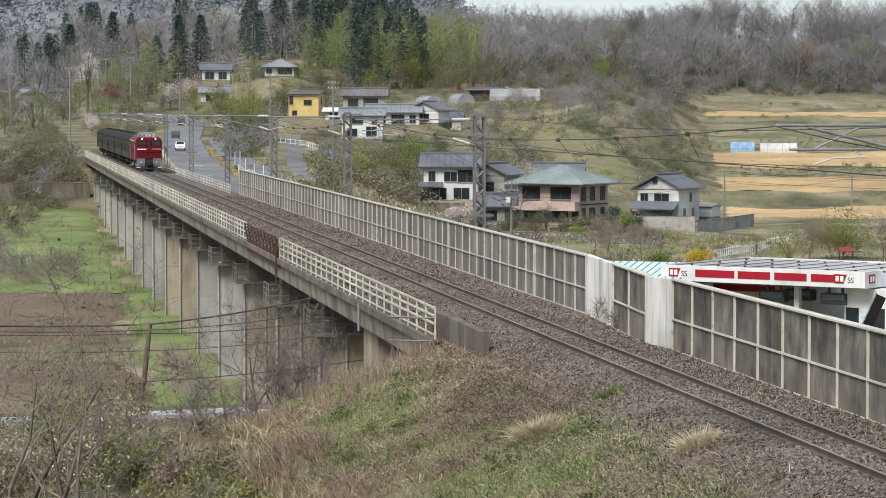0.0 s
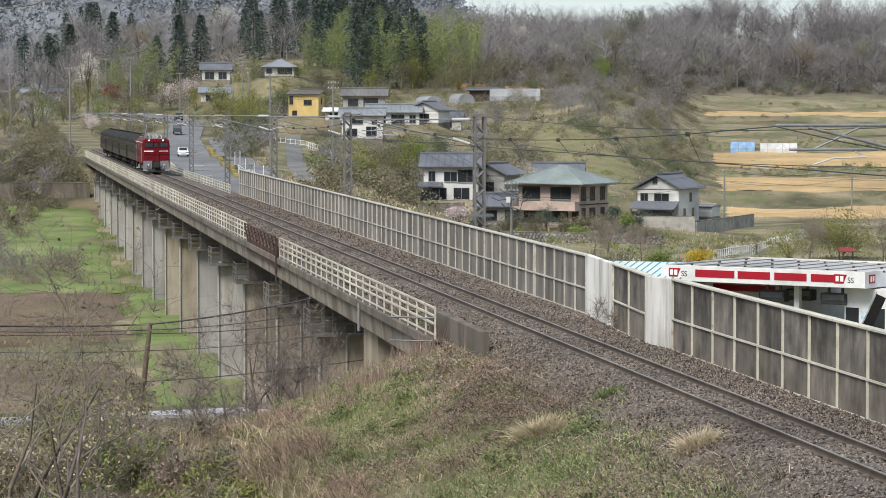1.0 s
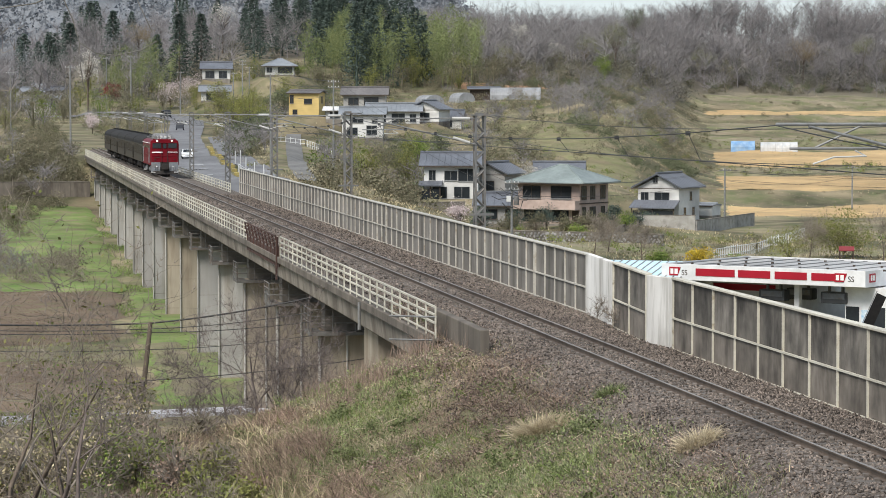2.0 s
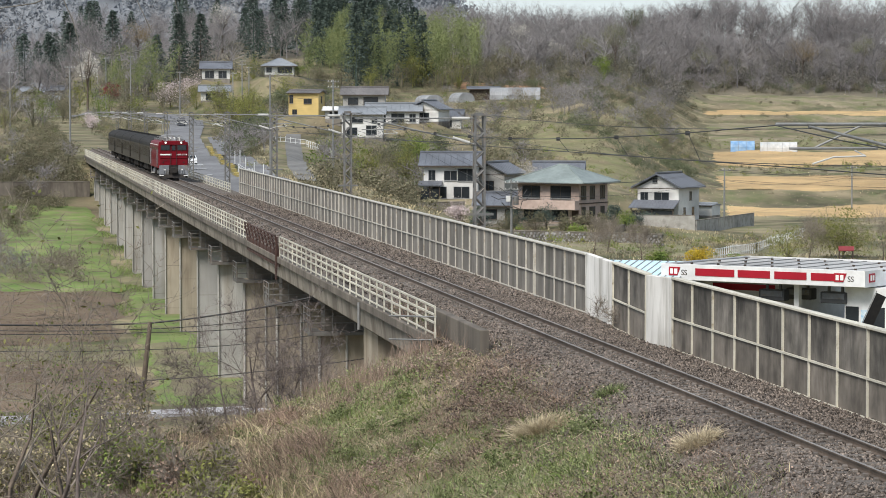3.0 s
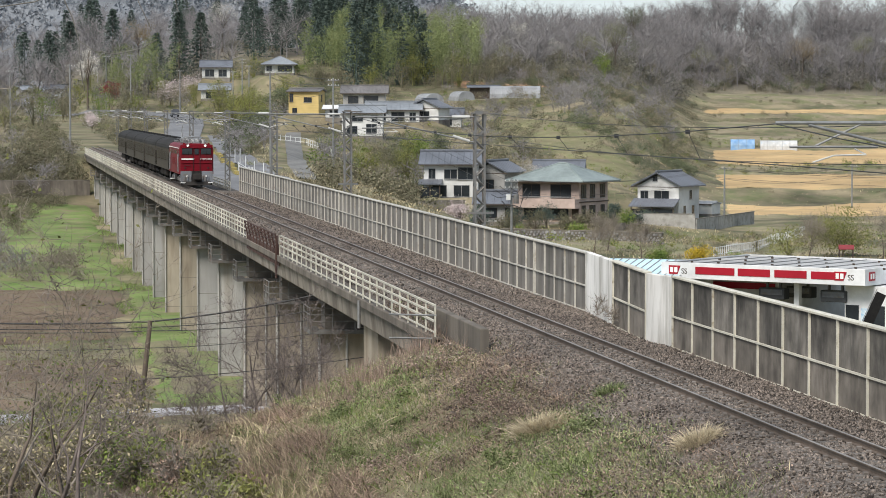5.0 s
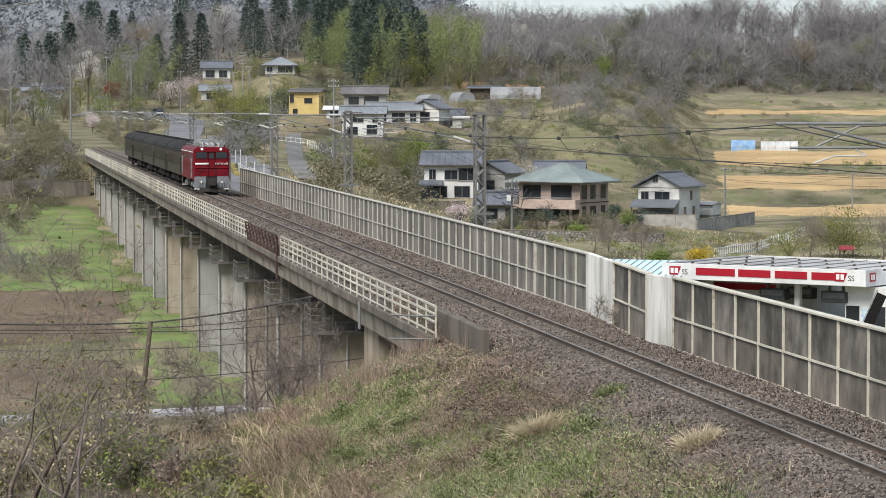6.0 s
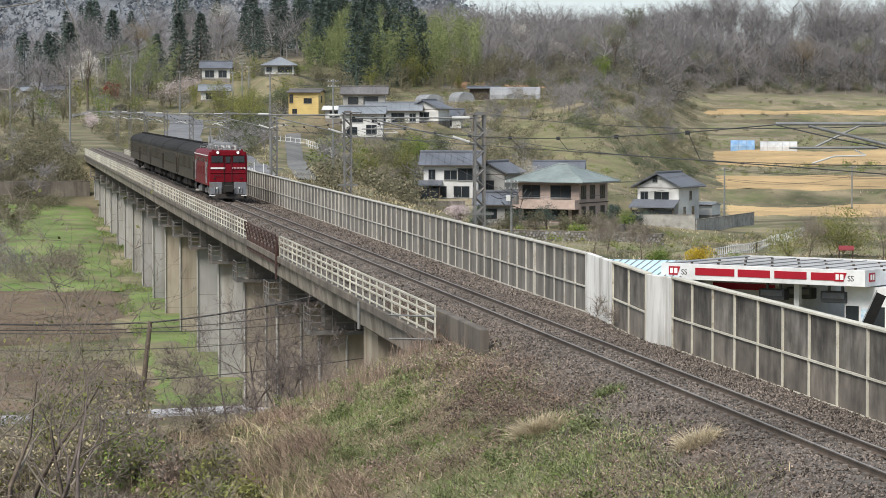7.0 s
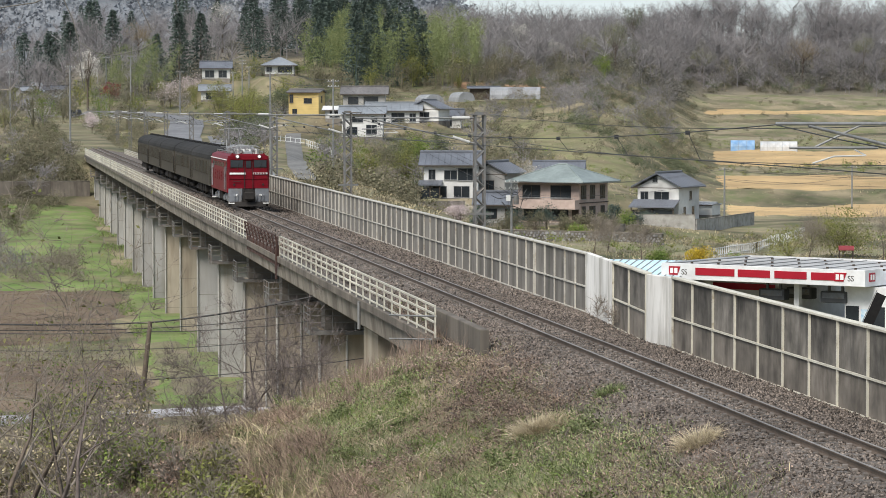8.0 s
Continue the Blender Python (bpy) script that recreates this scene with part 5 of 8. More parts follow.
def tunnel(x, y, rot, w, L, h, material, label, name="greenhouse", ends=M["film"]):
    z = gz(x, y)
    t = thing(name, label, "greenhouse", pose(x, y, z, 0, 0, rot), group="farm tunnels")
    arc = [(w / 2 * math.cos(a), h * math.sin(a) ** 0.7) for a in np.linspace(0, math.pi, 11)]
    n = max(3, int(L / 1.5))
    rings = [[(-L / 2 + L * i / n, px * (1 - 0.012 * (i % 2)), pz - 0.05) for px, pz in arc] + [(-L / 2 + L * i / n, -w / 2, -0.6), (-L / 2 + L * i / n, w / 2, -0.6)] for i in range(n + 1)]
    part("cover", Build().loft(rings), material, t)
    for i in range(0, n + 1, 1):
        xx = -L / 2 + L * i / n
        part("hoop", Build().path([(xx, px * 1.005, pz * 1.01) for px, pz in arc], 0.03, 4), M["galv"], t)
    part("end_door", Build().box(-L / 2 - 0.04, -L / 2 + 0.02, -0.6, 0.6, 0, h * 0.75), ends, t)
    return t


tunnel(111.6, 675, -12, 6.5, 12.5, 3.4, M["film"], "long pale plastic greenhouse tunnel")
tunnel(86.5, 653, -70, 5.0, 5.5, 2.3, M["film"], "short pale plastic greenhouse tunnel with a dark end", ends=M["timber"])
tunnel(97.6, 672, -70, 4.6, 5.0, 2.4, M["film"], "short pale plastic greenhouse tunnel with a dark end", ends=M["timber"])
tunnel(161.8, 645.2, -14, 3.6, 5.8, 2.5, M["blue_sheet"], "low store covered with blue tarpaulin", name="tarp_shelter")
tunnel(169, 639, -14, 3.4, 8.8, 2.4, mat("white_tarpaulin", (0.55, 0.55, 0.54), (0.42, 0.42, 0.41), 1, 0.6, stain=(0.2, 0.35, 0.5), sscale=0.6, smat=0.7), "low store covered with white sheeting", name="tarp_shelter")
house(104.5, 680, -10, 7.0, 5.0, 3.2, "gable", 0.12, M["timber"], M["tile_grey"], "dark timber shed on the hillside", name="shed")


# ---------------------------------------------------------------- filling station below the line
def letters(text, x, z, y, size, parent):
    """Dark lettering standing upright on a front that faces -y."""
    cu = bpy.data.curves.new("lettering", "FONT")
    cu.body, cu.size, cu.extrude = text, size, 0.01
    ob = new("lettering", cu)
    deps = bpy.context.evaluated_depsgraph_get()
    me = bpy.data.meshes.new_from_object(ob.evaluated_get(deps))
    bpy.data.objects.remove(ob)
    me.materials.clear()
    me.materials.append(M["timber"])
    return part("lettering", me, None, parent, "dark lettering", pose(x, y, z, 90, 0, 0))


def station():
    A, B = Vector((31.12, 193.57, -4.6)), Vector((42.68, 182.05, -4.6))
    ang = math.degrees(math.atan2(B.y - A.y, B.x - A.x))
    st = thing("filling_station", "white filling station canopy with red fascia panels", "filling station", pose(A.x, A.y, 0, 0, 0, ang))
    L, D = (B - A).length, 12.5
    zt, zb = -4.6, -5.75
    part("canopy_roof", Build().box(0.1, L - 0.1, 0.1, D - 0.1, zt - 0.4, zt - 0.12), mat("canopy_sheet", (0.42, 0.41, 0.40), (0.34, 0.335, 0.33), 1.2, 0.7, stretch=(1, 0.2, 1), stain=(0.4, 0.38, 0.35), sscale=0.5), st, "weathered pale canopy roof")
    for i in range(9):
        part("roof_rib", Build().box(0.3 + i * (L - 0.6) / 8, 0.36 + i * (L - 0.6) / 8, 0.2, D - 0.2, zt - 0.12, zt - 0.06), M["galv"], st)
    for i in range(8):
        for j in range(3):
            part("roof_bracket", Build().box(1.2 + i * 2.2, 1.36 + i * 2.2, 2.0 + j * 4, 2.12 + j * 4, zt - 0.12, zt + 0.0), M["timber"], st)
    part("soffit", Build().box(0.1, L - 0.1, 0.1, D - 0.1, zb - 0.02, zb + 0.06), M["paint_white"], st)
    fr = part("fascia", Build().box(0, L, -0.1, 0.06, zb, zt, bev=0.02), M["paint_white"], st, "white canopy fascia")
    for x0, x1, y0, y1 in ((0, 0.12, 0.063, D - 0.063), (L - 0.12, L, 0.063, D - 0.063), (0, L, D - 0.06, D)):
        part("fascia", Build().box(x0, x1, y0, y1, zb, zt), M["paint_white"], st, "white canopy fascia")
    for x0, x1 in ((2.85, 6.04), (6.32, 8.9), (9.26, 11.8), (12.15, 14.4)):
        part("red_panel", Build().box(x0, x1, -0.14, -0.1, zb + 0.36, zt - 0.27), M["red_sign"], fr, "red sign panel")
    part("red_panel", Build().box(L, L + 0.04, 3.4, 9.5, zb + 0.36, zt - 0.27), M["red_sign"], fr, "red sign panel")
    for x in (0.66, 13.97):
        part("emblem", Build().add([(x, -0.15, zt - 0.22), (x + 0.95, -0.15, zt - 0.22), (x + 0.7, -0.15, zb + 0.32), (x, -0.15, zb + 0.32), (x, -0.11, zt - 0.22), (x + 0.95, -0.11, zt - 0.22), (x + 0.7, -0.11, zb + 0.32), (x, -0.11, zb + 0.32)],
                                   [(0, 1, 2, 3), (7, 6, 5, 4), (0, 1, 5, 4), (1, 2, 6, 5), (2, 3, 7, 6), (3, 0, 4, 7)]), M["red_sign"], fr, "red emblem with white strokes")
        part("emblem_stroke", Build().box(x + 0.12, x + 0.36, -0.17, -0.15, zb + 0.44, zt - 0.34).box(x + 0.46, x + 0.72, -0.17, -0.15, zb + 0.44, zt - 0.34), M["trim"], fr)
        letters("SS", x + 1.0, zb + 0.36, -0.105, 0.55, fr)
    part("emblem", Build().box(L + 0.001, L + 0.05, 0.5, 1.35, zb + 0.32, zt - 0.22), M["red_sign"], fr, "red emblem with white strokes")
    part("emblem_stroke", Build().box(L + 0.05, L + 0.06, 0.62, 0.84, zb + 0.44, zt - 0.34).box(L + 0.05, L + 0.06, 0.94, 1.2, zb + 0.44, zt - 0.34), M["trim"], fr)
    for x, y in ((3.0, 1.6), (10.2, 1.6), (12.4, 9.5)):
        part("column", Build().box(x - 0.2, x + 0.2, y - 0.2, y + 0.2, -11.2, zb, bev=0.03), M["paint_white"], st)
    for x, y in ((8.3, 1.6), (9.2, 4.0), (13.2, 1.6), (14.1, 4.0), (15.8, 2.0)):
        hg = part("hose_hanger", Build().box(x - 1.0, x + 1.0, y - 0.4, y + 0.4, zb - 1.3, zb - 0.5, bev=0.05), M["hanger"], st, "grey overhead hose hanger")
        part("hanger_strut", Build().box(x - 0.6, x - 0.45, y - 0.1, y + 0.1, zb - 0.6, zb).box(x + 0.45, x + 0.6, y - 0.1, y + 0.1, zb - 0.6, zb), M["mast"], hg)
        part("face_plate", Build().box(x - 0.85, x + 0.85, y - 0.43, y - 0.402, zb - 0.98, zb - 0.6), M["plate_grey"], hg)
    bd = part("shop", Build().box(0.8, 7.8, 3.4, D + 4, -11.2, zb - 0.1), M["paint_white"], st, "white shop building")
    part("shop_band", Build().box(2.2, 7.4, 3.34, 3.4, zb - 0.8, zb - 0.35), M["red_sign"], bd)
    part("shop_window", Build().box(4.5, 6.5, 3.35, 3.4, -10.0, -8.4), M["glass"], bd)
    # flat black sheet painted in for the bay's shaded depth
    part("service_bay", Build().box(10.2, 13.2, D - 2.2, D - 2.1, -11.2, zb - 0.6), M["black"], st, "black sheet for the shaded open service bay")
    w2 = part("annex_wall", Build().box(14.0, 22.0, 1.4, D + 2, -11.2, zb - 0.1), M["paint_white"], st, "white annex wall")
    for x in (14.6, 16.6, 18.8):
        part("annex_window", Build().box(x - 0.5, x + 0.5, 1.34, 1.40, -8.6, -7.2), M["glass"], w2)
    part("poster", Build().box(15.3, 16.1, 1.34, 1.40, -8.9, -7.4), mat("poster_print", (0.2, 0.42, 0.62), (0.8, 0.8, 0.75), 3, 0.6), w2, "coloured poster")
    return st


station()
rb_ = thing("lean_to_roof", "pale blue ribbed sheet roof of a low outbuilding", "outbuilding", pose(28.6, 196.5, -5.45, 0, 0, -30))
part("roof_sheet", Build().extrude([(-3.5, -0.35), (3.5, 0.75), (3.5, 0.65), (-3.5, -0.45)], -3.2, 5.2, axis="x"), M["steel_blue"], rb_)
for i in range(15):
    part("sheet_rib", Build().tube((-3.2 + i * 0.6, -3.5, -0.33), (-3.2 + i * 0.6, 3.5, 0.77), 0.05, n=4), M["galv"], rb_)
part("wall", Build().box(-2.9, 4.9, -3.1, 3.2, -5.2, -0.42), M["wall_grey"], rb_)


# ---------------------------------------------------------------- walls, fences, kerbs
def run_wall(name, a, b, h, material, label, th=0.3, drop=1.0, category="wall", stones=False):
    a, b = Vector((*a, 0)), Vector((*b, 0))
    n = max(2, int((b - a).length / 2.5))
    w = thing(name, label, category, kind="structure")
    d = (b - a) / n
    ang = math.atan2(d.y, d.x)
    zs = [gz(*(a + d * i)[:2]) for i in range(n + 1)]
    z = sum(zs) / len(zs)
    for i in range(n):
        m = Matrix.Translation(a + d * i) @ Matrix.Rotation(ang, 4, "Z")
        part("wall_panel", Build().box(0, d.length - 0.02, -th / 2, th / 2, z - drop - 1.5, z + h, bev=0.02), material, w, m=m)
    part("coping", Build().box(0, (b - a).length, -th / 2 - 0.04, th / 2 + 0.04, z + h + 0.003, z + h + 0.09), M["concrete"], w, m=Matrix.Translation(a) @ Matrix.Rotation(ang, 4, "Z"))
    if stones:
        rr = random.Random(3)
        T = (b - a).length
        shapes = []
        for k in range(6):
            pts = [(0.19 * math.cos(t) * rr.uniform(0.8, 1.15), 0.16 * math.sin(t) * rr.uniform(0.8, 1.15)) for t in np.linspace(0, 2 * math.pi, 7)[:-1]]
            shapes.append(Build().loft([[(px, -th / 2 + 0.02, pz) for px, pz in pts], [(px * 0.75, -th / 2 - 0.09, pz * 0.75) for px, pz in pts]]).mesh("stone", M["cobble"]))
        rows = 5
        cols = min(58, int(T / 0.42))
        for r in range(rows):
            for c in range(cols):
                part("stone", shapes[rr.randrange(6)], None, w, m=Matrix.Translation(a) @ Matrix.Rotation(ang, 4, "Z") @ Matrix.Translation(((c + 0.5 * (r % 2) + rr.uniform(-0.3, 0.3)) * T / cols + 0.2, 0, z + h - 0.25 - r * 0.33 + rr.uniform(-0.09, 0.09))) @ Matrix.Rotation(rr.uniform(0, 6.28), 4, "Y") @ Matrix.Scale(rr.uniform(0.75, 1.3), 4))
    return w


M["cobble"] = mat("cobble_stone", (0.29, 0.28, 0.265), (0.21, 0.203, 0.195), 3, 0.85, rand=0.3)
run_wall("retaining_wall_1", (41.4, 338.5), (62.5, 321.0), 1.35, M["soffit"], "cobblestone retaining wall below the pink-brown house", drop=1.5, stones=True)
run_wall("retaining_wall_2", (62, 345), (75.5, 383.5), 0.9, M["concrete"], "grey concrete garden wall", th=0.25)
M["block"] = mat("block_wall", (0.40, 0.385, 0.35), (0.31, 0.295, 0.265), 1.4, 0.9, 0.3, 10, lscale=0.25, stain=(0.22, 0.205, 0.18), sscale=0.8)
run_wall("retaining_wall_3", (71.5, 374), (79.5, 371.5), 1.7, M["block"], "pale grey block wall in front of a white house", th=0.25)
run_wall("retaining_wall_6", (79.6, 371.6), (95, 397), 1.7, M["block"], "pale grey block wall beside a white house", th=0.25)
run_wall("retaining_wall_4", (36.0, 382), (49.5, 386), 1.3, M["concrete"], "pale concrete garden wall", th=0.25)
run_wall("retaining_wall_5", (-17, 402.5), (-2.8, 403), 2.0, M["fascia"], "old concrete retaining wall at the valley end", th=0.6, drop=2)


def picket(name, line, h, step, label, material, z=None):
    f = thing(name, label, "fence", group="fences")
    k = 0
    for a, b in zip(line, line[1:]):
        L = math.hypot(b[0] - a[0], b[1] - a[1])
        n = max(1, int(L / step))
        for i in range(n + 1):
            x, y = a[0] + (b[0] - a[0]) * i / n, a[1] + (b[1] - a[1]) * i / n
            zz = gz(x, y)
            part("fence_post", Build().box(x - 0.05, x + 0.05, y - 0.05, y + 0.05, zz - 0.3, zz + h), material, f)
        za, zb = gz(*a), gz(*b)
        for q in (0.35, 0.95):
            part("fence_rail", Build().tube((a[0], a[1], za + h * q), (b[0], b[1], zb + h * q), 0.045, n=5), material, f)
    return f


picket("fence", [(63.6, 301.5), (75.2, 325), (90.5, 356)], 1.3, 1.2, "white metal fence beside a pond", M["paint_white"])
picket("fence", [(36, 528), (41.5, 518), (43.8, 497), (41, 470)], 1.2, 1.5, "pale guard fence along a hillside path", M["paint_white"])
picket("fence", [(8.0, 250), (7.6, 300), (7.6, 360), (8.6, 400), (10.5, 450)], 1.1, 3.0, "pale railway boundary fence", M["cream"])
picket("fence", [(16.5, 345), (16.8, 380)], 1.3, 2.2, "white roadside guard rail", M["paint_white"])
PATHM = mat("concrete_path", (0.19, 0.185, 0.175), (0.15, 0.145, 0.135), 1, 0.9)
draped("path_3", [(22.4, 356), (25.0, 356), (28.3, 398), (25.5, 398)], PATHM, "concrete path climbing from the railway", "path", edge=0, lift=0.12)
draped("path_1", [(25.5, 398), (28.3, 398), (40.5, 516), (37.5, 516)], PATHM, "concrete path climbing to the village", "path", edge=0, lift=0.12)
draped("path_2", [(37.5, 516), (40.5, 516), (45.5, 562), (42.5, 562)], PATHM, "concrete path between houses", "path", edge=0, lift=0.12)
strip("side_road", [(x, y) for x, y in ROADLINE if 330 <= y <= 600], 5.3, 9.6, M["asphalt"], "narrow asphalt side road along the verge", "road", 0.2)
# yellow-topped kerb blocks along the road
kb = Build().box(-0.3, 0.3, -1.0, 1.0, -0.4, 0.3, bev=0.08).mesh("kerb_block", M["yellow_kerb"])
for i in range(30):
    y = 336 + i * 5.2
    x = float(np.interp(y, [p[1] for p in ROADLINE], [p[0] for p in ROADLINE])) + 4.5
    tagged(part("kerb_block", kb, None, None, "yellow-painted verge block along the road", Matrix.Translation((x, y, gz(x, y) + 0.14))), category="kerb block", group="road kerb blocks")
for i in range(14):
    y = 440 + i * 9
    x = float(np.interp(y, [p[1] for p in ROADLINE], [p[0] for p in ROADLINE])) - 4.4
    tagged(part("kerb_block", kb, None, None, "yellow-painted verge block along the road", Matrix.Translation((x, y, gz(x, y) + 0.14))), category="kerb block", group="road kerb blocks")
for y in (352, 366, 380, 395, 410, 425):
    x = float(np.interp(y, [p[1] for p in ROADLINE], [p[0] for p in ROADLINE])) + 6.0
    tagged(part("marker_post", Build().tube((x, y, gz(x, y) - 0.3), (x, y, gz(x, y) + 2.2), 0.06, n=6), M["paint_white"], None, "thin white roadside marker post"), category="marker post", group="roadside posts")
sg = thing("road_sign", "round road sign on a thin pole", "road sign", pose(8.4, 405, gz(8.4, 405)))
part("sign_pole", Build().tube((0, 0, -0.3), (0, 0, 2.6), 0.04), M["galv"], sg)
part("sign_disc", Build().tube((0, -0.05, 2.4), (0, -0.02, 2.4), 0.32, 0.32, 16), M["red_sign"], sg)


hut = thing("playground_hut", "small hut with a red pitched roof", "hut", pose(72.6, 281, gz(72.6, 281), 0, 0, -15))
part("hut_roof", Build().extrude([(-0.62, 1.72), (0, 2.12), (0.62, 1.72), (0.62, 1.64), (0, 2.04), (-0.62, 1.64)], -0.8, 0.8, axis="x"), mat("faded_red_roof", (0.24, 0.04, 0.045), (0.19, 0.035, 0.04), 2, 0.7), hut)
for x in (-0.7, 0.7):
    for y in (-0.5, 0.5):
        part("hut_post", Build().box(x - 0.06, x + 0.06, y - 0.06, y + 0.06, -0.3, 1.72), M["timber"], hut)
for i, y in enumerate((478, 561, 652, 694, 745, 795)):
    xa = 0.25 * y - 8
    draped("terrace_bank_%d" % (i + 1), [(xa, y), (xa + 130, y - 4), (xa + 131, y + 8), (xa + 2, y + 12)], M["ground" if i == 0 else "dry"], "grassy bank between terraced fields", "bank", step=2.0, lift=0.1, edge=0.3)


bn = thing("leaning_banner", "black leaning banner panel behind the barrier", "banner", pose(30.9, 144.3, -4.5, 0, 24, -16))
part("banner_cloth", Build().box(-0.28, 0.28, -0.02, 0.02, -2.2, 1.0, bev=0.008), M["black"], bn)
part("banner_pole", Build().tube((-0.32, 0, -7.5), (-0.32, 0, 1.1), 0.025), M["galv"], bn)


# ---------------------------------------------------------------- refuge on the viaduct
rf_ = thing("refuge_screen", "rust-brown steel refuge screen on the viaduct edge", "screen")
for i in range(10):
    y = 131.9 + i * 1.83
    part("upright", Build().path([(-2.95, y, -1.05), (-2.98, y, -0.2), (-3.12, y, 0.45)], 0.045, 5), M["rust"], rf_)
for z, x in ((-0.9, -2.96), (-0.65, -2.965), (-0.4, -2.97), (-0.15, -2.99), (0.1, -3.05), (0.28, -3.09), (0.45, -3.12)):
    part("screen_bar", Build().box(x - 0.02, x + 0.02, 131.9, 148.4, z - 0.035, z + 0.035), M["rust"], rf_)
part("mesh_panel", Build().box(-2.975, -2.96, 131.9, 148.4, -1.05, -0.3), M["rust"], rf_)
part("bracket", Build().tube((-3.08, 131.9, -1.65), (-3.05, 131.9, 0.4), 0.06, n=6), M["rust"], rf_)
dp = thing("downpipe", "grey steel downpipe on the viaduct face", "pipe")
part("pipe", Build().tube((-3.1, 101.2, -1.62), (-3.1, 101.2, -0.6), 0.06, n=8), M["galv"], dp)
bf = thing("barrier_bars", "thin horizontal bars fixed at the viaduct end", "barrier")
part("upper_bar", Build().tube((-4.4, 84.2, 0.18), (-2.9, 84.2, 0.12), 0.03, n=6), M["galv"], bf)
part("lower_bar", Build().tube((-4.4, 84.2, -0.55), (-2.9, 84.2, -0.6), 0.03, n=6), M["galv"], bf)


# ---------------------------------------------------------------- plants
RNG = np.random.default_rng(11)
M.update({
    "leaf_green": leaf_mat("fresh_leaves", (0.13, 0.19, 0.045), (0.19, 0.22, 0.06)),
    # dark needle green, shifted part-way to blue for distance haze
    "leaf_dark": leaf_mat("haze_cooled_needles", (0.062, 0.085, 0.072), (0.09, 0.115, 0.095)),
    "leaf_scrub": leaf_mat("scrub_leaves", (0.135, 0.132, 0.078), (0.19, 0.165, 0.115)),
    "leaf_bamboo": leaf_mat("bamboo_leaves", (0.15, 0.185, 0.08), (0.225, 0.245, 0.105)),
    "leaf_pale": leaf_mat("pale_young_leaves", (0.20, 0.205, 0.115), (0.155, 0.16, 0.09)),
    "leaf_ever": leaf_mat("evergreen_scrub_leaves", (0.095, 0.115, 0.065), (0.14, 0.15, 0.09)),
    "leaf_ochre": leaf_mat("ochre_young_leaves", (0.27, 0.20, 0.11), (0.20, 0.155, 0.09)),
    "leaf_olive": leaf_mat("olive_young_leaves", (0.215, 0.21, 0.07), (0.16, 0.175, 0.055)),
    "blossom": leaf_mat("cherry_blossom", (0.66, 0.56, 0.555), (0.53, 0.445, 0.43)),
    "blossom_white": leaf_mat("white_blossom", (0.56, 0.53, 0.48), (0.42, 0.39, 0.34)),
    "maple": leaf_mat("red_maple_leaves", (0.22, 0.045, 0.045), (0.16, 0.035, 0.035)),
    "forsythia": leaf_mat("yellow_blossom", (0.62, 0.44, 0.04), (0.5, 0.36, 0.05)),
    # twig grey made lighter and cooler to imitate distance haze
    "far_twig": mat("haze_lifted_twigs", (0.26, 0.242, 0.238), (0.172, 0.16, 0.157), 0.08, 0.9, island=0.35, lscale=0.03, large=0.25),
    "grass_green": leaf_mat("green_grass", (0.23, 0.26, 0.125), (0.155, 0.185, 0.08), 0.9, 0.75),
    "grass_valley": leaf_mat("lush_valley_grass", (0.19, 0.26, 0.08), (0.13, 0.19, 0.05), 0.9, 0.6),
    "grass_dry": leaf_mat("dry_grass", (0.46, 0.39, 0.25), (0.27, 0.225, 0.135), 0.9, 0.75),
    "grass_brown": leaf_mat("dead_weeds", (0.32, 0.23, 0.175), (0.18, 0.13, 0.098), 0.9, 0.8),
    "grass_straw": leaf_mat("straw_tuft", (0.62, 0.53, 0.37), (0.47, 0.39, 0.26), 0.9),
})


def cat(parts):
    vs, ts, n = [], [], 0
    for v, t in parts:
        if len(v):
            vs.append(v), ts.append(t + n)
            n += len(v)
    return (np.concatenate(vs), np.concatenate(ts)) if vs else (np.zeros((0, 3)), np.zeros((0, 3), int))


def unit(a):
    return a / np.maximum(np.linalg.norm(a, axis=-1, keepdims=True), 1e-9)


def segs(p0, p1, r0, r1):
    """Three-sided tapered twigs, many at once."""
    p0, p1 = np.asarray(p0, float), np.asarray(p1, float)
    r0, r1 = np.asarray(r0, float), np.asarray(r1, float)
    d = unit(p1 - p0)
    h = np.where(np.abs(d[:, 2:3]) > 0.9, [[1.0, 0, 0]], [[0, 0, 1.0]])
    u = unit(np.cross(d, h))
    w = np.cross(d, u)
    ring = []
    for p, r in ((p0, r0), (p1, r1)):
        for k in range(3):
            a = 2 * math.pi * k / 3
            ring.append(p + r[:, None] * (math.cos(a) * u + math.sin(a) * w))
    v = np.stack(ring, 1).reshape(-1, 3)
    t = np.array([(0, 1, 4), (0, 4, 3), (1, 2, 5), (1, 5, 4), (2, 0, 3), (2, 3, 5)])
    return v, (np.arange(len(p0))[:, None, None] * 6 + t[None]).reshape(-1, 3)


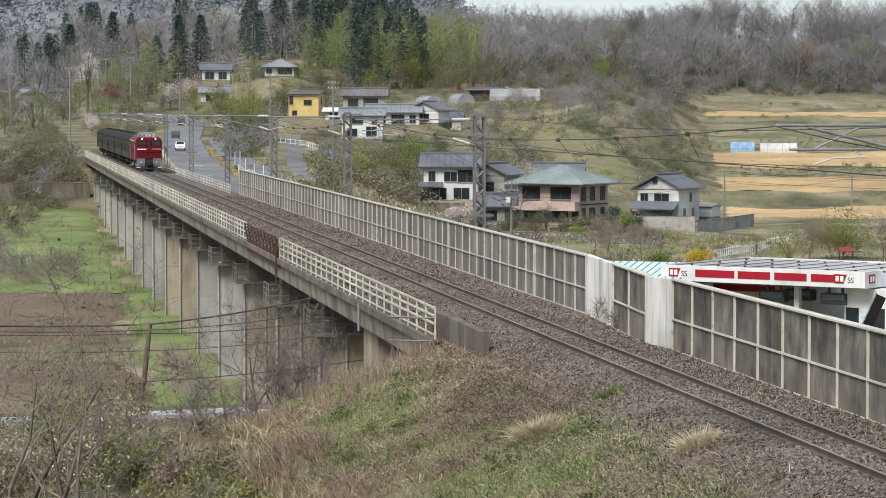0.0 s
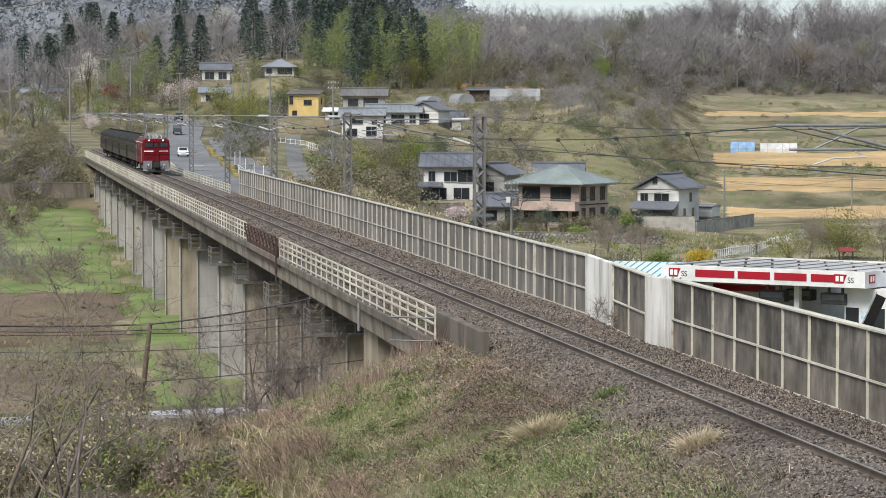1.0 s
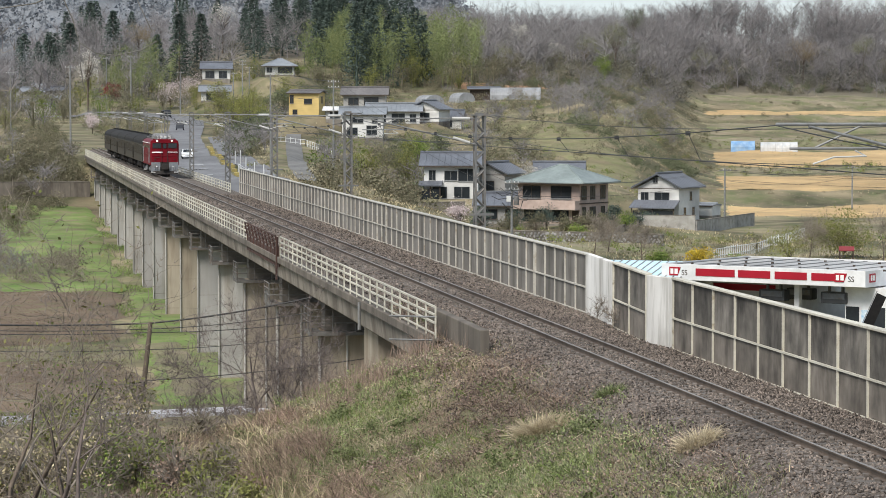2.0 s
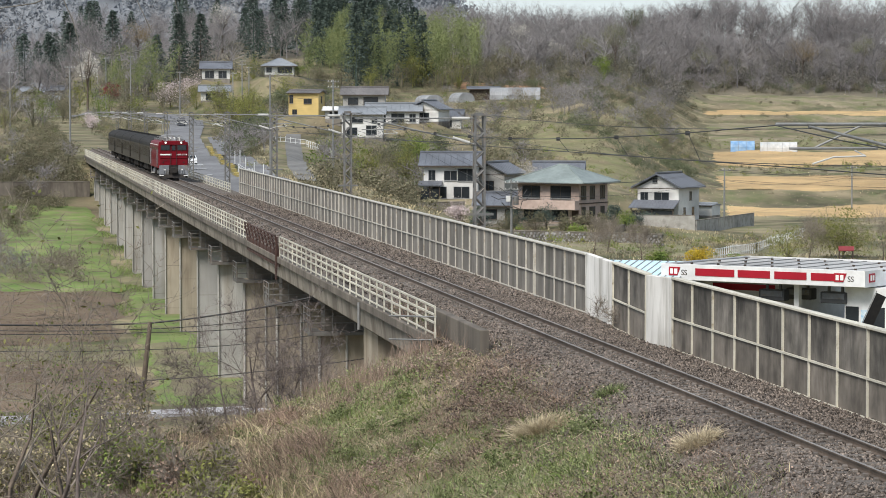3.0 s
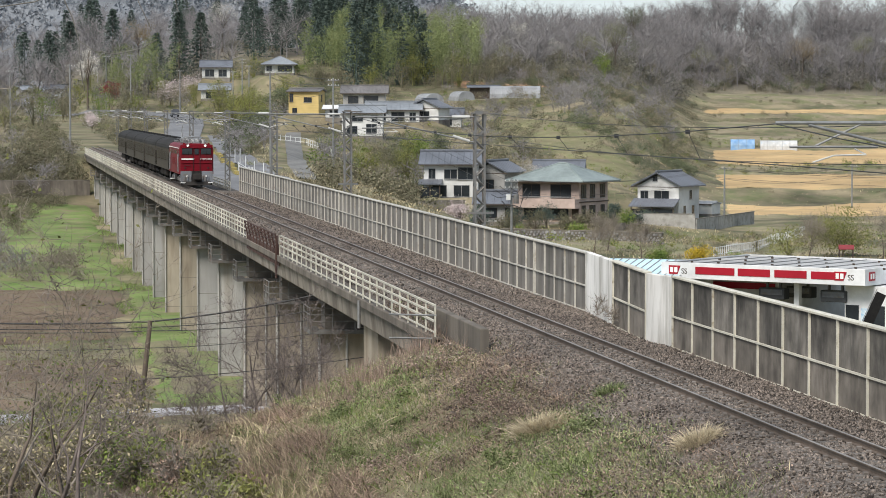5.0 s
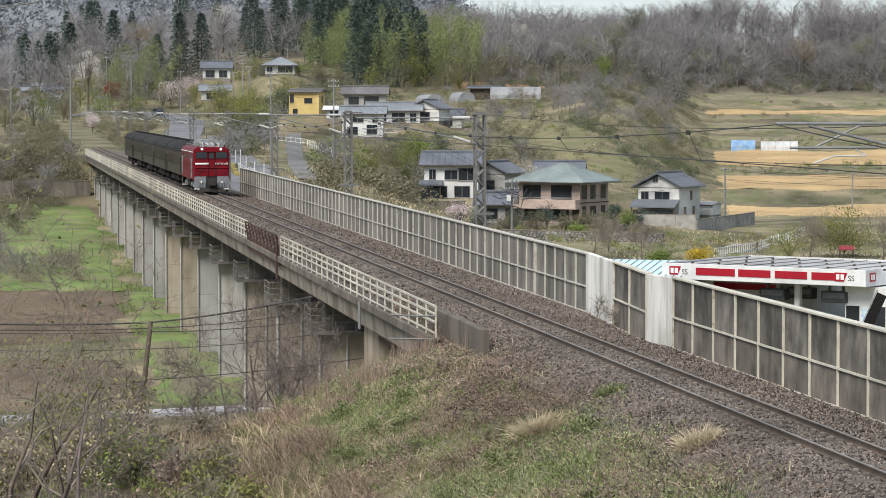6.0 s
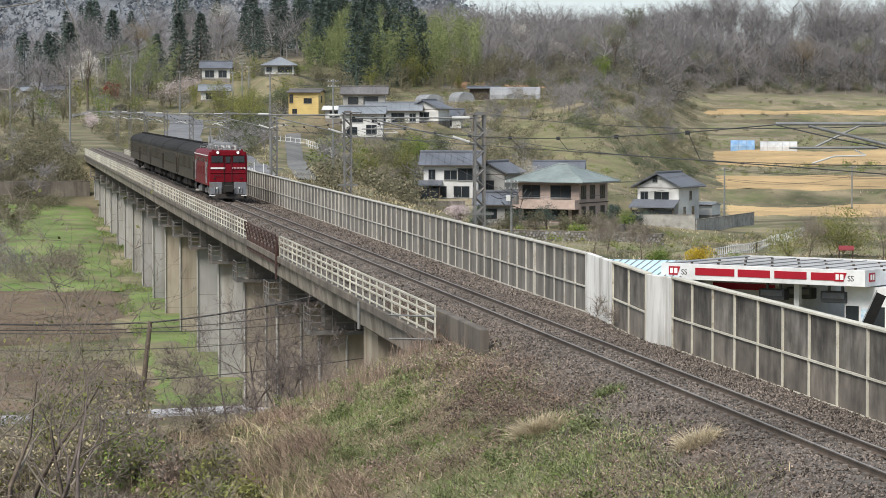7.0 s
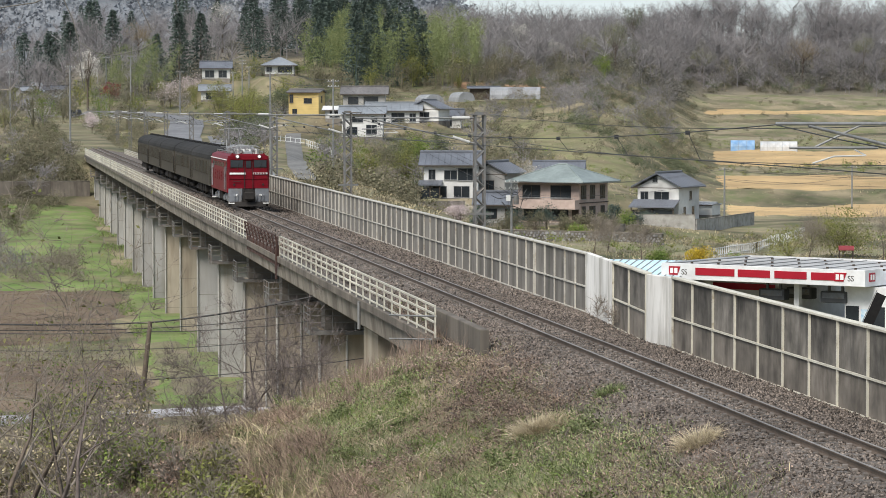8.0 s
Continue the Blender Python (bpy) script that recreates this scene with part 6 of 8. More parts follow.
def slivers(p, d, L, w, bend=None):
    """Thin blades from p along d."""
    side = unit(np.cross(d, RNG.normal(size=d.shape)))
    a, b = p - side * (w / 2)[:, None], p + side * (w / 2)[:, None]
    tip = p + d * L[:, None]
    if bend is None:
        v = np.stack([a, b, tip], 1).reshape(-1, 3)
        return v, np.arange(len(v)).reshape(-1, 3)
    mid = p + d * (L * 0.55)[:, None]
    tip = tip + bend
    m1, m2 = mid - side * (w * 0.4)[:, None], mid + side * (w * 0.4)[:, None]
    v = np.stack([a, b, m1, m2, tip], 1).reshape(-1, 3)
    t = np.array([(0, 1, 3), (0, 3, 2), (2, 3, 4)])
    return v, (np.arange(len(p))[:, None, None] * 5 + t[None]).reshape(-1, 3)


def leaves(p, size, flat=0.0):
    """Small four-cornered leaves turned every way."""
    n = len(p)
    a = unit(RNG.normal(size=(n, 3)) * [1, 1, 1 - flat])
    b = unit(np.cross(a, RNG.normal(size=(n, 3))))
    s = size[:, None]
    v = np.stack([p - a * s, p + b * s * 0.55, p + a * s, p - b * s * 0.55], 1).reshape(-1, 3)
    t = np.array([(0, 1, 2), (0, 2, 3)])
    return v, (np.arange(n)[:, None, None] * 4 + t[None]).reshape(-1, 3)


def ball(n):
    p = unit(RNG.normal(size=(n, 3)))
    return p * (RNG.random((n, 1)) ** 0.45)


def skeleton_of(h, spread, levels=3, kids=5, r=0.12, start=0.25, up=0.5, thin=0.004, n=3, crook=0.14):
    """Trunk, limbs and twigs of a bare tree: lists of ends and radii, and the twig tips."""
    P0, P1, R0, R1 = [], [], [], []
    tips = []

    def grow(p, d, L, rad, lev):
        q = p
        stops = []
        for i in range(n):
            d2 = unit(d + RNG.normal(size=3) * (crook if lev < levels else min(crook, 0.17)) + np.array([0, 0, 0.04]))
            e = q + d2 * L / n
            P0.append(q), P1.append(e), R0.append(rad * (1 - 0.17 * i)), R1.append(rad * (1 - 0.17 * (i + 1)))
            stops.append((e, d2, rad * (1 - 0.17 * (i + 1))))
            q, d = e, d2
        if lev == 0:
            tips.append((q, d))
            return
        m = kids + int(RNG.integers(-1, 2))
        for k in range(m):
            s = (start if lev == levels else 0.25) + (1 - start) * (k + RNG.random()) / m
            i = min(int(s * n), n - 1)
            base = stops[i][0]
            dd = stops[i][1]
            out = unit(np.cross(dd, RNG.normal(size=3)))
            nd = unit(dd * (0.55 + 0.2 * RNG.random()) + out * spread + np.array([0, 0, up * 0.3]))
            grow(base, nd, L * RNG.uniform(0.42, 0.68), max(stops[i][2] * 0.6, thin), lev - 1)
        tips.append((q, d))
    grow(np.zeros(3), np.array([0, 0, 1.0]), h * 0.62, r, levels)
    return np.array(P0), np.array(P1), np.array(R0), np.array(R1), tips


def bare_crown(h, spread=0.75, levels=3, kids=5, r=0.12, twigs=6, tw=0.5, tr=0.012, start=0.25, up=0.5, loose=0.25, thin=0.004, n=3, crook=0.14):
    p0, p1, r0, r1, tips = skeleton_of(h, spread, levels, kids, r, start, up, thin, n, crook)
    wood = segs(p0[:n], p1[:n], r0[:n], r1[:n])
    limbs = [segs(p0[n:], p1[n:], r0[n:], r1[n:])]
    tp = np.repeat(np.array([t[0] for t in tips]), twigs, 0)
    td = np.repeat(np.array([t[1] for t in tips]), twigs, 0)
    td = unit(td + RNG.normal(size=td.shape) * 0.55 + [0, 0, 0.15])
    tp = tp + RNG.normal(size=tp.shape) * tw * loose
    limbs.append(slivers(tp, td, RNG.uniform(0.4, 1.2, len(tp)) * tw, np.full(len(tp), tr * 2)))
    return wood, cat(limbs), np.array([t[0] for t in tips])


def limbs(h, w, count, low):
    """Trunk and spreading limbs inside a leafy crown."""
    c = ball(count) * [w / 2, w / 2, h * (1 - low) / 2] * 0.7 + [0, 0, h * (low + (1 - low) / 2)]
    root = np.repeat([[0.04, 0, h * max(low, 0.12)]], count, 0) + RNG.normal(size=(count, 3)) * [0, 0, h * 0.04]
    return cat([segs(np.array([[0, 0, -0.3]]), np.array([[0.1, 0, h * 0.6]]), [0.022 * h], [0.012 * h]), segs(root, c, np.full(count, 0.008 * h), np.full(count, 0.003 * h))])


def cedar(h, w, n=2200):
    z = RNG.random(n) ** 0.8
    tiers = max(9, int(h * 0.9))
    tier = (np.floor(z * tiers) + 0.8 * RNG.random(n) ** 2) / tiers
    a = RNG.random(n) * 2 * math.pi
    lobe = 0.68 + 0.32 * np.sin(a * 3 + np.floor(z * tiers) * 2.4)
    rad = np.clip(1 - tier, 0, 1) ** 0.62 * w / 2 * RNG.uniform(0.2, 1.0, n) ** 0.6 * lobe
    p = np.stack([rad * np.cos(a), rad * np.sin(a), h * (0.10 + 0.9 * tier) - rad * 0.22], 1)
    d = unit(np.stack([np.cos(a), np.sin(a), RNG.uniform(-0.5, 0.35, n)], 1) + RNG.normal(size=(n, 3)) * 0.35)
    v = slivers(p, d, RNG.uniform(0.5, 1.0, n), RNG.uniform(0.2, 0.42, n))
    wood = segs(np.array([[0, 0, -0.5]]), np.array([[0, 0, h * 0.95]]), [0.02 * h], [0.03])
    return wood, v


def specks(p, size):
    """Small single leaves turned every way."""
    n = len(p)
    a = unit(RNG.normal(size=(n, 3)))
    b = unit(np.cross(a, RNG.normal(size=(n, 3))))
    k = size[:, None]
    v = np.stack([p - a * k, p + a * k * 0.6 + b * k * 0.7, p + a * k * 0.6 - b * k * 0.7], 1).reshape(-1, 3)
    return v, np.arange(n * 3).reshape(-1, 3)


def clump(h, w, n, size, lobes=12, low=0.0):
    """A bushy mass of small leaves, thick on the skin of its lobes, with an uneven outline."""
    c = ball(lobes) * [w / 2, w / 2, h * (1 - low) / 2] * 0.8 + [0, 0, h * (low + (1 - low) / 2)]
    i = RNG.integers(0, lobes, n)
    rad = RNG.uniform(0.12, 0.30, lobes) * w
    p = c[i] + unit(RNG.normal(size=(n, 3))) * (RNG.random((n, 1)) ** 0.4) * rad[i][:, None] * [1, 1, 0.8]
    return specks(p, RNG.uniform(0.5, 1.4, n) * size)


def wood_tree(h, w, n=430, fine=1.0):
    """A bare broad-leaved tree seen from afar: trunk, forking limbs and a haze of fine twigs."""
    top = np.array([RNG.normal() * 0.05 * h, RNG.normal() * 0.05 * h, h * 0.6])
    trunk = segs(np.array([[0, 0, -0.5], [0, 0, h * 0.25]]), np.array([[0, 0, h * 0.25], top]), [0.014 * h, 0.011 * h], [0.011 * h, 0.005 * h])
    m = 22
    a = RNG.random(m) * 6.283
    z0 = h * RNG.uniform(0.22, 0.6, m)
    p0 = np.stack([top[0] * z0 / h, top[1] * z0 / h, z0], 1)
    r = w / 2 * RNG.uniform(0.3, 1.0, m)
    e = np.stack([r * np.cos(a), r * np.sin(a), z0 + h * RNG.uniform(0.12, 0.4, m) * (1.25 - r / w)], 1)
    e[:, 2] = np.minimum(e[:, 2], h * 0.97)
    d = e - p0
    L = np.linalg.norm(d, axis=1)
    limbs = slivers(p0, unit(d), L, np.full(m, 0.013 * h))
    i, t = RNG.integers(0, m, n), RNG.uniform(0.35, 1.05, n)
    q = p0[i] + d[i] * t[:, None] + RNG.normal(size=(n, 3)) * 0.025 * h
    td = unit(RNG.normal(size=(n, 3)) + unit(d[i]) * 0.7 + [0, 0, 0.35])
    return cat([trunk, limbs, slivers(q, td, RNG.uniform(0.05, 0.14, n) * h, RNG.uniform(0.04, 0.085, n) * fine)])


def bamboo(h, n=480):
    a = RNG.random() * 6.28
    t = np.linspace(0, 1, 8)
    arc = np.stack([np.cos(a) * t ** 3 * h * 0.22, np.sin(a) * t ** 3 * h * 0.22, h * t * (1 - 0.06 * t ** 4)], 1)
    wood = segs(arc[:-1], arc[1:], np.linspace(0.06, 0.03, 7), np.linspace(0.055, 0.02, 7))
    k = RNG.uniform(0.38, 1, n)
    p = np.stack([np.interp(k, t, arc[:, j]) for j in range(3)], 1) + RNG.normal(size=(n, 3)) * [0.75, 0.75, 0.4]
    return wood, slivers(p, unit(RNG.normal(size=(n, 3)) + [0, 0, -0.5]), RNG.uniform(0.4, 0.8, n), RNG.uniform(0.08, 0.17, n))


def moved(g, x, y, z, s=1.0, turn=None):
    v, t = g
    a = RNG.random() * 6.283 if turn is None else turn
    c, n = math.cos(a), math.sin(a)
    q = v * s
    return np.stack([q[:, 0] * c - q[:, 1] * n + x, q[:, 0] * n + q[:, 1] * c + y, q[:, 2] + z], 1), t


def plant(name, label, category, x, y, wood, crown, wood_m, crown_m, s=1.0, group="", z=None, extra=None):
    z = gz(x, y) if z is None else z
    th = thing(name, label, category, pose(x, y, z - 0.05, 0, 0, float(RNG.random() * 360)) @ Matrix.Scale(s, 4), group=group)
    part("trunk", raw_mesh("trunk", *wood, wood_m), None, th)
    part("crown", raw_mesh("crown", *crown, crown_m), None, th)
    if extra:
        part("foliage", raw_mesh("foliage", *extra[0], extra[1]), None, th)
    return th


def stuff(name, label, category, pieces, material):
    v, t = cat(pieces)
    return tagged(new(name, raw_mesh(name, v, t, material)), label, category, kind="stuff")


def scatter(n, x0, x1, y0, y1):
    return np.stack([RNG.uniform(x0, x1, n), RNG.uniform(y0, y1, n)], 1)


# the camera's x: plant wedges are set to fit its view
CAMERA_X = -16.4


def fan(n, a0, a1, y0, y1):
    """Places in a wedge of the valley between two bearings from the camera, in degrees from the track, and two
    distances.
    """
    y = np.sqrt(RNG.uniform(y0 * y0, y1 * y1, n))
    a = np.radians(RNG.uniform(a0, a1, n))
    return np.stack([CAMERA_X + y * np.tan(a), y], 1)


# woods on the ridge
bares = [wood_tree(16, RNG.uniform(9, 13), 370) for _ in range(10)]
spots = np.concatenate([fan(200, 9.6, 14.2, 740, 900), fan(60, 7.4, 10.2, 810, 900), fan(330, 13.2, 19.5, 838, 930), fan(90, 9.0, 14.5, 880, 930), fan(40, 5.5, 9.5, 820, 950)])
stuff("bare_woods", "bare grey-brown deciduous woods on the ridge", "woods",
      [moved(bares[i % 10], x, y, gz(x, y) - 0.3, RNG.uniform(0.6, 1.1) * (1.0 + 0.12 * float(smooth(860, 905, y)) + 0.3 * float(smooth(860, 905, y) * smooth(210, 235, x)))) for i, (x, y) in enumerate(spots)], M["far_twig"])
spots = np.concatenate([fan(170, -2, 6.5, 760, 960), fan(190, -2, 7, 960, 1250)])
stuff("bare_woods", "bare brownish woods on the far hillside", "woods",
      [moved(bares[i % 10], x, y, gz(x, y) - 0.3, RNG.uniform(0.6, 1.2)) for i, (x, y) in enumerate(spots)], M["far_twig"])
shade = [clump(6.0, 8.0, 400, 0.2, 13) for _ in range(6)]
spots = np.concatenate([fan(150, 9.6, 14.2, 732, 800), fan(190, 13.3, 19.6, 838, 885), fan(60, -1.5, 5, 730, 830), fan(110, -1.5, 6, 830, 1100), fan(170, 8.5, 19.6, 890, 935)])
stuff("undergrowth", "dense grey-brown undergrowth of the woods", "woods",
      [moved(shade[i % 6], x, y, gz(x, y) - 0.6, RNG.uniform(0.6, 1.35)) for i, (x, y) in enumerate(spots)],
      # brown lightened in the base colour for haze over the woods
      leaf_mat("hazed_undergrowth", (0.185, 0.17, 0.15), (0.125, 0.12, 0.10), 0.06, 0.35))
spots = np.concatenate([fan(26, -0.6, 1.75, 276, 304), fan(8, -0.5, 0.9, 305, 345)])
stuff("valley_brush", "bare brown brush on the valley floor", "scrub",
      [moved(cat([shade[i % 6], wood_tree(6.5, 8, 260, 0.5)]), x, y, gz(x, y) - 0.4, RNG.uniform(0.25, 0.5)) for i, (x, y) in enumerate(spots)], M["twig"])
brush = [clump(3.2, 4.4, 400, 0.12, 11) for _ in range(6)]
spots = np.concatenate([fan(90, 9.5, 14, 690, 800), fan(70, 13.5, 19.5, 828, 850), fan(60, 9.6, 12.2, 620, 690), fan(70, 12.2, 14.1, 600, 690), fan(70, 12.3, 14.2, 540, 640), fan(10, 10.4, 13.4, 490, 590), fan(95, 4.5, 11, 420, 540), fan(10, 9.5, 13.6, 470, 620), fan(40, 13.3, 14.7, 520, 830), fan(90, 5.0, 10, 690, 800), fan(230, -1.0, 6.0, 560, 900), fan(110, 4.0, 10.5, 540, 690)])
PADS = [(p[0], p[1], p[2]) for p in PLOTS]


def clear(x, y, k=1.0):
    if any(math.hypot(x - a, y - b) < r * k for a, b, r in PADS):
        return False
    rx = float(np.interp(y, [p[1] for p in ROADLINE], [p[0] for p in ROADLINE]))
    if 385 < y < 565 and abs(x - (27 + (y - 398) * 0.103)) < 4:
        return False
    return not (abs(x - rx) < 6.5 and y < 800) and not (abs(x) < 4.5 and y < 640)


stuff("scrub", "brownish green scrub on the slopes", "scrub",
      [moved(brush[i % 6], x, y, gz(x, y) - 0.4, RNG.uniform(0.45, 1.15)) for i, (x, y) in enumerate(spots) if clear(x, y)], M["leaf_scrub"])
spots = np.concatenate([fan(210, -0.6, 3.2, 404, 432), np.stack([RNG.uniform(-17, -3.6, 80), RNG.uniform(404.5, 420, 80)], 1), fan(30, -1, 0.6, 380, 430), fan(36, -0.3, 1.3, 386, 402), fan(20, -0.2, 0.75, 338, 386), fan(60, 3.0, 9.0, 430, 560), fan(110, 0.2, 3.3, 436, 600)])
stuff("scrub", "tangled bank scrub at the end of the viaduct", "scrub",
      [moved(brush[i % 6], x, y, gz(x, y) - 0.4, RNG.uniform(0.4, 0.95)) for i, (x, y) in enumerate(spots) if clear(x, y) and not (abs(x) < 4.2)], M["leaf_scrub"])
spots = np.concatenate([fan(46, 12.3, 14.2, 585, 640), fan(18, 13.2, 14.4, 490, 530), fan(64, 9.7, 13.6, 705, 745), fan(90, 13.6, 19.4, 832, 852), np.array([(99.5 + 3.5 * (y - 465) / 105 + RNG.normal() * 0.7, y) for y in np.arange(465, 575, 4.0)])])
stuff("evergreen_scrub", "dense dark evergreen scrub on the slopes", "scrub",
      [moved(brush[i % 6], x, y, gz(x, y) - 0.4, RNG.uniform(0.5, 1.1)) for i, (x, y) in enumerate(spots) if clear(x, y)], M["leaf_ever"])
twiggy = [wood_tree(4.6, 5.5, 260) for _ in range(5)]
spots = np.concatenate([fan(14, -0.5, 2.0, 400, 430), fan(80, 9, 14, 660, 760), fan(90, 14, 19.5, 826, 870), fan(60, 11.5, 14, 560, 680), fan(100, 4, 11, 420, 620), fan(6, -0.6, 1.0, 278, 304), fan(60, -0.5, 4, 600, 800)])
stuff("twiggy_brush", "bare twiggy brush on the slopes", "scrub",
      [moved(twiggy[i % 5], x, y, gz(x, y) - 0.2, RNG.uniform(0.6, 1.4)) for i, (x, y) in enumerate(spots) if clear(x, y)], M["far_twig"])
knob = [clump(1.3, 1.9, 115, 0.075, 5) for _ in range(6)]
for mt, lab, count in (("leaf_green", "low fresh green bushes on the slopes", 190), ("leaf_olive", "low yellowish green bushes on the slopes", 190), ("leaf_scrub", "low brownish bushes on the slopes", 330)):
    spots = np.concatenate([fan(count, 3.6, 14.3, 372, 690), fan(count // 3, -1, 4, 430, 720), fan(count // 4, 10, 19, 290, 360), fan(count // 6, 13.4, 19.4, 560, 575), fan(count // 6, 13.4, 19.4, 650, 662)])
    stuff("low_bushes", lab, "bushes", [moved(knob[i % 6], x, y, gz(x, y) - 0.25, RNG.uniform(0.4, 1.5)) for i, (x, y) in enumerate(spots) if clear(x, y)], M[mt])
spots = np.stack([np.concatenate([RNG.uniform(-10, -3.4, 190), RNG.uniform(3.4, 7.0, 60), RNG.uniform(-7.5, -2.8, 90)]), np.concatenate([RNG.uniform(426, 640, 250), RNG.uniform(404, 420, 90)])], 1)
stuff("bank_scrub", "low brown scrub on the railway bank across the valley", "scrub", [moved(knob[i % 6], x, y, gz(x, y) - 0.25, RNG.uniform(0.5, 1.5)) for i, (x, y) in enumerate(spots)], M["leaf_scrub"])
for mt, lab, spots in (("leaf_ever", "dark evergreen trees between the houses", np.concatenate([fan(9, 7.6, 9.4, 425, 470), fan(6, 8.0, 8.8, 395, 420), fan(8, 5.0, 5.9, 640, 668), fan(8, 4.2, 5.2, 425, 450)])),
                       ("leaf_scrub", "grey-brown brush between the houses", np.concatenate([fan(16, 7.6, 8.5, 372, 400), fan(14, 10.0, 11.2, 440, 500), fan(26, 6.3, 8.8, 300, 368)])),
                       ("leaf_green", "fresh green shrubs below the village", fan(14, 6.2, 7.6, 440, 520))):
    stuff("garden_thicket", lab, "trees", [moved(brush[i % 6], x, y, gz(x, y) - 0.3, RNG.uniform(0.7, 1.5)) for i, (x, y) in enumerate(spots) if clear(x, y)], M[mt])
# bamboo and evergreens
bam = [bamboo(13 + i) for i in range(5)]
spots = np.concatenate([fan(95, 6.9, 9.9, 722, 800), fan(45, 6.3, 10.0, 708, 735), fan(15, 2.3, 3.6, 720, 765)])
spots = np.array([p for p in spots if clear(*p, 1.1)])
stuff("bamboo_grove", "light green bamboo grove on the hillside", "bamboo", [moved(bam[i % 5][1], x, y, gz(x, y), RNG.uniform(0.8, 1.2)) for i, (x, y) in enumerate(spots)], M["leaf_bamboo"])
stuff("bamboo_stems", "pale upright bamboo stems", "bamboo", [moved(bam[i % 5][0], x, y, gz(x, y), RNG.uniform(0.8, 1.2)) for i, (x, y) in enumerate(spots)], M["leaf_bamboo"])
ceds = [cedar(17, 8.5, 1200) for _ in range(5)]
spots = np.concatenate([fan(52, 4.9, 8.6, 800, 900), fan(13, 0.6, 2.2, 930, 1000), fan(14, -1, 5.2, 980, 1200), fan(13, 7.2, 8.9, 712, 770), fan(14, 6.4, 8.2, 760, 830)])
stuff("cedar_woods", "dark green cedar woods", "woods", [moved(cat(ceds[i % 5]), x, y, gz(x, y) - 0.5, RNG.uniform(0.8, 1.3)) for i, (x, y) in enumerate(spots)], M["leaf_dark"])
# far mountain woods, distance haze mixed into their blue-grey colours
firs = [cedar(16, 8, 330)[1] for _ in range(3)]
lump = [clump(11, 11, 175, 0.58, 8) for _ in range(5)]
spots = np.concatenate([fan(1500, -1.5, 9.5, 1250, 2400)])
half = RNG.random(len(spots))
stuff("mountain_woods", "woods on the mountain, coloured blue-grey for haze", "woods", [moved(lump[i % 5], x, y, gz(x, y) - 1.5, RNG.uniform(1.1, 2.2)) for i, (x, y) in enumerate(spots) if half[i] < 0.72],
      mat("hazed_mountain_brush", (0.235, 0.245, 0.26), (0.18, 0.195, 0.212), 0.02, 0.95, island=0.1))
stuff("mountain_conifers", "conifers on the mountain, coloured blue-green for haze", "woods", [moved(firs[i % 3], x, y, gz(x, y) - 1.5, RNG.uniform(0.9, 1.5)) for i, (x, y) in enumerate(spots) if half[i] > 0.84],
      mat("hazed_mountain_needles", (0.14, 0.17, 0.19), (0.115, 0.14, 0.16), 0.05, 0.95, island=0.12))
# mixed young-leaved trees round the village
mixed = [(limbs(8, 6.5, 13, 0.12), clump(8, 6.5, 950, 0.13, 14, 0.12)) for _ in range(6)]
for mt, lab, spots in (("leaf_olive", "olive-green young-leaved trees on the hillside", np.concatenate([fan(14, 7.4, 9.8, 700, 728), fan(22, -1, 5.5, 600, 790), fan(12, 4.5, 7.0, 590, 690)])),
                       ("leaf_scrub", "brownish green trees on the hillside", np.concatenate([fan(26, 5.2, 10.5, 690, 760), fan(46, -1, 5.5, 560, 820), fan(22, 9.6, 14, 690, 760), fan(14, 13.5, 19.5, 840, 880)])),
                       ("leaf_green", "fresh green trees on the hillside", np.concatenate([fan(3, 7, 13, 690, 740), fan(5, 0, 4, 560, 700)]))):
    spots = [p for p in spots if clear(*p, 1.15)]
    stuff("mixed_trees", lab, "trees", [moved(cat(mixed[i % 6]), x, y, gz(x, y) - 0.3, RNG.uniform(0.55, 1.25)) for i, (x, y) in enumerate(spots)], M[mt])
# single trees that stand out
for x, y, h, s in ((20, 860, 19, 1.0), (29.4, 790, 19, 0.9), (36.5, 800, 22, 1.0), (43.2, 806, 19, 1.0), (8, 900, 13, 1.0)):
    w, c = cedar(h, 10.5, 3000)
    plant("cedar_tree", "tall dark green cedar tree behind the village", "tree", x, y, w, c, M["bark"], M["leaf_dark"], s, "cedars")
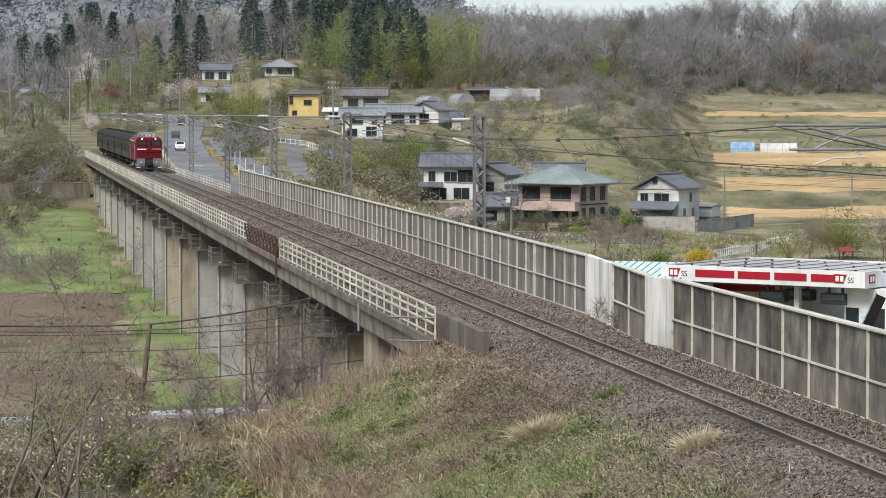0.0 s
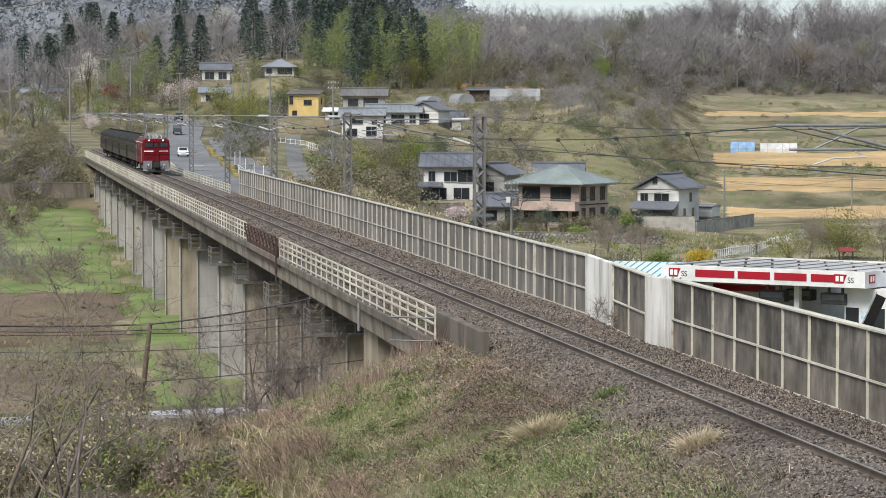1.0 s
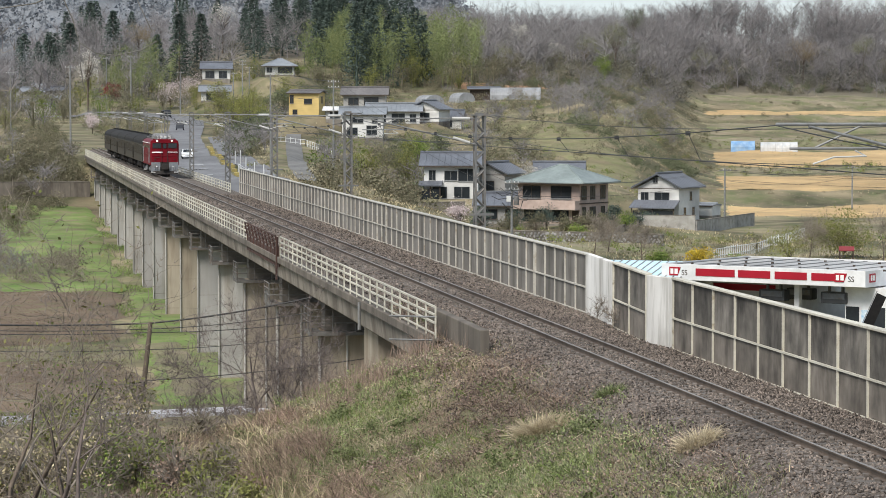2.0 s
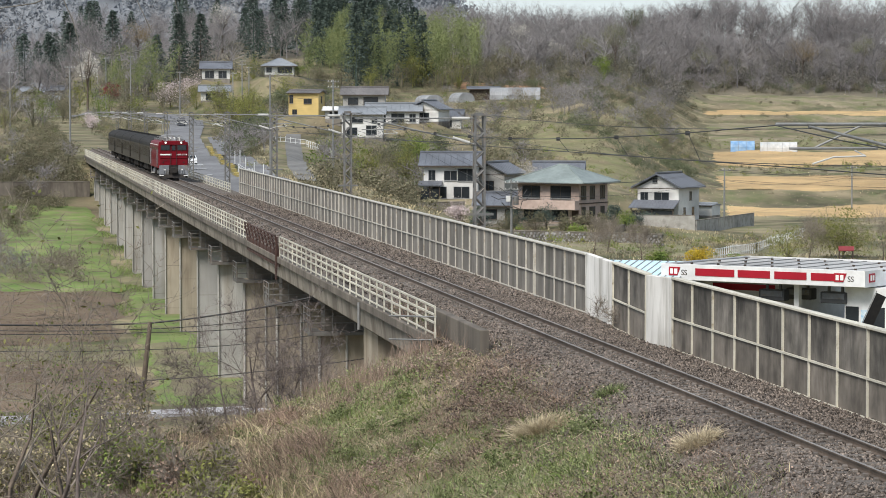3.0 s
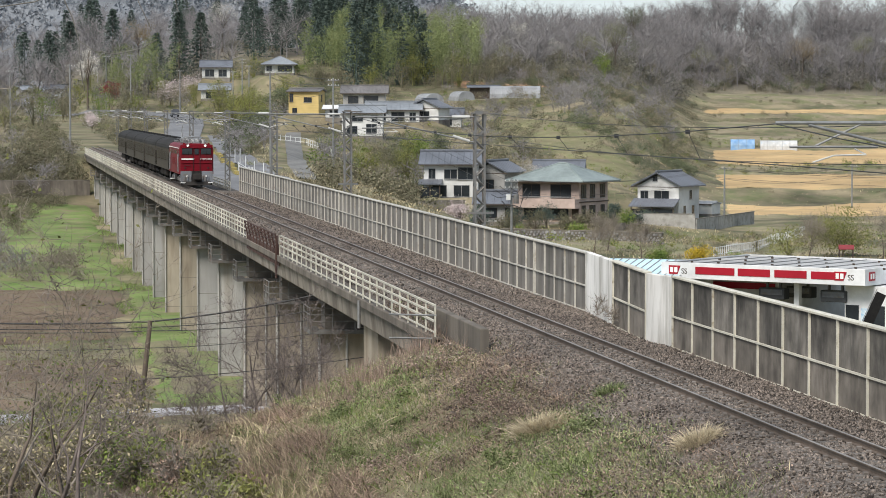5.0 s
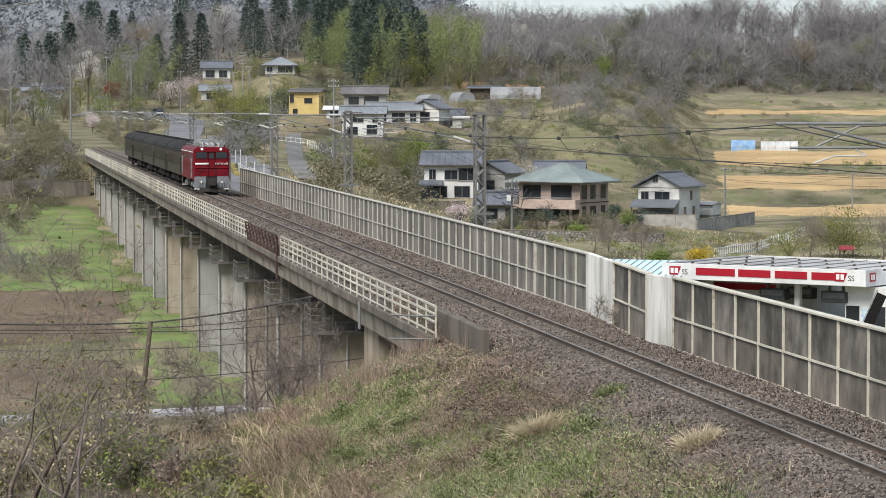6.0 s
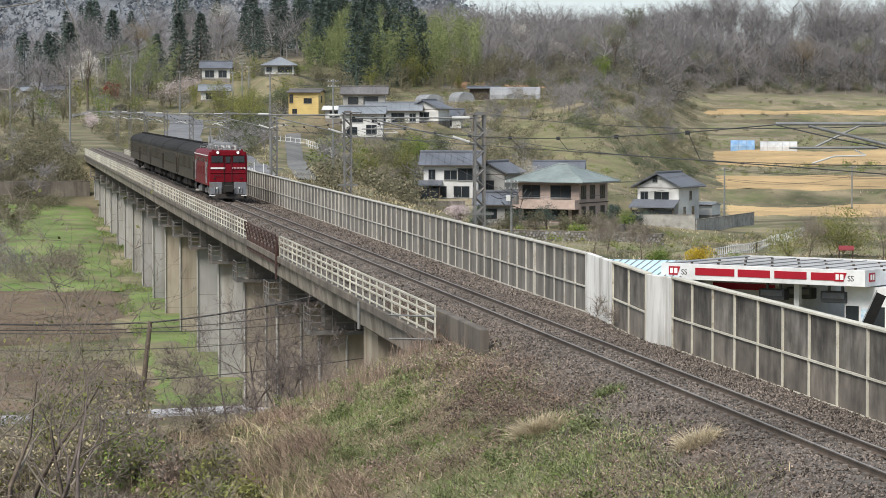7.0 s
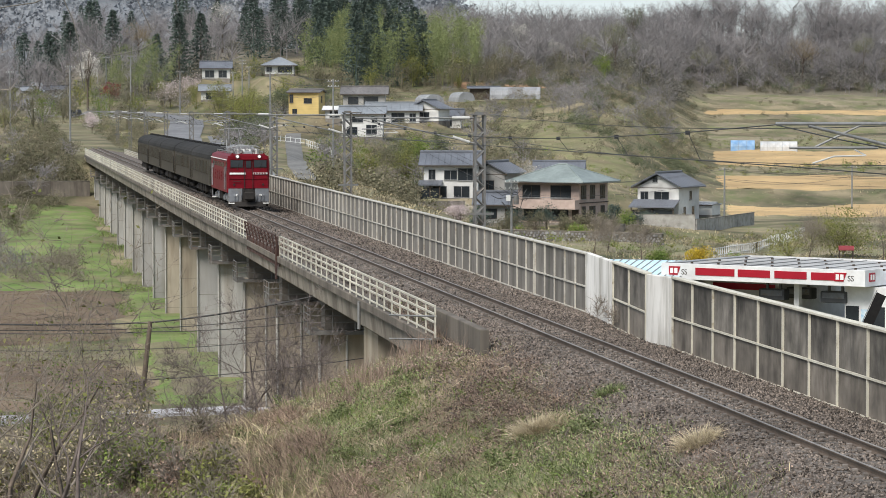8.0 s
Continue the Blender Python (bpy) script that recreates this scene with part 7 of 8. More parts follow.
for x, y, h, wd, mt, lab in ((29, 723, 7, 8, "blossom", "pale pink cherry tree in bloom"), (34, 722, 9.5, 9, "blossom", "pale pink cherry tree in bloom"), (53, 850, 16, 12, "blossom_white", "whitish blossoming tree on the hillside"), (28.8, 880, 14, 12, "leaf_ochre", "ochre young-leaved tree on the hillside"),
                             (153, 745, 17, 10, "leaf_pale", "pale green willowy tree on the hillside"), (146, 752, 13, 9, "leaf_pale", "pale green willowy tree on the hillside"), (238, 850, 15, 14, "leaf_ochre", "brownish young-leaved tree before the woods"), (205, 850, 12, 9, "leaf_pale", "pale green young-leaved tree before the woods"),
                             (125, 760, 12, 10, "leaf_pale", "pale green young-leaved tree on the hillside"), (184, 856, 16, 9, "leaf_ever", "dark evergreen tree before the woods"), (164, 770, 11, 11, "leaf_ever", "dark evergreen tree on the hillside"), (262, 862, 14, 12, "leaf_pale", "pale green young-leaved tree before the woods"),
                             (6.9, 702, 17, 7, "blossom_white", "white blossoming tree beside a tall pole"), (45, 364, 4.2, 4.5, "blossom", "small pink plum tree in a garden"),
                             (61, 398, 6.5, 5.5, "blossom_white", "white blossoming tree behind roofs"), (3, 560, 4.5, 5, "blossom", "pale pink cherry tree beside the line"), (-6, 640, 5, 6, "blossom_white", "whitish blossoming tree in the valley"),
                             (135, 790, 13, 8, "blossom_white", "white blossoming tree on the ridge"), (141, 770, 11, 6, "blossom_white", "white blossoming tree on the ridge")):
    low = 0.45 if h > 12 else 0.2
    w, c = limbs(h, wd, 18, low), clump(h, wd, 2600, 0.08 if h < 7 else 0.125, 26, low)
    plant("blossom_tree" if "blossom" in mt else "hillside_tree", lab, "tree", x, y, w, c, M["bark"], M[mt], 1.0, "blossoming trees" if "blossom" in mt else "hillside trees")
w, c = limbs(8.2, 5.8, 14, 0.4), clump(8.2, 5.8, 1800, 0.13, 18, 0.4)
plant("maple_tree", "tall dark red-leaved maple tree", "tree", 12.9, 700, w, c, M["bark"], M["maple"])
for x, y, h, wd, mt, lab in ((34, 552, 11, 8.5, "leaf_olive", "large yellowish green young-leaved tree"), (31.5, 560, 9.5, 7.5, "leaf_olive", "large yellowish green young-leaved tree"), (36.5, 546, 8, 6, "leaf_olive", "large yellowish green young-leaved tree"),
                             (29.5, 500, 6, 8, "leaf_ever", "dense dark green tree by the road"), (26.5, 490, 5.2, 6.5, "leaf_ever", "dense dark green tree by the road"), (32, 515, 6, 7, "leaf_ever", "dense dark green tree by the road"),
                             (50.6, 606, 9.5, 9, "leaf_ever", "tall dark evergreen hedge tree behind a yellow house"), (55.5, 612, 8.5, 8, "leaf_ever", "tall dark evergreen hedge tree behind a yellow house"), (46.5, 604, 8, 7, "leaf_ever", "tall dark evergreen hedge tree behind a yellow house"),
                             (50, 455, 8, 6, "leaf_ever", "round-crowned pine on the slope"), (54, 460, 8.5, 7, "leaf_green", "round-crowned pine on the slope"), (58.5, 466, 8, 6, "leaf_ever", "round-crowned pine on the slope"),
                             (41, 425, 9, 7, "leaf_olive", "olive-green tree on the slope"), (45, 440, 9, 7, "leaf_scrub", "brownish green tree on the slope"), (50, 445, 8.5, 7, "leaf_olive", "olive-green tree on the slope"),
                             (62, 352, 3.2, 3, "leaf_scrub", "clipped dark green garden tree"), (57, 352, 3.0, 3.4, "leaf_scrub", "clipped dark green garden tree"), (66, 356, 2.6, 3, "leaf_green", "low green garden shrub by a house"), (53, 352, 3.6, 4, "leaf_scrub", "dark green pruned garden pine"),
                             (55.5, 357, 3.4, 3.6, "leaf_dark", "dense dark green garden tree by a house"), (51.5, 358, 3.0, 3.4, "leaf_dark", "dense dark green garden tree by a house"), (60, 355, 2.6, 3.4, "leaf_scrub", "rounded garden shrub by a house"), (64.5, 357.5, 3.4, 2.6, "leaf_dark", "dense dark green garden tree by a house"), (47.5, 362, 3.6, 3.6, "leaf_dark", "dense dark green garden tree by a house"), (58.2, 349, 1.8, 3.6, "leaf_green", "low green garden shrub by a wall"), (68, 362, 1.6, 2.8, "leaf_dark", "low clipped hedge shrub by a house"), (49, 350, 3.0, 4, "leaf_scrub", "dense dark green garden shrub"), (71, 372, 1.7, 3.2, "leaf_dark", "clipped dark green hedge shrub"), (74, 378, 1.6, 3.2, "leaf_dark", "clipped dark green hedge shrub"), (46, 371, 3.5, 4, "leaf_scrub", "dense dark green garden shrub"),
                             (42, 392, 4.0, 4, "leaf_scrub", "dark green garden tree"), (57, 560, 4, 5, "leaf_scrub", "round brownish green garden tree"), (52, 710, 4, 9, "leaf_dark", "dark green hedge shrub by a house"), (60, 700, 3, 6, "leaf_green", "fresh green garden shrub by a house"),
                             (77, 296, 5.5, 8, "leaf_olive", "spreading young-leaved tree by the playground"), (69, 290, 4.2, 5.5, "leaf_olive", "spreading young-leaved tree by the playground"), (56.8, 282, 1.8, 3.4, "forsythia", "bright yellow forsythia bush"), (53, 284, 1.2, 3.5, "leaf_green", "low green bush by a fence"), (34, 700, 5, 6, "leaf_olive", "olive-green tree by a house")):
    low = 0.02
    w, c = limbs(h, wd, 18, low), clump(h, wd, 6000 if h > 5 else 2000, 0.095 if h > 5 else 0.085, 40 if h > 5 else 24, low)
    plant("garden_tree" if h > 2.5 else "bush", lab, "tree" if h > 2.5 else "bush", x, y, w, c, M["bark"], M[mt], 1.0, "garden trees" if h > 2.5 else "garden bushes")
for x, y, h in ((98.5, 588, 8), (88, 300, 6.5), (77, 282, 5.5), (70, 286, 4.5), (47.5, 292, 4), (52, 288, 3.8), (80, 310, 4.5), (38, 372, 6), (51, 300, 3.5)):
    w, c, tips = bare_crown(h, 0.9, 3, 6, 0.09, 7, 0.7, 0.012)
    plant("bare_tree", "bare grey tree with fine twigs", "tree", x, y, w, c, M["bark"], M["twig"], 1.0, "bare trees")

# ---------------------------------------------------------------- near bank: grass, weeds, shrubs
def patchy(x, y, f, seed):
    return np.sin(x * f + seed) * np.sin(y * f * 0.8 + seed * 2.1) + 0.6 * np.sin(x * f * 2.3 + y * f * 1.1 + seed * 3)


def bed_z(x, y):
    return np.interp(x, [-3.6, -2.6, -1.65, -0.95, 0.95, 1.8, 2.9, 3.75], [-1.25, -0.66, -0.27, -0.185, -0.185, -0.31, -0.42, -0.46])


def soil_z(x, y):
    return np.where((x > -2.9) & (x < 0) & (y < 98), np.maximum(ground_z(x, y), bed_z(x, y)), ground_z(x, y))


def drifts(x, y, spots):
    """Soft-edged drifts where one kind of plant has taken over."""
    return np.clip(sum(np.exp(-((x - a) / r) ** 2 - ((y - b) / s) ** 2) for a, b, r, s in spots), 0, 1)


def green(x, y):
    return drifts(x, y, ((-5.6, 78, 1.3, 4.5), (-6.6, 73.5, 1.1, 4), (-4.2, 60, 1.3, 4), (-2.5, 60.5, 0.7, 3.5), (-2.7, 51.5, 0.9, 2.2), (-8.6, 73, 1.2, 4), (-6.0, 61.5, 0.8, 2.5)))


def brown(x, y):
    return drifts(x, y, ((-3.2, 75, 1.0, 7), (-4.7, 68.5, 0.9, 4.5), (-3.3, 68, 0.9, 3), (-2.1, 54, 0.5, 3), (-6.9, 66.5, 0.7, 2.5), (-3.6, 56.2, 0.6, 1.4)))


def blades(n, x0, x1, y0, y1, L, w, keep, lean=0.5, droop=0.25, bent=0.3):
    p = scatter(n, x0, x1, y0, y1)
    k = keep(p[:, 0], p[:, 1]) > RNG.random(n)
    p = p[k]
    q = np.stack([p[:, 0], p[:, 1], soil_z(p[:, 0], p[:, 1]) - 0.02], 1)
    d = unit(RNG.normal(size=(len(q), 3)) * [lean, lean, 0.15] + [0, 0, 1])
    ln = RNG.uniform(*L, len(q))
    b = np.stack([d[:, 0] * ln * droop * 2, d[:, 1] * ln * droop * 2, -ln * droop * RNG.random(len(q))], 1)
    ww, h = RNG.uniform(*w, len(q)), RNG.random(len(q)) < bent
    return cat([slivers(q[h], d[h], ln[h], ww[h], b[h]), slivers(q[~h], d[~h], ln[~h], ww[~h])])


def bank(x, y):
    """Where the bank of the railway is overgrown: thins out towards the ballast."""
    return np.clip((-1.75 - x + 0.3 * np.sin(y * 0.9) + 0.25 * np.sin(y * 2.3)) / 1.5, 0, 1)


stuff("grass", "green spring grass on the railway bank", "grass", [blades(260000, -17.5, -1.5, 40, 108, (0.08, 0.30), (0.009, 0.024), lambda x, y: bank(x, y) * np.clip(0.16 + 0.3 * patchy(x, y, 0.9, 1.0) + 1.1 * green(x, y) - 0.6 * brown(x, y), 0.04, 1))], M["grass_green"])
stuff("dry_grass", "dry tawny grass on the railway bank", "grass", [blades(200000, -17.5, -1.5, 40, 108, (0.08, 0.30), (0.007, 0.017), lambda x, y: bank(x, y) * np.clip(0.45 + 0.4 * patchy(x, y, 0.9, 4.0) - 0.25 * green(x, y) - 0.4 * brown(x, y), 0.1, 1), 0.8)], M["grass_dry"])
stuff("dead_weeds", "brown dead weeds and creepers on the railway bank", "weeds", [blades(230000, -17.5, -1.3, 40, 108, (0.08, 0.30), (0.007, 0.018), lambda x, y: np.clip((-1.5 - x) / 1.2, 0, 1) * np.clip(0.34 + 0.4 * patchy(x, y, 1.1, 7.0) + 0.9 * brown(x, y) - 0.4 * green(x, y), 0.08, 1), 1.0)], M["grass_brown"])
stuff("reddish_stalks", "reddish brown dead stalks beside the abutment", "weeds", [blades(12000, -7.0, -2.6, 80, 97, (0.3, 1.0), (0.008, 0.018), lambda x, y: np.clip(0.25 + 0.9 * patchy(x, y, 1.3, 2.0), 0, 1), 0.3, 0.1)],
      leaf_mat("reddish_dead_stalks", (0.29, 0.215, 0.17), (0.19, 0.14, 0.11)))
stuff("reed_grass", "tall bleached reed grass among shrubs", "grass", [blades(20000, -17, -8.5, 56, 86, (0.4, 1.0), (0.012, 0.028), lambda x, y: np.clip(0.5 + 0.6 * patchy(x, y, 0.7, 5.0), 0.05, 1), 0.7, 0.3)], M["grass_dry"])
stuff("brown_stalks", "tall brown dead stalks among shrubs", "weeds", [blades(90000, -17, -7.5, 54, 84, (0.3, 0.95), (0.008, 0.018), lambda x, y: np.clip(0.5 + 0.5 * patchy(x, y, 0.8, 2.0), 0.1, 1), 0.9, 0.3)], M["grass_brown"])
stuff("young_shoots", "bright green young shoots among shrubs", "weeds", [blades(26000, -17, -3, 50, 86, (0.15, 0.45), (0.012, 0.028), lambda x, y: np.clip(0.3 + 0.7 * patchy(x, y, 0.8, 9.0), 0.0, 1), 0.9, 0.3)], M["leaf_green"])
def stones(n, x0, x1, y0, y1, size, height):
    p = scatter(n, x0, x1, y0, y1)
    s = RNG.uniform(*size, n)
    z = height(p[:, 0], p[:, 1])
    base = np.array([(1, 1, 1), (-1, -1, 1), (-1, 1, -1), (1, -1, -1)], float) * 0.6
    R = unit(RNG.normal(size=(n, 3)))
    U = unit(np.cross(R, RNG.normal(size=(n, 3))))
    W = np.cross(R, U)
    k = RNG.uniform(0.6, 1.2, (n, 4, 1))
    v = (base[None, :, 0:1] * R[:, None] + base[None, :, 1:2] * U[:, None] + base[None, :, 2:3] * W[:, None] * 0.7) * k * s[:, None, None]
    v = v + np.stack([p[:, 0], p[:, 1], z], 1)[:, None]
    t = np.array([(0, 1, 2), (0, 3, 1), (0, 2, 3), (1, 3, 2)])
    return v.reshape(-1, 3), (np.arange(n)[:, None, None] * 4 + t[None]).reshape(-1, 3)


def litter(n, size, keep, lift=0.05):
    p = scatter(n, -16, -1.5, 44, 98)
    p = p[keep(p[:, 0], p[:, 1]) > RNG.random(n)]
    q = np.stack([p[:, 0], p[:, 1], soil_z(p[:, 0], p[:, 1]) + lift + 0.12 * RNG.random(len(p))], 1)
    return leaves(q, RNG.uniform(*size, len(q)), 0.3)


stuff("creeper_leaves", "fresh green creeping leaves on the bank", "weeds", [litter(70000, (0.018, 0.04), lambda x, y: bank(x, y) * np.clip(0.05 + 0.4 * patchy(x, y, 0.9, 1.7) + 0.7 * green(x, y), 0, 1))], leaf_mat("creeper_green", (0.17, 0.22, 0.085), (0.24, 0.29, 0.12), 0.9, 0.7))
stuff("dead_leaves", "brown dead leaves and stems on the bank", "weeds", [litter(120000, (0.016, 0.038), lambda x, y: np.clip((-1.4 - x) / 1.2, 0, 1) * np.clip(0.3 + 0.4 * patchy(x, y, 0.8, 6.0) + 0.8 * brown(x, y), 0, 1), 0.03)], leaf_mat("dead_leaf_brown", (0.36, 0.265, 0.205), (0.19, 0.14, 0.108), 0.9, 0.8))
stuff("bleached_stems", "bleached dry stems on the bank", "weeds", [blades(80000, -16, -1.5, 46, 98, (0.08, 0.4), (0.006, 0.014), lambda x, y: np.clip(0.3 + 0.6 * patchy(x, y, 0.9, 3.3), 0, 1) * np.clip((-1.5 - x) / 1.5, 0, 1), 2.0, 0.1)], leaf_mat("bleached_stem", (0.56, 0.49, 0.38), (0.42, 0.36, 0.27), 0.9, 0.4))


def mounds(n, keep, size, leaf, count):
    """Low cushions of small leaves and stems."""
    kinds = [clump(0.5, 0.8, count, leaf, 9) for _ in range(6)]
    p = scatter(n, -14, -1.9, 46, 96)
    p = p[keep(p[:, 0], p[:, 1]) > RNG.random(n)]
    return [moved(kinds[i % 6], x, y, float(soil_z(x, y)) - 0.1, RNG.uniform(*size)) for i, (x, y) in enumerate(p)]


stuff("weed_cushions", "green cushions of weeds on the railway bank", "weeds", mounds(420, lambda x, y: bank(x, y) * np.clip(0.2 + 0.4 * patchy(x, y, 0.9, 1.0) + 0.9 * green(x, y) - 0.5 * brown(x, y), 0, 1), (0.5, 1.3), 0.03, 240), leaf_mat("weed_green", (0.19, 0.215, 0.10), (0.13, 0.155, 0.06), 0.9, 0.6))
stuff("dead_cushions", "brown cushions of dead creepers on the railway bank", "weeds", mounds(520, lambda x, y: bank(x, y) * np.clip(0.3 + 0.4 * patchy(x, y, 1.1, 7.0) + 0.8 * brown(x, y) - 0.4 * green(x, y), 0, 1), (0.4, 1.1), 0.028, 240), leaf_mat("dead_creeper", (0.32, 0.24, 0.195), (0.20, 0.145, 0.118), 0.9, 0.7))
stuff("pale_cushions", "bleached cushions of dry grass on the railway bank", "weeds", mounds(200, lambda x, y: bank(x, y) * np.clip(0.4 + 0.6 * patchy(x, y, 0.8, 3.3), 0, 1), (0.3, 0.9), 0.026, 200), leaf_mat("bleached_weeds", (0.42, 0.37, 0.27), (0.30, 0.255, 0.18), 0.9, 0.5))


def far_blades(spots, L, w):
    q = np.stack([spots[:, 0], spots[:, 1], ground_z(spots[:, 0], spots[:, 1]) - 0.05], 1)
    n = len(q)
    d = unit(RNG.normal(size=(n, 3)) * [0.6, 0.6, 0.1] + [0, 0, 1])
    return slivers(q, d, RNG.uniform(*L, n), RNG.uniform(*w, n))


def open_land(spots):
    return np.array([p for p in spots if clear(p[0], p[1], 0.9)])


stuff("slope_grass", "rough dry grass on the village slopes", "grass", [far_blades(open_land(np.concatenate([fan(34000, 3.5, 14.5, 370, 690), fan(9000, -1, 4, 425, 700), fan(5000, 9, 13, 330, 370), fan(9000, 10, 19, 285, 370), fan(6000, 5.8, 9.2, 285, 372)])), (0.2, 0.6), (0.06, 0.14))], M["grass_dry"])
stuff("slope_grass", "rough green grass on the village slopes", "grass", [far_blades(open_land(np.concatenate([fan(26000, 3.5, 14.5, 370, 690), fan(9000, -1, 4, 425, 700), fan(6000, 9, 13, 330, 370), fan(9000, 10, 19, 285, 370), fan(5000, 5.8, 9.2, 285, 372)])), (0.15, 0.45), (0.06, 0.14))], M["leaf_scrub"])
stuff("stubble", "dry stubble on the terraced fields", "grass", [far_blades(fan(26000, 13.5, 19.3, 430, 835), (0.15, 0.45), (0.06, 0.14))], M["grass_dry"])
stuff("field_clods", "loose clods of earth on the ploughed fields", "earth", [stones(9000, -18, -7.5, 165, 262, (0.03, 0.075), lambda x, y: ground_z(x, y) + 0.27)], M["soil"])
ROWS = [(482, 0.5), (487, 0.4), (563, 0.5), (569, 0.4), (655, 0.5), (660, 0.4), (697, 0.45), (748, 0.5), (752, 0.4), (797, 0.5)]
stuff("hedge_scrub", "low scrub along the terrace banks", "scrub", [moved(brush[int(RNG.integers(0, 6))], x, y + RNG.normal() * 1.5, gz(x, y) - 0.3, s * RNG.uniform(0.5, 1.2))
      for y, s in ROWS for x in 0.25 * y - 8 + 120 * RNG.random(15)], M["leaf_scrub"])
stuff("valley_grass", "short green grass on the valley floor", "grass", [blades(150000, -18, 2, 163, 390, (0.12, 0.4), (0.025, 0.06), lambda x, y: np.clip(0.35 + 0.7 * patchy(x, y, 0.3, 3.0), 0, 1) * ((x > -6.0) | (y > 264) | ((y > 192) & (y < 205))))], M["grass_valley"])


def tuft(x, y, n, L, w, label, material, name="grass_tuft", r=0.35):
    a, q = RNG.random(n) * 6.283, RNG.random(n) ** 0.5 * r
    p = np.stack([x + np.cos(a) * q, y + np.sin(a) * q, np.zeros(n)], 1)
    p[:, 2] = soil_z(p[:, 0], p[:, 1]) - 0.02
    d = unit(np.stack([np.cos(a) * 0.25, np.sin(a) * 0.25, np.ones(n)], 1) + RNG.normal(size=(n, 3)) * 0.8)
    ln = RNG.uniform(0.2, 0.8, n) * L
    b = np.stack([np.cos(a) * ln * 0.25, np.sin(a) * ln * 0.25, -ln * 0.12], 1)
    tagged(new(name, raw_mesh(name, *slivers(p, d, ln, np.full(n, w), b), material)), label, "grass tuft", "grass tufts")


for x, y, n, L, mt, lab, r in ((-3.85, 63.6, 2200, 0.85, "grass_straw", "bleached straw-coloured grass tuft", 0.42), (-3.5, 63.3, 1200, 0.7, "grass_straw", "bleached straw-coloured grass tuft", 0.4),
                               (-2.0, 55.5, 1500, 0.65, "grass_straw", "bleached straw-coloured grass tuft", 0.4), (-1.75, 65.0, 1100, 0.4, "grass_green", "fresh green grass tuft in the ballast", 0.33),
                               (-4.0, 58.5, 600, 0.4, "grass_green", "fresh green grass tuft", 0.6), (-6.2, 70.5, 500, 0.5, "grass_straw", "dry broken straw-coloured stalks", 0.7)):
    tuft(x, y, n, L, 0.012, lab, M[mt], r=r)


def shrub(x, y, h, label, levels=3, kids=6, spread=0.95, twigs=8, leaf=None, r=0.05, tw=0.45, tr=0.006, z=None, start=0.08, name="shrub", nleaf=3, wood="twig", n=3, crook=0.14):
    w, c, tips = bare_crown(h, spread, levels, kids, r, twigs, tw, tr, start, 0.6, 0.0, 0.009, n, crook)
    extra = None
    if leaf:
        p = np.repeat(tips, nleaf, 0) + RNG.normal(size=(len(tips) * nleaf, 3)) * 0.16
        extra = (leaves(p, RNG.uniform(0.035, 0.075, len(p))), M[leaf])
    return plant(name, label, "shrub" if name == "shrub" else "tree", x, y, w, c, M["bark"] if wood == "twig" else M[wood], M[wood], 1.0, "bank shrubs" if name == "shrub" else "bank trees", z=z, extra=extra)


for x, y, h in ((-7.6, 94, 5.8), (-8.5, 94.5, 4.8), (-6.8, 95, 4.8), (-8.0, 93, 4.0), (-7.1, 93.2, 3.8), (-9.1, 95, 3.6)):
    shrub(x, y, h, "bare dark shrub with fine upright twigs below the viaduct", kids=6, twigs=6, tw=0.6, tr=0.005, r=0.08, wood="twig_dark", n=4, crook=0.2)
for i, (x, y) in enumerate(fan(58, 0.0, 4.5, 62, 84)):
    shrub(float(x), float(y), float(RNG.uniform(0.6, 1.3)), "tangled shrub with dry twigs and young green leaves", 2, 7, 1.0, 5, ("leaf_green", "leaf_scrub", "leaf_olive", "grass_brown")[i % 4], 0.03, 0.6, 0.009, nleaf=6)
for i, (x, y) in enumerate(fan(26, -0.1, 2.6, 73, 84)):
    shrub(float(x), float(y), float(RNG.uniform(1.6, 2.7)), "tall tangled shrub with dry twigs and sparse leaves", 2, 7, 0.8, 6, ("grass_dry", "leaf_olive", "leaf_green")[i % 3], 0.03, 0.6, 0.008, nleaf=8)
for i, (x, y) in enumerate(fan(10, 3.0, 5.2, 62, 74)):
    shrub(float(x), float(y), float(RNG.uniform(0.4, 0.8)), "low leafy shrub on the bank", 2, 5, 1.0, 2, ("leaf_olive", "leaf_green", "leaf_scrub")[i % 3], 0.015, 0.4, 0.008, nleaf=22)
for x, y, h, lf, wd in ((-16.1, 58, 9.6, "leaf_olive", "twig"), (-15.2, 63, 8.0, None, "twig_dark"), (-14.6, 67, 6.6, "leaf_olive", "twig"), (-16.5, 52, 10.4, None, "twig"), (-15.2, 60, 7.6, None, "twig_dark"), (-15.9, 70, 8.2, None, "twig")):
    shrub(x, y, h, "bare tree with crooked grey branches on the bank", 3, 5, 0.95, 3, lf, 0.12, 0.4, 0.007, start=0.12, name="bank_tree", n=5, crook=0.26, wood=wd, nleaf=1)
# tree beside the viewer whose outermost branches hang into the view
ov = thing("overhanging_tree", "bare tree with thin drooping branches near the viewer", "tree")
part("trunk", Build().path([(-18.6, 41, -2.0), (-18.5, 41, 3.0), (-18.3, 40.6, 6.5), (-17.8, 40.3, 9.2)], 0.09, 7), M["bark"], ov)
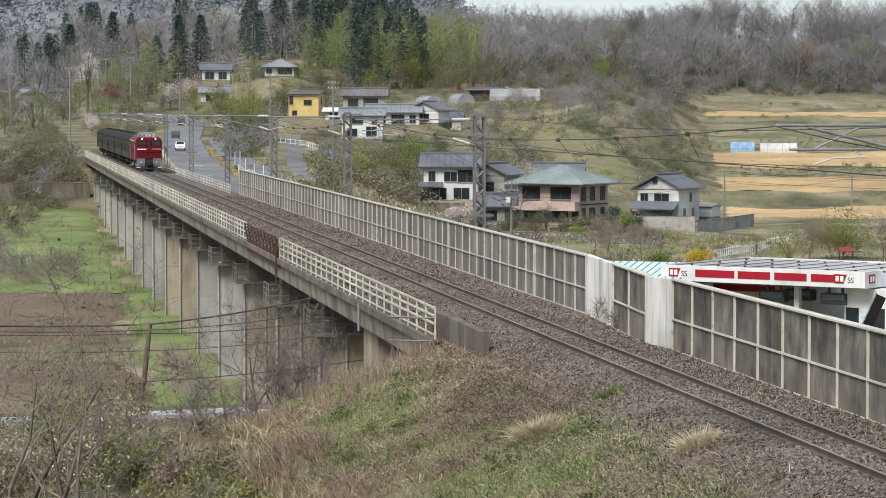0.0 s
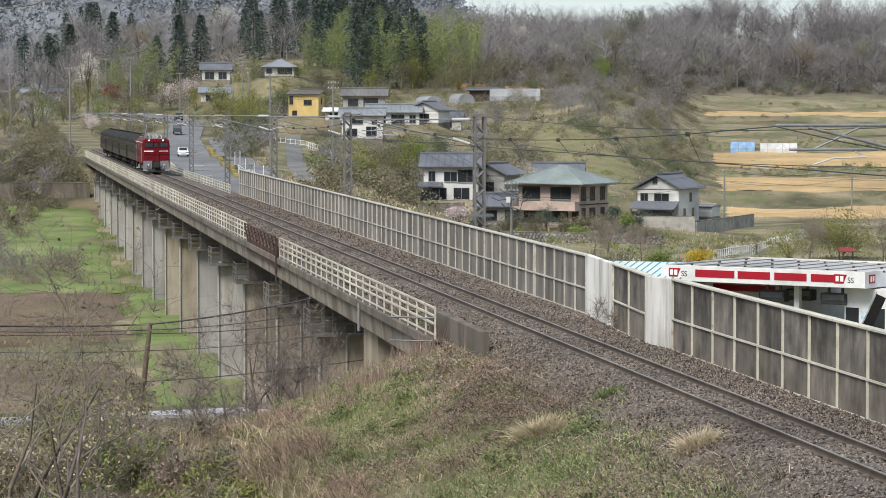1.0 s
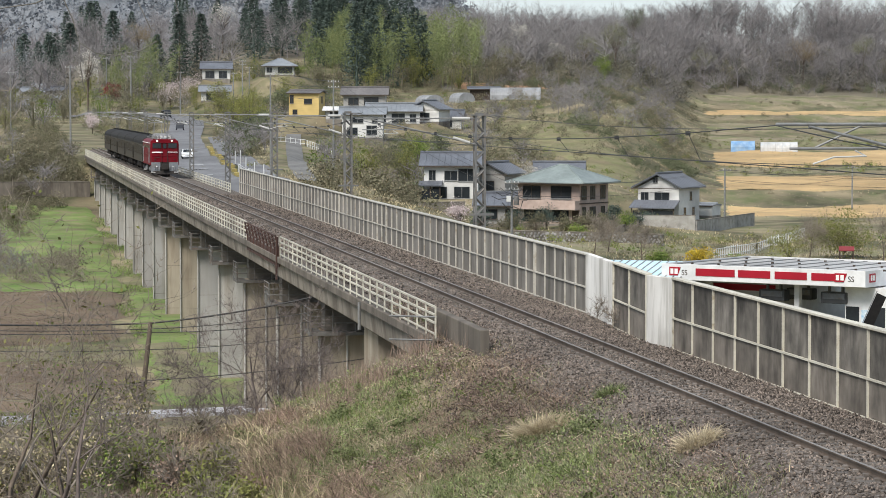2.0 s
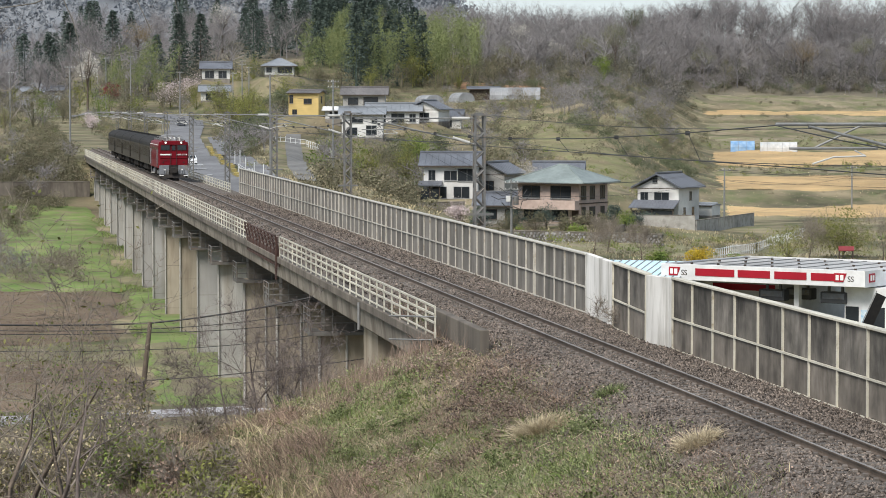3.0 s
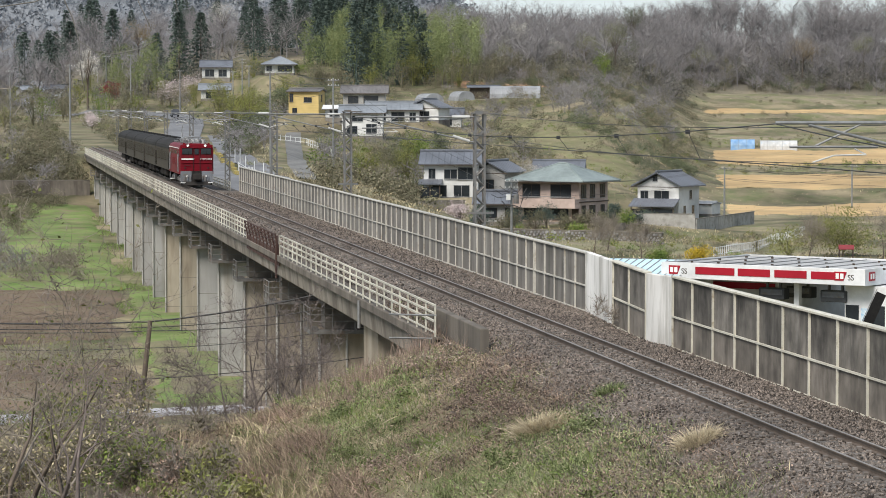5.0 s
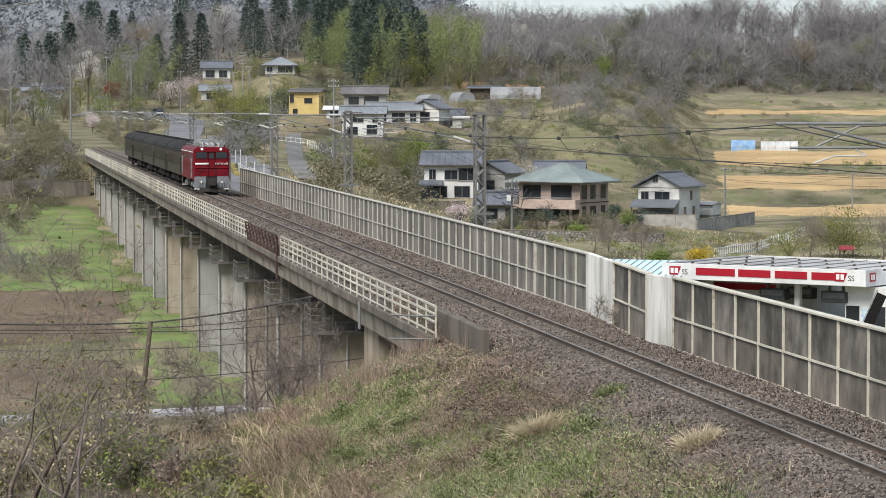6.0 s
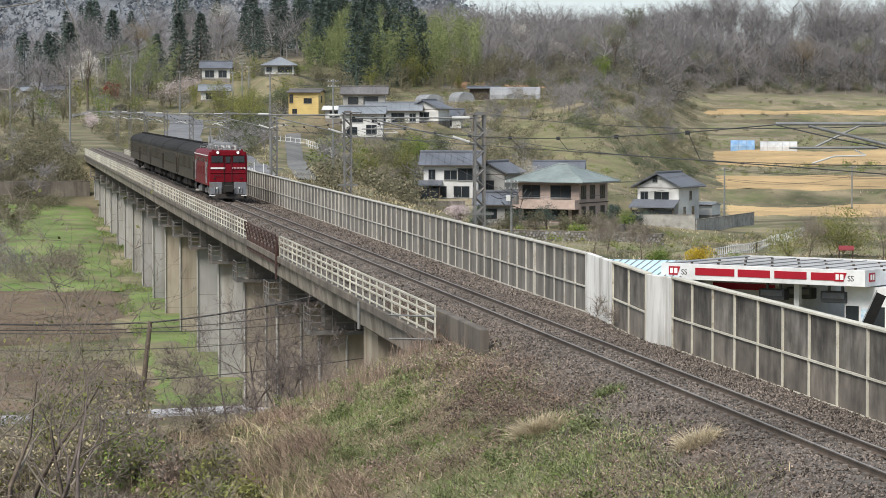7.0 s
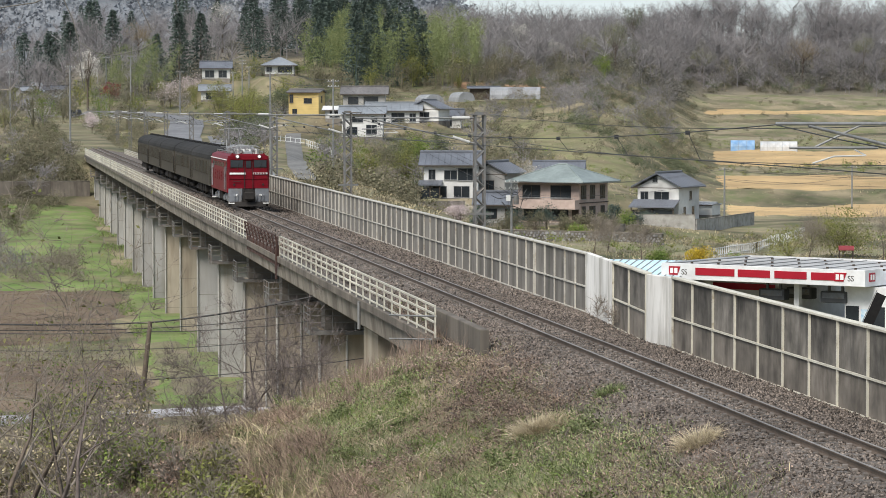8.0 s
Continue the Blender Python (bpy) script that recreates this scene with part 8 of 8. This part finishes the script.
for line, r in (([(-18.3, 40.6, 6.5), (-16.3, 40.2, 8.03), (-15.81, 40.1, 8.1), (-15.5, 40.1, 8.25)], 0.013), ([(-18.3, 40.6, 6.7), (-16.75, 40.3, 7.7), (-16.33, 40.2, 7.64), (-16.2, 40.2, 7.75)], 0.009),
                ([(-17.8, 40.3, 9.2), (-15.5, 40.1, 8.4), (-15.37, 40.06, 8.07), (-15.28, 40.05, 7.87), (-15.19, 40.03, 7.54), (-14.96, 40.0, 7.39), (-14.67, 39.95, 7.35), (-14.31, 39.9, 7.43), (-14.09, 39.86, 7.56)], 0.011),
                ([(-17.8, 40.3, 9.2), (-14.43, 39.92, 8.3), (-14.31, 39.9, 8.03), (-14.15, 39.87, 7.68)], 0.009), ([(-15.19, 40.03, 7.54), (-15.18, 40.03, 7.25), (-15.14, 40.02, 6.93)], 0.008), ([(-14.43, 39.92, 8.3), (-13.86, 39.82, 8.3), (-13.78, 39.8, 7.95)], 0.008)):
    part("branch", Build().path(line, r * 0.75, 5), M["twig_grey"], ov)
# pale broken creepers and canes lying on the bank
for i in range(24):
    x, y = float(RNG.uniform(-9, -2.4)), float(RNG.uniform(54, 76))
    a, q = RNG.random() * 6.28, [float(RNG.uniform(0.12, 0.35)) for _ in range(3)]
    pts = [(x, y), (x + q[0] * math.cos(a), y + q[0] * math.sin(a)), (x + (q[0] + q[1]) * math.cos(a + 0.5), y + (q[0] + q[1]) * math.sin(a + 0.5))]
    tagged(new("fallen_cane", Build().path([(px, py, gz(px, py) + 0.08 + 0.12 * RNG.random()) for px, py in pts], 0.007, 4).mesh("fallen_cane", M["grass_straw"])), "pale dry cane lying on the bank", "cane", "fallen canes")
# weeds growing out of the ballast beside the barrier
for x, y in ((3.0, 87.5), (2.9, 85.2)):
    shrub(x, y, 0.9, "bare weed bush at the foot of the barrier", 2, 7, 1.0, 6, None, 0.012, 0.3, 0.004, z=-0.5)

# ---------------------------------------------------------------- stones and sleepers
tagged(part("ballast_stones", raw_mesh("ballast_stones", *stones(54000, -4.6, 3.6, 46, 100, (0.03, 0.068), lambda x, y: np.where(x < -2.4, ground_z(x, y), bed_z(x, y)) + 0.01), M["stone"]), None, bed, "loose brown ballast stones"), kind="stuff")
tagged(part("ballast_stones", raw_mesh("ballast_stones", *stones(16000, -2.3, 3.6, 100, 220, (0.05, 0.09), lambda x, y: bed_z(x, y) + 0.01), M["stone"]), None, bed, "loose brown ballast stones"), kind="stuff")
slp = Build().box(-0.98, 0.98, -0.12, 0.12, -0.30, -0.165, bev=0.015).mesh("sleeper", M["sleeper"])
clip = Build().box(-0.045, 0.045, -0.05, 0.05, -0.17, -0.11, bev=0.01).mesh("rail_clip", M["clip"])
for i in range(150):
    y = 46 + 0.62 * i
    s = part("sleeper", slp, None, bed, m=Matrix.Translation((0, y, 0)))
    for x in (-0.64, -0.43, 0.43, 0.64):
        part("rail_clip", clip, None, s, m=Matrix.Translation((x, 0, 0)))
b = Build()
for i in range(420):
    y = 139 + 0.62 * i
    b.box(-0.98, 0.98, y - 0.12, y + 0.12, -0.30, -0.165)
tagged(part("far_sleepers", b, M["sleeper"], bed), kind="stuff")


# ---------------------------------------------------------------- what moves
def motions():
    # the train rolls towards the viewer, gaining a little speed
    def front(t):
        return 297.9 - 13.2 * t - 0.19 * t * t
    times = [0.0, 1.0, 2.0, 3.0, 4.0, 5.0, 6.0, 7.0, 8.0]
    walk(LOCO, [(t, pose(0, front(t), 0)) for t in times])
    for i, c in enumerate(COACHES):
        walk(c, [(t, pose(0, front(t) + 14.15 + 20.0 * i, 0)) for t in times])
    # one car comes down the road, two drive away up the hill and round the bend
    line = [Vector(p) for p in ROADLINE]
    run = [0.0]
    for a, b in zip(line, line[1:]):
        run.append(run[-1] + (b - a).length)

    def at(d):
        return float(np.interp(d, run, [p.x for p in line])), float(np.interp(d, run, [p.y for p in line]))

    def on_road(d, side, away):
        (xa, ya), (xb, yb) = at(d - 4), at(d + 4)
        x, y = at(d)
        u = Vector((xb - xa, yb - ya)).normalized()
        x, y = x + u.y * side, y - u.x * side
        ahead = u if away else -u
        z = gz(x, y) + 0.15
        return pose(x, y, z, 0, 0, math.degrees(math.atan2(ahead.x, -ahead.y)))
    half = [i * 0.5 for i in range(17)]
    for c, y0, v, side in zip(CARS, (464.0, 552.0, 622.0), (-19.5, 20.0, 21.0), (-0.6, -1.0, -1.0)):
        d0 = float(np.interp(y0, [p.y for p in line], run))
        walk(c, [(t, on_road(d0 + v * t, side, v > 0)) for t in half])


motions()
